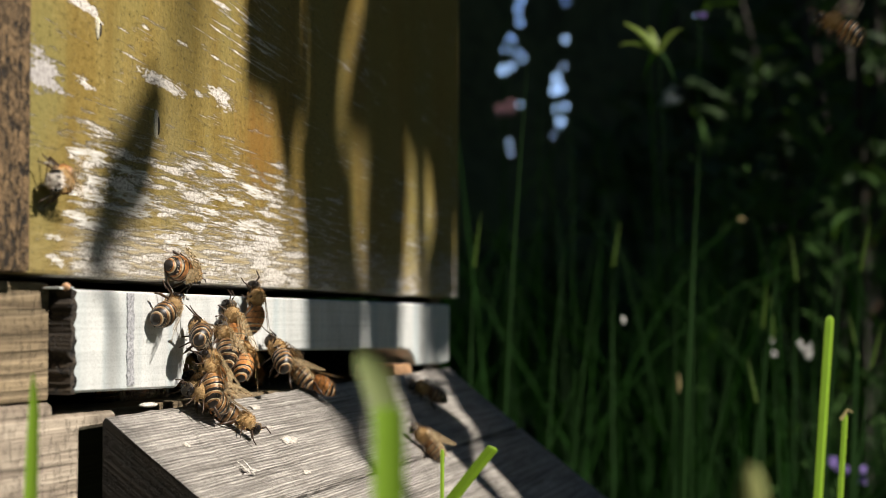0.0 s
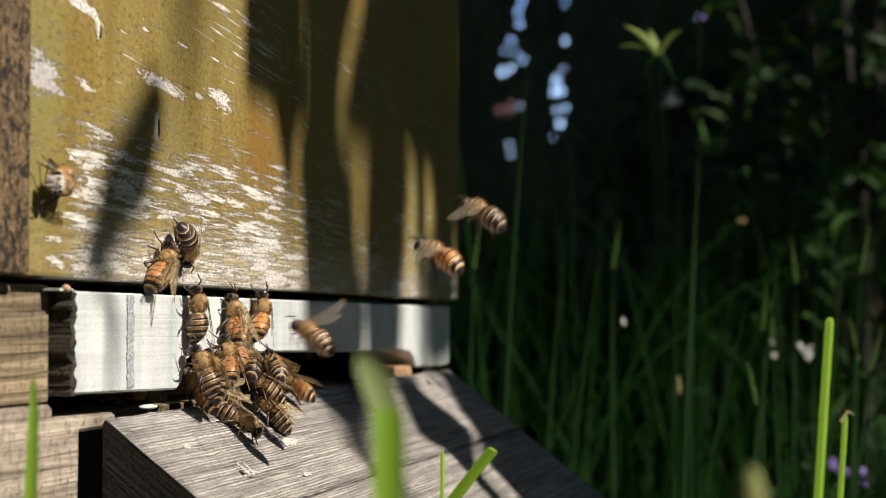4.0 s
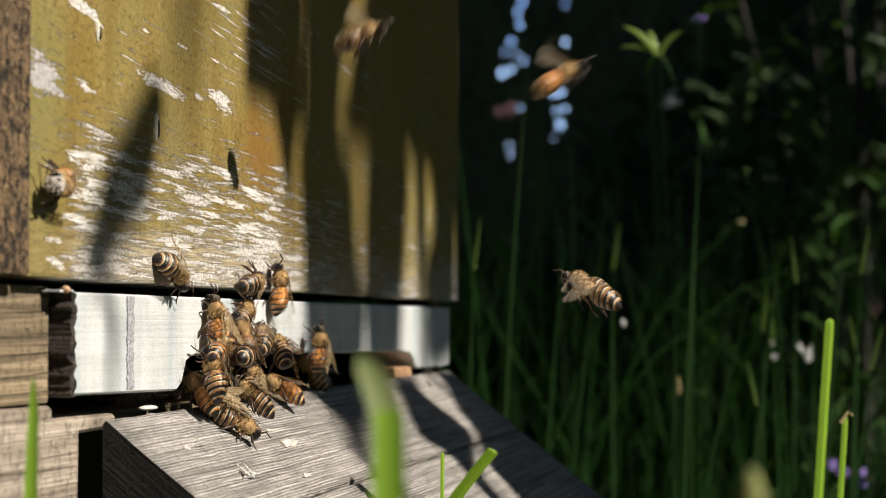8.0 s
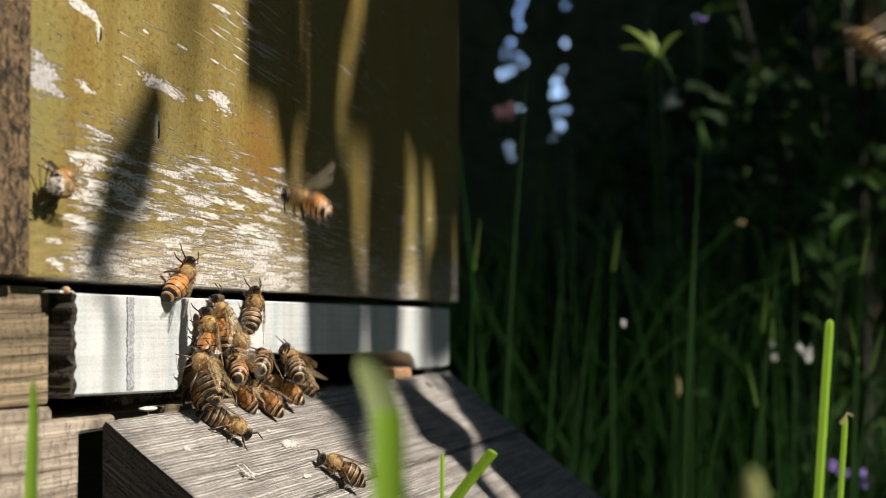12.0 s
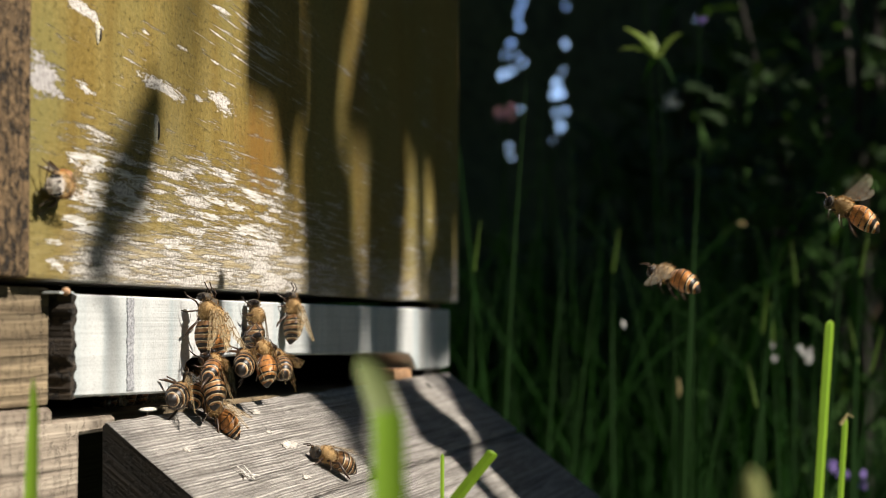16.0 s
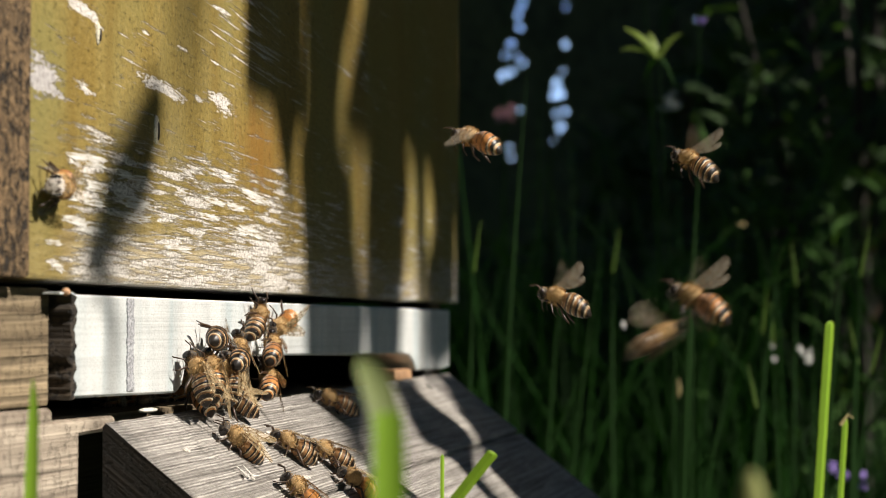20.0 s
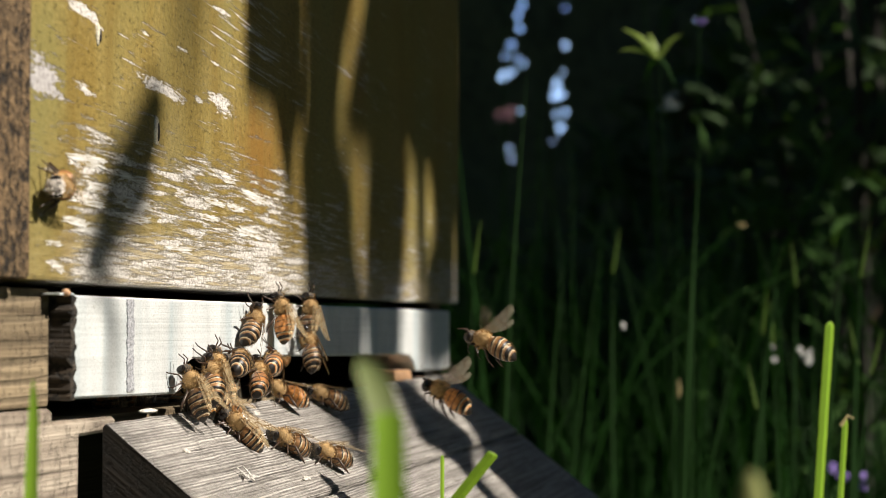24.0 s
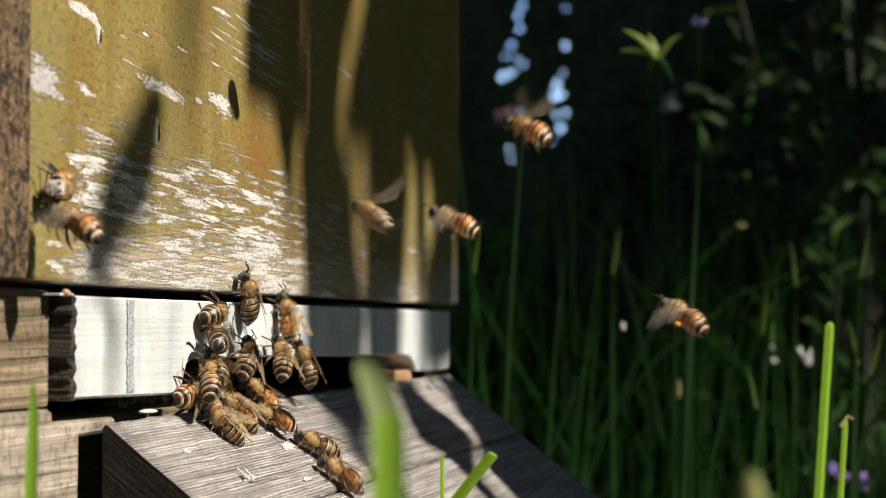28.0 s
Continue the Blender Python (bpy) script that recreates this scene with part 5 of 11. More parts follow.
def motions():
    crawl(make_bee("bee", True, False, False), 7, -2, [(0, "F", 0.0852, 0.0273, 0.0033, 350), (0.4, "F", 0.0848, 0.0294, 0.0033, 399.6), (1, "F", 0.0824, 0.03, 0.0033, 85), (1.5, "F", 0.0842, 0.032, 0.0033, 43.6), (2, "F", 0.0851, 0.0302, 0.0033, 20), (2.6, "F", 0.0792, 0.0315, 0.0033, 19), (3, "F", 0.0727, 0.0299, 0.0033, 20), (4.4, "F", 0.0686, 0.0301, 0.0033, 62.3), (6, "F", 0.063, 0.0291, 0.0033, 60), (6.5, "F", 0.1, 0.0042, 0.004, 90), (6.8, "F", 0.1, 0.0036, -0.024, 90), (7.2, "F", 0.186, 0.0036, -0.024, 90), (7.5, "F", 0.186, 0.0042, 0.004, 90), (8, "F", 0.186, 0.0107, 0.0033, 90), (8.6, "F", 0.1901, 0.0107, 0.0033, 90.5), (9, "F", 0.1927, 0.0148, 0.0033, 85), (9.5, "F", 0.1927, 0.0042, 0.004, 90), (9.8, "F", 0.1927, 0.0036, -0.024, 90), (11.2, "F", 0.1259, 0.0036, -0.024, 90), (11.5, "F", 0.1259, 0.0042, 0.004, 90), (12, "B", 0.0861, 0.0028, 0.0033, 110), (13.5, "B", 0.072, -0.0019, 0.0033, 90.5), (15, "B", 0.0559, -0.0061, 0.0033, 110), (15.6, "B", 0.0576, -0.0043, 0.0033, 104.4), (16, "B", 0.0566, -0.0042, 0.0033, 110), (16.4, "B", 0.0571, -0.0039, 0.0033, 110.7), (17, "B", 0.0601, -0.0026, 0.0033, 110), (17.6, "B", 0.0632, -0.002, 0.0033, 103.2), (18, "B", 0.0643, 0.0009, 0.0033, 110), (18.5, "B", 0.0668, 0.0026, 0.0033, 96.9), (19, "B", 0.0644, 0.0009, 0.0033, 110), (20, "F", 0.0979, 0.0027, 0.0033, 60), (21, "B", 0.0604, -0.0005, 0.0059, 130), (22.5, "B", 0.0625, 0.0002, 0.0046, 114.6), (24, "B", 0.0675, -0.0008, 0.0033, 110), (24.5, "B", 0.0666, 0.0003, 0.0033, 107.3), (25, "B", 0.0651, 0.0012, 0.0033, 110), (25.4, "B", 0.0657, -0.0004, 0.0033, 99), (26, "B", 0.0676, -0.0007, 0.0033, 110), (26.5, "B", 0.0697, 0.0027, 0.0033, 109.9), (27, "B", 0.0724, 0.0046, 0.0033, 110), (27.5, "B", 0.0734, 0.0025, 0.0033, 108.5), (28, "B", 0.0734, -0.0029, 0.0033, 110)])
    crawl(make_bee("bee", False, False, False), -3, 20, [(0, "F", 0.0728, 0.0187, 0.0033, 20), (0.5, "F", 0.079, 0.0199, 0.0033, 53.4), (1, "F", 0.083, 0.0204, 0.0033, 70), (1.6, "F", 0.0839, 0.0198, 0.0033, 55.2), (2, "F", 0.0854, 0.0212, 0.0033, 75), (2.4, "F", 0.0852, 0.0214, 0.0033, 71.7), (3, "F", 0.0873, 0.0198, 0.0033, 75), (4.4, "F", 0.0916, 0.02, 0.0033, 95.5), (6, "F", 0.0965, 0.0194, 0.0033, 100), (6.5, "F", 0.0921, 0.0198, 0.0033, 80.3), (7, "F", 0.0881, 0.0212, 0.0033, 45), (7.5, "F", 0.1084, 0.0215, 0.0033, 50.5), (8, "F", 0.1266, 0.0189, 0.0033, 30), (8.5, "F", 0.1263, 0.0216, 0.0033, 51.5), (9, "F", 0.1298, 0.0213, 0.0033, 60), (9.6, "F", 0.1311, 0.0209, 0.0033, 67.7), (10, "F", 0.1329, 0.0187, 0.0033, 85), (10.5, "F", 0.1288, 0.0172, 0.0033, 90.8), (11, "F", 0.1255, 0.0175, 0.0033, 80), (11.5, "F", 0.1309, 0.0154, 0.0033, 60.3), (12, "F", 0.1336, 0.021, 0.0033, 60), (13.4, "F", 0.1355, 0.0192, 0.0033, 67.5), (15, "F", 0.1385, 0.0165, 0.0033, 80), (15.4, "F", 0.1364, 0.0155, 0.0033, 95.9), (16, "F", 0.1345, 0.0178, 0.0033, 85), (16.5, "F", 0.1363, 0.0168, 0.0033, 73.1), (17, "F", 0.1388, 0.0177, 0.0033, 70), (17.4, "F", 0.141, 0.0177, 0.0033, 59.5), (18, "F", 0.1422, 0.0193, 0.0033, 20), (18.4, "F", 0.1414, 0.0196, 0.0033, 62.8), (19, "F", 0.1407, 0.0192, 0.0033, 85), (19.5, "F", 0.1395, 0.0202, 0.0033, 58.7), (20, "F", 0.1378, 0.0187, 0.0033, 45), (20.4, "F", 0.1343, 0.0178, 0.0033, 70), (21, "F", 0.1328, 0.0167, 0.0033, 90), (22.5, "F", 0.1314, 0.0169, 0.0033, 60.7), (24, "F", 0.134, 0.0176, 0.0033, 45), (24.5, "F", 0.1326, 0.0172, 0.0033, 39.5), (25, "F", 0.1302, 0.0152, 0.0033, 45), (25.4, "F", 0.1269, 0.0148, 0.0033, 53.4), (26, "F", 0.1291, 0.017, 0.0033, 85), (26.5, "F", 0.127, 0.0206, 0.0033, 90), (27, "F", 0.1289, 0.0219, 0.0033, 90), (27.5, "F", 0.13, 0.023, 0.0033, 105.6), (28, "F", 0.1283, 0.0255, 0.0033, 110)])
    crawl(make_bee("bee", False, False, False), -8, 18, [(0, "F", 0.0854, 0.0134, 0.0033, 10), (0.5, "F", 0.0864, 0.0135, 0.0033, 29.9), (1, "F", 0.0879, 0.012, 0.0033, 60), (1.5, "F", 0.0878, 0.0137, 0.0033, 80.4), (2, "F", 0.0869, 0.0112, 0.0033, 95), (2.5, "F", 0.0859, 0.0066, 0.0033, 92.9), (3, "F", 0.0871, 0.0068, 0.0033, 90), (4.5, "F", 0.0882, 0.0058, 0.0033, 79), (6, "F", 0.0904, 0.0058, 0.0033, 90), (6.6, "F", 0.0897, 0.0062, 0.0033, 109.6), (7, "F", 0.0871, 0.0071, 0.0033, 90), (8, "B", 0.0561, 0.0045, 0.0033, 150), (8.6, "B", 0.0495, 0.0006, 0.0046, 140), (9, "B", 0.0439, -0.0008, 0.0059, 150), (9.5, "F", 0.1, 0.0042, 0.004, 90), (9.8, "F", 0.1, 0.0036, -0.024, 90), (11.2, "F", 0.1319, 0.0036, -0.024, 90), (11.5, "F", 0.1319, 0.0042, 0.004, 90), (12, "B", 0.0921, -0.0303, 0.0033, 110), (13.5, "B", 0.0938, -0.0288, 0.0033, 113.4), (15, "B", 0.0951, -0.0277, 0.0033, 130), (15.4, "B", 0.0943, -0.0278, 0.0033, 116.4), (16, "B", 0.0949, -0.0268, 0.0033, 130), (16.5, "B", 0.0981, -0.0264, 0.0033, 128.3), (17, "B", 0.0989, -0.0262, 0.0033, 120), (17.6, "B", 0.0995, -0.0241, 0.0033, 120.4), (18, "B", 0.0984, -0.0247, 0.0033, 110), (18.6, "B", 0.0987, -0.0238, 0.0033, 104.5), (19, "B", 0.1018, -0.0251, 0.0033, 110), (19.4, "B", 0.1, -0.0254, 0.0033, 102.8), (20, "B", 0.0985, -0.0247, 0.0033, 110), (20.6, "B", 0.0994, -0.0262, 0.0033, 106), (21, "B", 0.101, -0.0287, 0.0033, 100), (22.6, "B", 0.1006, -0.0274, 0.0033, 117.7), (24, "B", 0.0985, -0.0249, 0.0033, 140), (24.6, "B", 0.099, -0.0256, 0.0033, 136.9), (25, "B", 0.0988, -0.0247, 0.0033, 130), (25.6, "B", 0.1009, -0.0229, 0.0033, 141.2), (26, "B", 0.1061, -0.0237, 0.0033, 140), (26.4, "B", 0.1035, -0.0216, 0.0033, 131), (27, "B", 0.1028, -0.0233, 0.0033, 140), (27.5, "B", 0.1012, -0.0218, 0.0033, 127.4), (28, "B", 0.0972, -0.0203, 0.0033, 120)])
    crawl(make_bee("bee", True, False, False), -14, -12, [(0, "F", 0.1159, 0.0165, 0.0033, 80), (0.5, "F", 0.1149, 0.0184, 0.0033, 73.5), (1, "F", 0.1165, 0.0191, 0.0033, 85), (1.6, "F", 0.1184, 0.0207, 0.0033, 87.5), (2, "F", 0.1179, 0.018, 0.0033, 85), (2.5, "F", 0.1186, 0.0173, 0.0033, 95.6), (3, "F", 0.1179, 0.0181, 0.0033, 85), (4.6, "F", 0.1179, 0.0187, 0.0033, 80.2), (6, "F", 0.1179, 0.0195, 0.0033, 85), (6.5, "F", 0.1157, 0.0187, 0.0033, 73.8), (7, "F", 0.1108, 0.0184, 0.0033, 85), (7.4, "F", 0.1073, 0.0207, 0.0033, 74.4), (8, "F", 0.1038, 0.0184, 0.0033, 85), (8.6, "F", 0.1089, 0.0172, 0.0033, 71.8), (9, "F", 0.1109, 0.0185, 0.0033, 80), (9.5, "F", 0.1098, 0.0216, 0.0033, 61), (10, "F", 0.1108, 0.0198, 0.0033, 85), (10.5, "F", 0.1112, 0.0212, 0.0033, 74.5), (11, "F", 0.1106, 0.0198, 0.0033, 90), (11.5, "F", 0.1083, 0.0195, 0.0033, 88.8), (12, "F", 0.1072, 0.0187, 0.0033, 85), (13.5, "F", 0.1052, 0.0176, 0.0033, 45.6), (15, "F", 0.1053, 0.016, 0.0033, 0), (15.4, "F", 0.1047, 0.0161, 0.0033, 55.4), (16, "F", 0.1035, 0.0177, 0.0033, 95), (16.5, "F", 0.1035, 0.0042, 0.004, 90), (16.9, "F", 0.1035, 0.0036, -0.024, 90), (17.1, "F", 0.1, 0.0036, -0.024, 90), (17.5, "F", 0.1, 0.0042, 0.004, 90), (18, "F", 0.0679, 0.0242, 0.0033, 100), (18.5, "F", 0.1, 0.0042, 0.004, 90), (18.9, "F", 0.1, 0.0036, -0.024, 90), (19.1, "F", 0.1553, 0.0036, -0.024, 90), (19.5, "F", 0.1553, 0.0042, 0.004, 90), (20, "F", 0.1553, 0.0157, 0.0033, 200), (20.5, "F", 0.1562, 0.0142, 0.0033, 126.2), (21, "F", 0.1584, 0.0146, 0.0033, 30), (22.4, "F", 0.1553, 0.0193, 0.0033, 66.2), (24, "F", 0.1569, 0.0208, 0.0033, 90), (24.5, "F", 0.1584, 0.0214, 0.0033, 92.1), (25, "F", 0.1568, 0.0221, 0.0033, 90), (25.4, "F", 0.1514, 0.0229, 0.0033, 73.2), (26, "F", 0.1417, 0.0252, 0.0033, 45), (26.5, "F", 0.1417, 0.0042, 0.004, 90), (26.9, "F", 0.1417, 0.0036, -0.024, 90), (27.1, "F", 0.1608, 0.0036, -0.024, 90), (27.5, "F", 0.1608, 0.0042, 0.004, 90), (28, "F", 0.1608, 0.0209, 0.0033, 100)])
    crawl(make_bee("bee", True, False, False), -3, 17, [(0, "F", 0.1344, 0.0215, 0.0033, 85), (0.4, "F", 0.1318, 0.0236, 0.0033, 76.3), (1, "F", 0.1333, 0.0222, 0.0033, 70), (1.6, "F", 0.1386, 0.0232, 0.0033, 71.1), (2, "F", 0.139, 0.0216, 0.0033, 60), (2.5, "F", 0.1388, 0.0211, 0.0033, 60.4), (3, "F", 0.1388, 0.0193, 0.0033, 70), (4.6, "F", 0.1426, 0.0201, 0.0033, 67.1), (6, "F", 0.1488, 0.0248, 0.0033, 80), (6.4, "F", 0.1437, 0.0245, 0.0033, 80.5), (7, "F", 0.1432, 0.026, 0.0033, 80), (7.5, "F", 0.1491, 0.0253, 0.0033, 74.2), (8, "F", 0.1551, 0.0276, 0.0033, 90), (8.5, "F", 0.1551, 0.0042, 0.004, 90), (8.8, "F", 0.1551, 0.0036, -0.024, 90), (9.2, "F", 0.1558, 0.0036, -0.024, 90), (9.5, "F", 0.1558, 0.0042, 0.004, 90), (10, "B", 0.116, -0.0113, 0.0033, 105), (10.6, "B", 0.1072, -0.0085, 0.0046, 111.5), (11, "B", 0.0989, 0.0005, 0.0059, 120), (11.5, "B", 0.0966, 0.0006, 0.0046, 109.8), (12, "B", 0.0974, -0.0006, 0.0033, 100), (12.5, "F", 0.1372, 0.0042, 0.004, 90), (12.8, "F", 0.1372, 0.0036, -0.024, 90), (15.2, "F", 0.1257, 0.0036, -0.024, 90), (15.5, "F", 0.1257, 0.0042, 0.004, 90), (16, "F", 0.1257, 0.0092, 0.0059, 70), (16.5, "F", 0.1251, 0.0038, 0.0046, 43), (17, "F", 0.1195, 0.0026, 0.0033, 30), (17.5, "F", 0.1211, 0.0034, 0.0033, 19), (18, "F", 0.1231, 0.0038, 0.0033, 30), (18.6, "F", 0.1248, 0.0044, 0.0033, 28.2), (19, "F", 0.1266, 0.0064, 0.0033, 40), (19.6, "F", 0.1342, 0.0033, 0.0033, 20.8), (20, "F", 0.1383, 0.0023, 0.0033, 30), (20.5, "F", 0.1362, 0.0035, 0.0046, 42.8), (21, "F", 0.1337, 0.0055, 0.0059, 60), (22.6, "F", 0.1386, 0.0064, 0.0046, 44.6), (24, "F", 0.1424, 0.0068, 0.0033, 10), (24.5, "F", 0.1407, 0.0051, 0.0033, 9.1), (25, "F", 0.1383, 0.0062, 0.0033, 30), (25.5, "F", 0.1391, 0.0046, 0.0033, 35.1), (26, "F", 0.1381, 0.0028, 0.0033, 40), (26.6, "F", 0.1317, 0.0043, 0.0033, 38.9), (27, "F", 0.1268, 0.0041, 0.0033, 30), (27.5, "F", 0.1268, 0.0042, 0.004, 90), (27.9, "F", 0.1268, 0.0036, -0.024, 90), (28, "F", 0.1268, 0.0036, -0.024, 90)])
    crawl(make_bee("bee", False, False, False), -3, -17, [(0, "F", 0.1045, 0.0117, 0.0033, 60), (0.6, "F", 0.1131, 0.0095, 0.0046, 31.1), (1, "F", 0.1228, 0.011, 0.0059, 30), (1.6, "F", 0.126, 0.0103, 0.0046, 22.4), (2, "F", 0.1342, 0.0101, 0.0033, 40), (2.5, "F", 0.1283, 0.0069, 0.0033, 34.2), (3, "F", 0.1229, 0.0067, 0.0033, 40), (4.6, "F", 0.1267, 0.0062, 0.0033, 35.4), (6, "F", 0.1305, 0.0066, 0.0033, 30), (6.4, "F", 0.1312, 0.0054, 0.0033, 18.3), (7, "F", 0.1306, 0.0055, 0.0033, 30), (7.6, "F", 0.1224, 0.0062, 0.0046, 28.7), (8, "F", 0.112, 0.0081, 0.0059, 10), (8.5, "F", 0.1143, 0.0072, 0.0046, 60.2), (9, "F", 0.1116, 0.0054, 0.0033, 60), (9.4, "F", 0.1089, 0.0068, 0.0033, 51.2), (10, "F", 0.1054, 0.0055, 0.0033, 10), (10.6, "F", 0.1023, 0.004, 0.0033, -15.8), (11, "F", 0.0987, -0.0006, 0.0033, 350), (11.5, "F", 0.1, 0.0042, 0.004, 90), (11.8, "F", 0.1, 0.0036, -0.024, 90), (14.2, "F", 0.1156, 0.0036, -0.024, 90), (14.5, "F", 0.1156, 0.0042, 0.004, 90), (15, "F", 0.1156, 0.0224, 0.0033, 90), (15.4, "F", 0.1029, 0.0225, 0.0046, 60.1), (16, "F", 0.0896, 0.0188, 0.0059, 90), (16.5, "F", 0.0956, 0.0186, 0.0046, 78.4), (17, "F", 0.0966, 0.0212, 0.0033, 95), (17.6, "F", 0.0982, 0.0213, 0.0033, 92.5), (18, "F", 0.0966, 0.0224, 0.0033, 95), (18.5, "F", 0.0934, 0.0214, 0.0033, 49.6), (19, "F", 0.0884, 0.0214, 0.0033, 30), (19.5, "F", 0.0914, 0.0189, 0.0033, 23.3), (20, "F", 0.0986, 0.013, 0.0033, 10), (20.5, "F", 0.1, 0.0042, 0.004, 90), (20.9, "F", 0.1, 0.0036, -0.024, 90), (23.1, "F", 0.1833, 0.0036, -0.024, 90), (23.5, "F", 0.1833, 0.0042, 0.004, 90), (24, "F", 0.1833, 0.021, 0.0033, 85), (24.5, "F", 0.1843, 0.021, 0.0033, 80), (25, "F", 0.1831, 0.0237, 0.0033, 90), (25.5, "F", 0.1831, 0.0042, 0.004, 90), (25.9, "F", 0.1831, 0.0036, -0.024, 90), (26.1, "F", 0.1665, 0.0036, -0.024, 90), (26.5, "F", 0.1665, 0.0042, 0.004, 90), (27, "B", 0.1267, -0.0088, 0.0033, 110), (27.5, "F", 0.1665, 0.0042, 0.004, 90), (27.9, "F", 0.1665, 0.0036, -0.024, 90), (28, "F", 0.1665, 0.0036, -0.024, 90)])
    crawl(make_bee("bee", False, False, False), -14, 22, [(0, "F", 0.1461, 0.0082, 0.0033, 30), (0.6, "F", 0.1526, 0.01, 0.0033, 12.1), (1, "F", 0.1544, 0.008, 0.0033, 20), (1.5, "F", 0.156, 0.0052, 0.0033, -9.2), (2, "F", 0.1586, 0.0055, 0.0033, 20), (2.5, "F", 0.1518, 0.0067, 0.0033, 27.7), (3, "F", 0.1463, 0.0046, 0.0033, 20), (4.5, "F", 0.1388, 0.0052, 0.0046, 20), (6, "F", 0.1344, 0.0068, 0.0059, 20), (6.4, "F", 0.1452, 0.0063, 0.0046, -1.4385), (7, "F", 0.1544, 0.0047, 0.0033, 20), (7.5, "F", 0.1488, 0.0098, 0.0046, 30.5), (8, "F", 0.1382, 0.0103, 0.0059, 30), (8.4, "F", 0.145, 0.0111, 0.0046, 13.4), (9, "F", 0.1544, 0.01, 0.0033, 20), (9.5, "F", 0.1584, 0.0074, 0.0033, 31.1), (10, "F", 0.1586, 0.0044, 0.0033, 20), (10.4, "F", 0.1547, 0.0051, 0.0033, 41.2), (11, "F", 0.1502, 0.0091, 0.0033, 30), (11.5, "F", 0.1547, 0.0069, 0.0033, 19.6), (12, "F", 0.1585, 0.0065, 0.0033, 30), (13.4, "F", 0.1554, 0.0045, 0.0033, 44.2), (15, "F", 0.1502, 0.0081, 0.0033, 30), (15.6, "F", 0.1489, 0.0066, 0.0033, 18.6), (16, "F", 0.1463, 0.0067, 0.0033, 20), (16.5, "F", 0.1422, 0.0057, 0.0033, 32.4), (17, "F", 0.142, 0.0061, 0.0033, 40), (17.4, "F", 0.1419, 0.0064, 0.0046, 47.3), (18, "F", 0.1376, 0.0103, 0.0059, 60), (18.5, "F", 0.1376, 0.0042, 0.004, 90), (18.9, "F", 0.1376, 0.0036, -0.024, 90), (19.1, "F", 0.1901, 0.0036, -0.024, 90), (19.5, "F", 0.1901, 0.0042, 0.004, 90), (20, "B", 0.1503, -0.0068, 0.0033, 110), (20.5, "B", 0.1423, -0.0087, 0.0033, 91.2), (21, "B", 0.1304, -0.0074, 0.0033, 100), (22.5, "B", 0.1383, -0.0064, 0.0033, 107.5), (24, "B", 0.1476, -0.0042, 0.0033, 120), (24.5, "B", 0.149, -0.007, 0.0033, 136.6), (25, "B", 0.1504, -0.0085, 0.0033, 110), (25.5, "F", 0.1902, 0.0042, 0.004, 90), (25.9, "F", 0.1902, 0.0036, -0.024, 90), (26.1, "F", 0.1, 0.0036, -0.024, 90), (26.5, "F", 0.1, 0.0042, 0.004, 90), (27, "F", 0.0909, 0.0053, 0.0059, 50), (27.4, "F", 0.0931, 0.0055, 0.0046, 41), (28, "F", 0.0952, 0.0068, 0.0033, 20)])
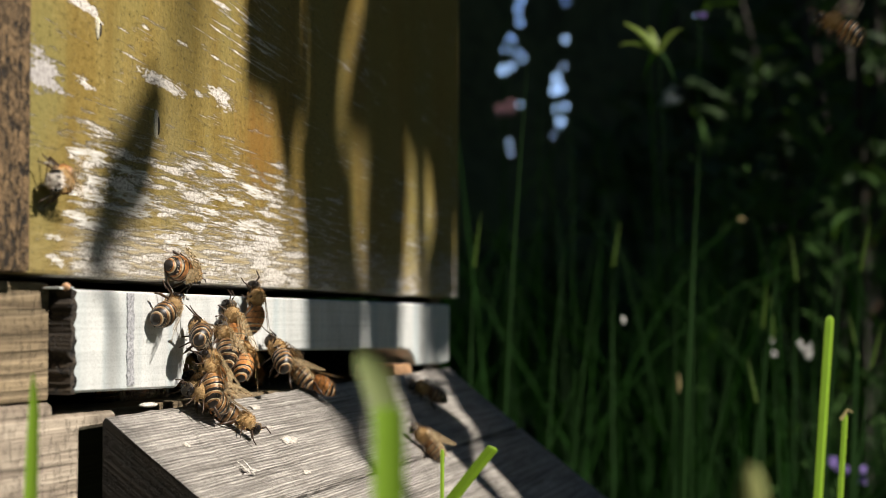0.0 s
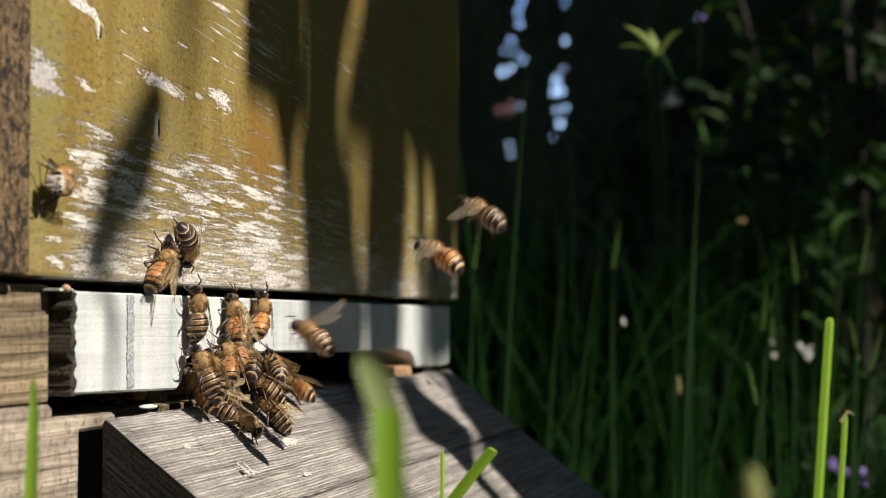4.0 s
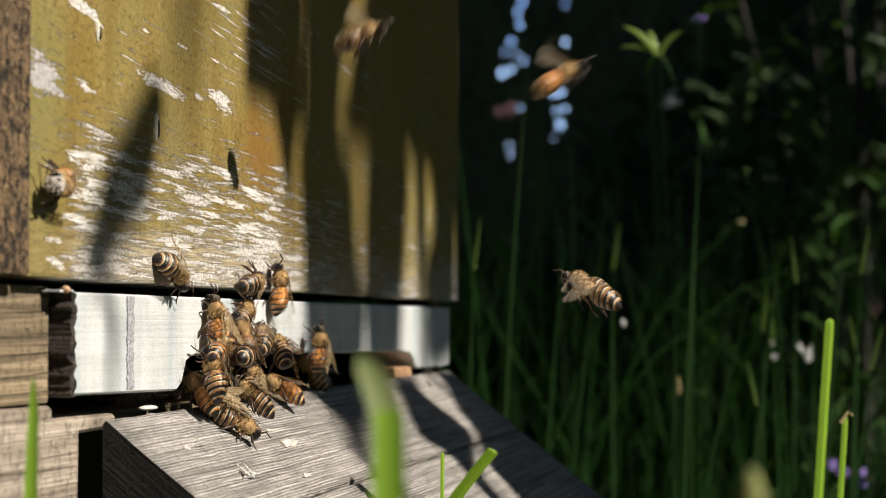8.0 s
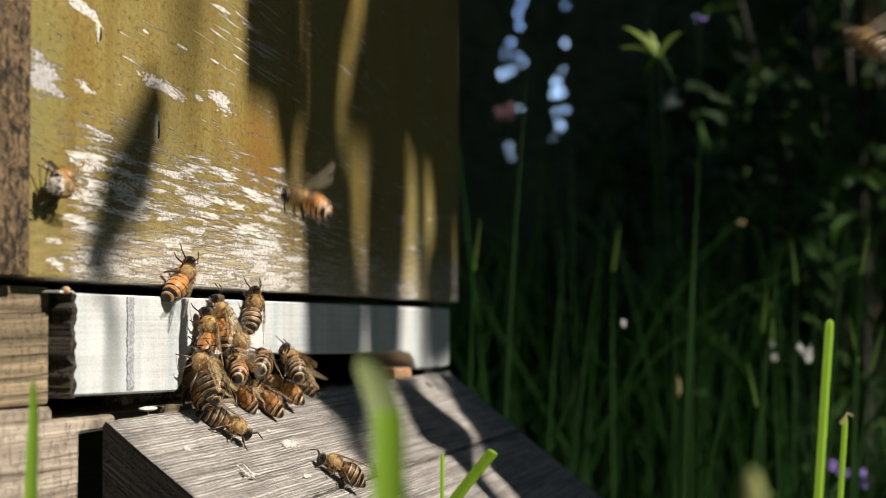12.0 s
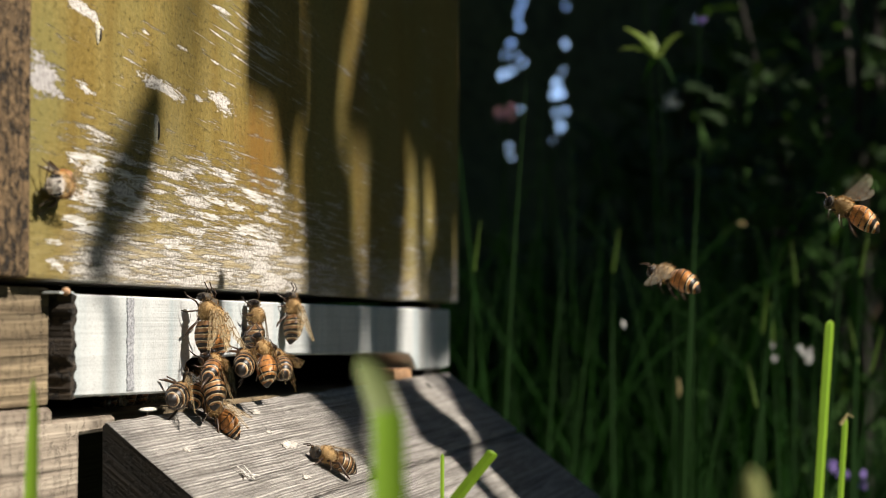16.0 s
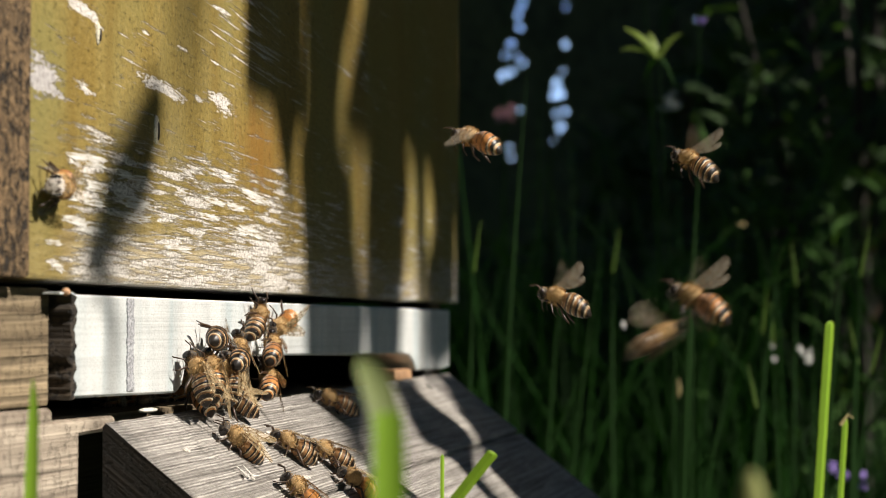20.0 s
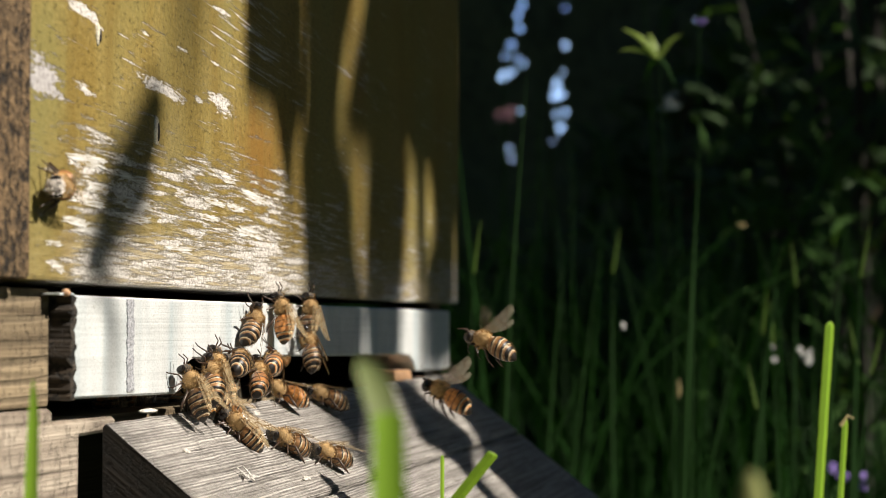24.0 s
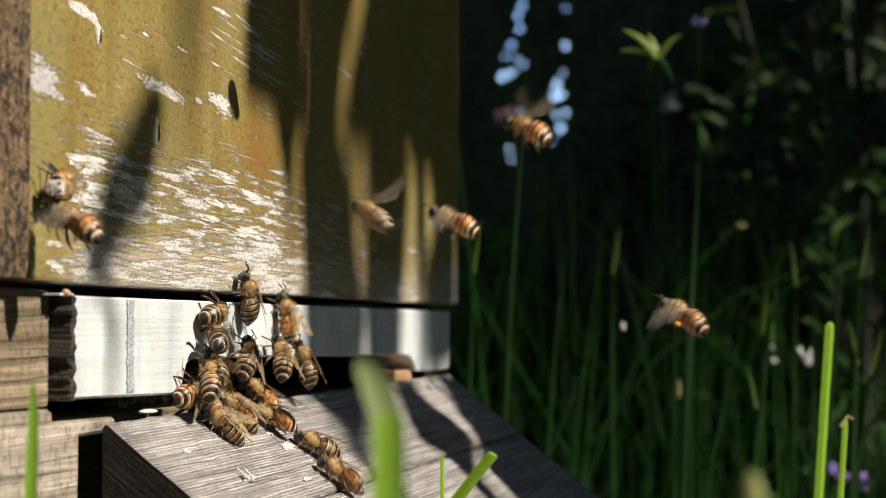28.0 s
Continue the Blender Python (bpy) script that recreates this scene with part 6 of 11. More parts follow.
    crawl(make_bee("bee", True, False, False), -3, 12, [(0, "F", 0.0933, 0.0063, 0.0033, 100), (0.4, "F", 0.0933, 0.008, 0.0033, 93.9), (1, "F", 0.0933, 0.0064, 0.0033, 100), (1.6, "F", 0.0984, 0.0051, 0.0033, 74.1), (2, "F", 0.1046, 0.0038, 0.0033, 60), (2.6, "F", 0.1058, 0.0055, 0.0033, 66.5), (3, "F", 0.1046, 0.0063, 0.0033, 60), (4.6, "F", 0.1069, 0.0085, 0.0033, 61.3), (6, "F", 0.1044, 0.0066, 0.0033, 70), (6.5, "F", 0.1058, 0.0076, 0.0033, 70.3), (7, "F", 0.1042, 0.0079, 0.0033, 75), (7.6, "F", 0.1022, 0.0106, 0.0033, 61.8), (8, "F", 0.0986, 0.0098, 0.0033, 15), (8.4, "F", 0.1001, 0.0113, 0.0033, 45.1), (9, "F", 0.1009, 0.0126, 0.0033, 70), (9.5, "F", 0.1044, 0.0156, 0.0033, 62.5), (10, "F", 0.1113, 0.0126, 0.0033, 70), (10.6, "F", 0.1017, 0.0154, 0.0033, 86.1), (11, "F", 0.0935, 0.0174, 0.0033, 90), (11.6, "F", 0.0971, 0.0157, 0.0033, 88.4), (12, "F", 0.0972, 0.0152, 0.0033, 80), (13.6, "F", 0.0988, 0.0124, 0.0033, 65.8), (15, "F", 0.1006, 0.0107, 0.0033, 80), (15.6, "F", 0.0986, 0.009, 0.0033, 57.4), (16, "F", 0.0952, 0.0063, 0.0033, 20), (16.5, "F", 0.0997, 0.0062, 0.0033, 12.6), (17, "F", 0.102, 0.0083, 0.0033, 10), (17.5, "F", 0.1172, 0.0075, 0.0033, 33.1), (18, "F", 0.1303, 0.0101, 0.0033, 45), (18.4, "F", 0.1345, 0.0099, 0.0033, 45.5), (19, "F", 0.1383, 0.0094, 0.0033, 20), (19.4, "F", 0.1395, 0.0094, 0.0033, 14.7), (20, "F", 0.1421, 0.0109, 0.0033, 30), (20.6, "F", 0.1378, 0.0095, 0.0033, 38.6), (21, "F", 0.1305, 0.0074, 0.0033, 30), (22.6, "F", 0.1306, 0.006, 0.0033, 41.8), (24, "F", 0.1304, 0.0041, 0.0033, 40), (24.5, "F", 0.1304, 0.0042, 0.004, 90), (24.9, "F", 0.1304, 0.0036, -0.024, 90), (25.1, "F", 0.1713, 0.0036, -0.024, 90), (25.5, "F", 0.1713, 0.0042, 0.004, 90), (26, "F", 0.1713, 0.0057, 0.0033, 30), (26.5, "F", 0.1713, 0.0042, 0.004, 90), (26.9, "F", 0.1713, 0.0036, -0.024, 90), (27.1, "F", 0.1303, 0.0036, -0.024, 90), (27.5, "F", 0.1303, 0.0042, 0.004, 90), (28, "B", 0.0905, -0.0309, 0.0033, 110)])
    crawl(make_bee("bee", True, False, False), 7, 20, [(0, "F", 0.1191, 0.0077, 0.0033, 45), (0.5, "F", 0.1201, 0.01, 0.0033, 47.2), (1, "F", 0.1169, 0.0103, 0.0033, 45), (1.5, "F", 0.1169, 0.0042, 0.004, 90), (1.85, "F", 0.1169, 0.0036, -0.024, 90), (2.1, "F", 0.2118, 0.0036, -0.024, 90), (2.5, "F", 0.2118, 0.0042, 0.004, 90), (3, "B", 0.172, -0.0078, 0.0033, 110), (4.5, "B", 0.1994, -0.0074, 0.0033, 107.1), (6, "B", 0.2277, -0.0079, 0.0033, 120), (6.5, "F", 0.2675, 0.0042, 0.004, 90), (6.8, "F", 0.2675, 0.0036, -0.024, 90), (8.2, "F", 0.1, 0.0036, -0.024, 90), (8.5, "F", 0.1, 0.0042, 0.004, 90), (9, "F", 0.0849, 0.024, 0.0033, 90), (9.5, "F", 0.0869, 0.0218, 0.0033, 91.8), (10, "F", 0.0869, 0.0207, 0.0033, 90), (10.4, "F", 0.0857, 0.0205, 0.0033, 85.7), (11, "F", 0.0836, 0.0241, 0.0033, 90), (11.5, "F", 0.0829, 0.0234, 0.0033, 59.9), (12, "F", 0.0816, 0.0274, 0.0033, 45), (12.5, "F", 0.1, 0.0042, 0.004, 90), (12.8, "F", 0.1, 0.0036, -0.024, 90), (16.1, "F", 0.1699, 0.0036, -0.024, 90), (16.5, "F", 0.1699, 0.0042, 0.004, 90), (17, "F", 0.1699, 0.0132, 0.0033, 275), (17.5, "F", 0.1617, 0.0096, 0.0046, 328.3), (18, "F", 0.1505, 0.0065, 0.0059, 10), (18.5, "F", 0.1505, 0.0042, 0.004, 90), (18.9, "F", 0.1505, 0.0036, -0.024, 90), (19.1, "F", 0.1, 0.0036, -0.024, 90), (19.5, "F", 0.1, 0.0042, 0.004, 90), (20, "B", 0.0516, -0.0337, 0.0033, 100), (20.5, "B", 0.0502, -0.0297, 0.0033, 100.6), (21, "B", 0.0457, -0.0227, 0.0033, 120), (21.5, "F", 0.1, 0.0042, 0.004, 90), (21.9, "F", 0.1, 0.0036, -0.024, 90), (24.1, "F", 0.1775, 0.0036, -0.024, 90), (24.5, "F", 0.1775, 0.0042, 0.004, 90), (25, "B", 0.1377, 0.0008, 0.0033, 110), (25.4, "B", 0.1203, -0.001, 0.0046, 106.9), (26, "B", 0.1068, -0.0045, 0.0059, 100), (26.4, "B", 0.1134, -0.0015, 0.0046, 110.4), (27, "B", 0.1195, 0.002, 0.0033, 100), (27.5, "B", 0.1096, 0.0009, 0.0033, 101.5), (28, "B", 0.1008, 0.0009, 0.0033, 120)])
    crawl(make_bee("bee", False, False, False), -8, -11, [(0, "B", 0.0661, -0, 0.0033, 170), (0.6, "B", 0.0711, 0.0015, 0.0033, 157), (1, "B", 0.0731, 0.0014, 0.0033, 150), (1.5, "B", 0.0664, -0.0016, 0.0033, 146.7), (2, "B", 0.0626, -0.0038, 0.0033, 170), (2.4, "B", 0.0653, -0.0021, 0.0033, 155.9), (3, "B", 0.0644, 0.0007, 0.0033, 140), (4.6, "B", 0.0687, 0.0006, 0.0033, 139.8), (6, "B", 0.0789, 0.0044, 0.0033, 120), (6.5, "B", 0.077, 0.0049, 0.0033, 120.9), (7, "B", 0.072, 0.0013, 0.0033, 110), (7.6, "B", 0.0678, 0.001, 0.0033, 128), (8, "B", 0.0585, -0.002, 0.0033, 140), (8.5, "F", 0.1, 0.0042, 0.004, 90), (8.8, "F", 0.1, 0.0036, -0.024, 90), (14.2, "F", 0.1614, 0.0036, -0.024, 90), (14.5, "F", 0.1614, 0.0042, 0.004, 90), (15, "F", 0.1614, 0.0152, 0.0033, 80), (15.5, "F", 0.1628, 0.0178, 0.0033, 83.4), (16, "F", 0.1674, 0.0204, 0.0033, 80), (16.5, "F", 0.1669, 0.0212, 0.0033, 77), (17, "F", 0.1653, 0.0231, 0.0033, 90), (17.5, "F", 0.1653, 0.0042, 0.004, 90), (17.9, "F", 0.1653, 0.0036, -0.024, 90), (18.1, "F", 0.1312, 0.0036, -0.024, 90), (18.5, "F", 0.1312, 0.0042, 0.004, 90), (19, "B", 0.0914, 0.0051, 0.0033, 100), (19.5, "B", 0.0842, 0.005, 0.0033, 99.7), (20, "B", 0.0766, 0.0001, 0.0033, 110), (20.5, "B", 0.0813, -0.0001, 0.0033, 90.7), (21, "B", 0.0862, -0.0004, 0.0033, 110), (22.6, "B", 0.0731, 0.0021, 0.0033, 119.7), (24, "B", 0.0609, 0.0024, 0.0033, 120), (24.4, "B", 0.0712, 0.003, 0.0033, 106), (25, "B", 0.0862, 0.0011, 0.0033, 100), (25.5, "F", 0.126, 0.0042, 0.004, 90), (25.9, "F", 0.126, 0.0036, -0.024, 90), (28, "F", 0.126, 0.0036, -0.024, 90)])
    crawl(make_bee("bee", False, False, False), 7, -11, [(0, "B", 0.0625, -0.0114, 0.0033, 290), (0.4, "B", 0.0646, -0.0099, 0.0033, 276.4), (1, "B", 0.0622, -0.0131, 0.0033, 285), (1.6, "B", 0.0594, -0.0136, 0.0033, 284.4), (2, "B", 0.0564, -0.0142, 0.0033, 290), (2.5, "B", 0.0614, -0.0111, 0.0033, 297.9), (3, "B", 0.0636, -0.011, 0.0033, 290), (4.5, "B", 0.0644, -0.012, 0.0033, 272.9), (6, "B", 0.0671, -0.0109, 0.0033, 285), (6.4, "B", 0.0597, -0.012, 0.0033, 374.6), (7, "B", 0.0534, -0.0118, 0.0033, 100), (7.4, "B", 0.0574, -0.013, 0.0033, 10.7), (8, "B", 0.0612, -0.012, 0.0033, 290), (8.5, "B", 0.0611, -0.0102, 0.0033, 319.7), (9, "B", 0.0594, -0.0109, 0.0033, 330), (9.4, "B", 0.0596, -0.0115, 0.0033, 308.9), (10, "B", 0.0585, -0.0117, 0.0033, 285), (10.5, "B", 0.0573, -0.0119, 0.0033, 301.4), (11, "B", 0.0591, -0.0114, 0.0033, 300), (11.6, "B", 0.0561, -0.0116, 0.0033, 295.2), (12, "B", 0.0561, -0.0113, 0.0033, 290), (12.5, "F", 0.1, 0.0042, 0.004, 90), (12.8, "F", 0.1, 0.0036, -0.024, 90), (16.1, "F", 0.1, 0.0036, -0.024, 90), (16.5, "F", 0.1, 0.0042, 0.004, 90), (17, "F", 0.0856, 0.0002, 0.0033, 160), (17.4, "F", 0.0901, 0.0004, 0.0033, 111.6), (18, "F", 0.0912, 0.004, 0.0033, 60), (18.5, "F", 0.0932, 0.0049, 0.0033, 68.7), (19, "F", 0.0978, 0.0073, 0.0033, 60), (19.5, "F", 0.1074, 0.0056, 0.0033, 40.4), (20, "F", 0.1114, 0.0048, 0.0033, 70), (20.5, "F", 0.102, 0.0054, 0.0046, 66.6), (21, "F", 0.0937, 0.0041, 0.0059, 70), (22.5, "F", 0.0966, 0.0057, 0.0046, 81.1), (24, "F", 0.0976, 0.0065, 0.0033, 70), (24.5, "F", 0.0965, 0.0077, 0.0033, 57.1), (25, "F", 0.0978, 0.0064, 0.0033, 60), (25.6, "F", 0.1036, 0.0062, 0.0033, 66.7), (26, "F", 0.1051, 0.0082, 0.0033, 40), (26.4, "F", 0.1118, 0.0109, 0.0033, 36), (27, "F", 0.1122, 0.0091, 0.0033, 30), (27.6, "F", 0.1175, 0.011, 0.0033, 37.7), (28, "F", 0.1228, 0.0093, 0.0033, 45)])
    crawl(make_bee("bee", False, False, False), -3, -13, [(0, "B", 0.1428, 0.0064, 0.0033, 95), (0.4, "B", 0.1267, 0.0093, 0.0033, 91.7), (1, "B", 0.1104, 0.0061, 0.0033, 100), (1.5, "B", 0.1032, 0.0062, 0.0033, 106.8), (2, "B", 0.0949, 0.0066, 0.0033, 130), (2.4, "B", 0.0913, 0.0037, 0.0033, 120.9), (3, "B", 0.0874, 0.0017, 0.0033, 110), (3.5, "F", 0.1272, 0.0042, 0.004, 90), (3.9, "F", 0.1272, 0.0036, -0.024, 90), (6.2, "F", 0.1449, 0.0036, -0.024, 90), (6.5, "F", 0.1449, 0.0042, 0.004, 90), (7, "F", 0.1449, 0.0185, 0.0033, 80), (7.6, "F", 0.1396, 0.0139, 0.0033, 61.6), (8, "F", 0.1343, 0.0128, 0.0033, 30), (8.5, "F", 0.1393, 0.0095, 0.0033, 21.1), (9, "F", 0.1422, 0.0066, 0.0033, 30), (9.4, "F", 0.1437, 0.0052, 0.0033, 37.8), (10, "F", 0.1423, 0.0064, 0.0033, 20), (10.5, "F", 0.1354, 0.0073, 0.0046, 15.2), (11, "F", 0.1341, 0.0078, 0.0059, 40), (11.5, "F", 0.1351, 0.0082, 0.0046, 35.1), (12, "F", 0.1345, 0.0066, 0.0033, 20), (13.4, "F", 0.1294, 0.008, 0.0033, 47.8), (15, "F", 0.1224, 0.0091, 0.0033, 60), (15.5, "F", 0.1219, 0.0082, 0.0033, 19.3), (16, "F", 0.1195, 0.0071, 0.0033, 20), (16.5, "F", 0.1201, 0.0049, 0.0033, 2.4), (17, "F", 0.1232, 0.0071, 0.0033, 20), (17.4, "F", 0.1193, 0.0101, 0.0033, 15.2), (18, "F", 0.1122, 0.0087, 0.0033, 30), (18.6, "F", 0.1131, 0.0071, 0.0033, 15.4), (19, "F", 0.1122, 0.0088, 0.0033, 30), (19.6, "F", 0.1148, 0.0071, 0.0033, 18.6), (20, "F", 0.1159, 0.0085, 0.0033, 20), (20.6, "F", 0.1138, 0.0087, 0.0033, 50), (21, "F", 0.1121, 0.0067, 0.0033, 40), (22.5, "F", 0.1145, 0.0067, 0.0033, 23.5), (24, "F", 0.1159, 0.0075, 0.0033, 20), (24.4, "F", 0.1153, 0.0084, 0.0033, 13.6), (25, "F", 0.1195, 0.0087, 0.0033, 20), (25.5, "F", 0.1242, 0.009, 0.0033, 15.7), (26, "F", 0.1269, 0.0086, 0.0033, 20), (26.6, "F", 0.1353, 0.0087, 0.0033, 21), (27, "F", 0.1399, 0.0085, 0.0033, 20), (27.5, "F", 0.1434, 0.0087, 0.0033, 45.4), (28, "F", 0.1496, 0.0093, 0.0033, 60)])
    crawl(make_bee("bee", True, False, False), -14, 18, [(0, "B", 0.1459, 0.0005, 0.0033, 110), (0.5, "B", 0.1386, -0.002, 0.0033, 100.5), (1, "B", 0.1319, -0.0015, 0.0033, 120), (1.6, "B", 0.1261, 0.0007, 0.0033, 89.4), (2, "B", 0.1258, 0.0013, 0.0033, 110), (2.6, "B", 0.1258, -0.0007, 0.0033, 88.2), (3, "B", 0.1259, -0.0005, 0.0033, 100), (4.6, "B", 0.1206, 0, 0.0046, 87.8), (6, "B", 0.1156, -0.0027, 0.0059, 95), (6.5, "B", 0.1177, -0.0003, 0.0046, 118.1), (7, "B", 0.1199, -0.0013, 0.0033, 130), (7.4, "B", 0.1197, 0.0027, 0.0033, 117.8), (8, "B", 0.1163, 0.0007, 0.0033, 100), (8.6, "B", 0.1163, 0.0011, 0.0033, 107.2), (9, "B", 0.1165, 0.0008, 0.0033, 100), (9.4, "B", 0.1125, 0.0009, 0.0033, 87.6), (10, "B", 0.1122, -0.001, 0.0033, 110), (10.5, "B", 0.1143, 0.0004, 0.0033, 119.9), (11, "B", 0.1166, 0.0009, 0.0033, 110), (11.5, "B", 0.1173, 0.0004, 0.0033, 99.6), (12, "B", 0.117, 0.001, 0.0033, 100), (12.5, "F", 0.1568, 0.0042, 0.004, 90), (12.8, "F", 0.1568, 0.0036, -0.024, 90), (16.1, "F", 0.1189, 0.0036, -0.024, 90), (16.5, "F", 0.1189, 0.0042, 0.004, 90), (17, "B", 0.0791, -0.0052, 0.0033, 115), (17.6, "B", 0.0908, -0.0017, 0.0033, 118), (18, "B", 0.0995, 0.0004, 0.0033, 120), (18.4, "B", 0.1048, 0.0007, 0.0033, 138.2), (19, "B", 0.1098, 0.0006, 0.0033, 170), (19.5, "F", 0.1496, 0.0042, 0.004, 90), (19.9, "F", 0.1496, 0.0036, -0.024, 90), (20.1, "F", 0.1485, 0.0036, -0.024, 90), (20.5, "F", 0.1485, 0.0042, 0.004, 90), (21, "B", 0.1087, 0.003, 0.0059, 100), (22.4, "B", 0.1122, 0.0015, 0.0046, 98.3), (24, "B", 0.1179, -0.0003, 0.0033, 120), (24.5, "B", 0.1156, 0.0008, 0.0033, 110.4), (25, "B", 0.1147, 0.0001, 0.0033, 110), (25.5, "B", 0.1098, 0.0001, 0.0033, 126.4), (26, "B", 0.1036, -0.0012, 0.0033, 110), (26.5, "B", 0.0974, -0.0042, 0.0033, 90.1), (27, "B", 0.0885, -0.0059, 0.0033, 110), (27.5, "B", 0.0883, -0.0061, 0.0033, 105.1), (28, "B", 0.0877, -0.0079, 0.0033, 120)])
    crawl(make_bee("bee", False, False, False), -14, -9, [(0, "B", 0.2483, -0.0114, 0.0033, 120), (0.5, "F", 0.2881, 0.0042, 0.004, 90), (0.85, "F", 0.2881, 0.0036, -0.024, 90), (1.15, "F", 0.1085, 0.0036, -0.024, 90), (1.5, "F", 0.1085, 0.0042, 0.004, 90), (2, "F", 0.1085, 0.0286, 0.0033, 340), (2.5, "F", 0.0968, 0.0306, 0.0033, 310.4), (3, "F", 0.0849, 0.0314, 0.0033, 275), (4.6, "F", 0.0833, 0.0339, 0.0033, 352.8), (6, "F", 0.0854, 0.0351, 0.0033, 90), (6.5, "F", 0.1, 0.0042, 0.004, 90), (6.8, "F", 0.1, 0.0036, -0.024, 90), (8.2, "F", 0.1, 0.0036, -0.024, 90), (8.5, "F", 0.1, 0.0042, 0.004, 90), (9, "F", 0.0761, 0.0041, 0.0033, 20), (9.5, "F", 0.0799, 0.0081, 0.0033, 57.3), (10, "F", 0.0838, 0.0118, 0.0033, 90), (10.5, "F", 0.0826, 0.0095, 0.0033, 84.4), (11, "F", 0.0868, 0.0084, 0.0033, 100), (11.6, "F", 0.0872, 0.0052, 0.0033, 103.1), (12, "F", 0.0871, 0.0062, 0.0033, 90), (13.5, "F", 0.0855, 0.0036, 0.0033, 46.7), (15, "F", 0.0856, 0.0017, 0.0033, 10), (15.5, "F", 0.0815, 0.0011, 0.0033, -5.2), (16, "F", 0.0794, -0.0003, 0.0033, 10), (16.4, "F", 0.0751, -0.0006, 0.0046, 20.4), (17, "F", 0.0724, -0.0008, 0.0059, 20), (17.6, "F", 0.0756, -0.0015, 0.0046, 5.5), (18, "F", 0.0794, -0.0016, 0.0033, 0), (18.4, "F", 0.0799, -0.0019, 0.0033, 14.8), (19, "F", 0.0794, 0.0006, 0.0033, 0), (19.6, "F", 0.0826, 0.0045, 0.0033, 42.3), (20, "F", 0.0842, 0.0055, 0.0033, 80), (20.5, "F", 0.0856, 0.0048, 0.0033, 84.4), (21, "F", 0.0871, 0.0044, 0.0033, 90), (22.6, "F", 0.0848, 0.0041, 0.0033, 95.1), (24, "F", 0.0808, 0.0025, 0.0033, 90), (24.5, "F", 0.082, 0.0037, 0.0033, 75.1), (25, "F", 0.0851, 0.0052, 0.0033, 45), (25.6, "F", 0.0875, 0.0072, 0.0033, 24), (26, "F", 0.0885, 0.0093, 0.0033, 30), (26.5, "F", 0.092, 0.0104, 0.0033, 36.8), (27, "F", 0.0917, 0.0127, 0.0033, 30), (27.4, "F", 0.094, 0.0138, 0.0033, 23), (28, "F", 0.0985, 0.0136, 0.0033, 20)])
    crawl(make_bee("bee", False, False, False), 7, -19, [(0, "B", 0.1869, -0.0307, 0.0033, 100), (0.5, "F", 0.2267, 0.0042, 0.004, 90), (0.85, "F", 0.2267, 0.0036, -0.024, 90), (5.2, "F", 0.1, 0.0036, -0.024, 90), (5.5, "F", 0.1, 0.0042, 0.004, 90), (6, "F", 0.0765, 0.027, 0.0033, 50), (6.4, "F", 0.075, 0.0277, 0.0033, 19), (7, "F", 0.0789, 0.0298, 0.0033, 0), (7.6, "F", 0.0794, 0.0274, 0.0033, -20), (8, "F", 0.0769, 0.0272, 0.0033, 330), (8.5, "F", 0.071, 0.0309, 0.0033, 429.3), (9, "F", 0.0699, 0.0292, 0.0033, 135), (9.5, "F", 0.1, 0.0042, 0.004, 90), (9.8, "F", 0.1, 0.0036, -0.024, 90), (17.1, "F", 0.1, 0.0036, -0.024, 90), (17.5, "F", 0.1, 0.0042, 0.004, 90), (18, "B", 0.0531, -0.0165, 0.0033, 120), (18.4, "B", 0.0546, -0.0167, 0.0033, 122), (19, "B", 0.0565, -0.015, 0.0033, 120), (19.4, "B", 0.0535, -0.0156, 0.0033, 95.6), (20, "B", 0.0509, -0.0144, 0.0033, 120), (20.5, "B", 0.0538, -0.0147, 0.0033, 107.3), (21, "B", 0.0543, -0.0129, 0.0033, 120), (22.5, "B", 0.0578, -0.0093, 0.0033, 121.9), (24, "B", 0.0619, -0.0096, 0.0033, 110), (24.4, "B", 0.0592, -0.0129, 0.0033, 121.5), (25, "B", 0.0553, -0.0125, 0.0033, 105), (25.5, "B", 0.0569, -0.0108, 0.0033, 106.4), (26, "B", 0.0592, -0.0092, 0.0033, 105), (26.5, "B", 0.0587, -0.0084, 0.0033, 119.8), (27, "B", 0.0564, -0.0089, 0.0033, 105), (27.5, "B", 0.0543, -0.0073, 0.0033, 116.3), (28, "B", 0.0538, -0.0071, 0.0033, 120)])
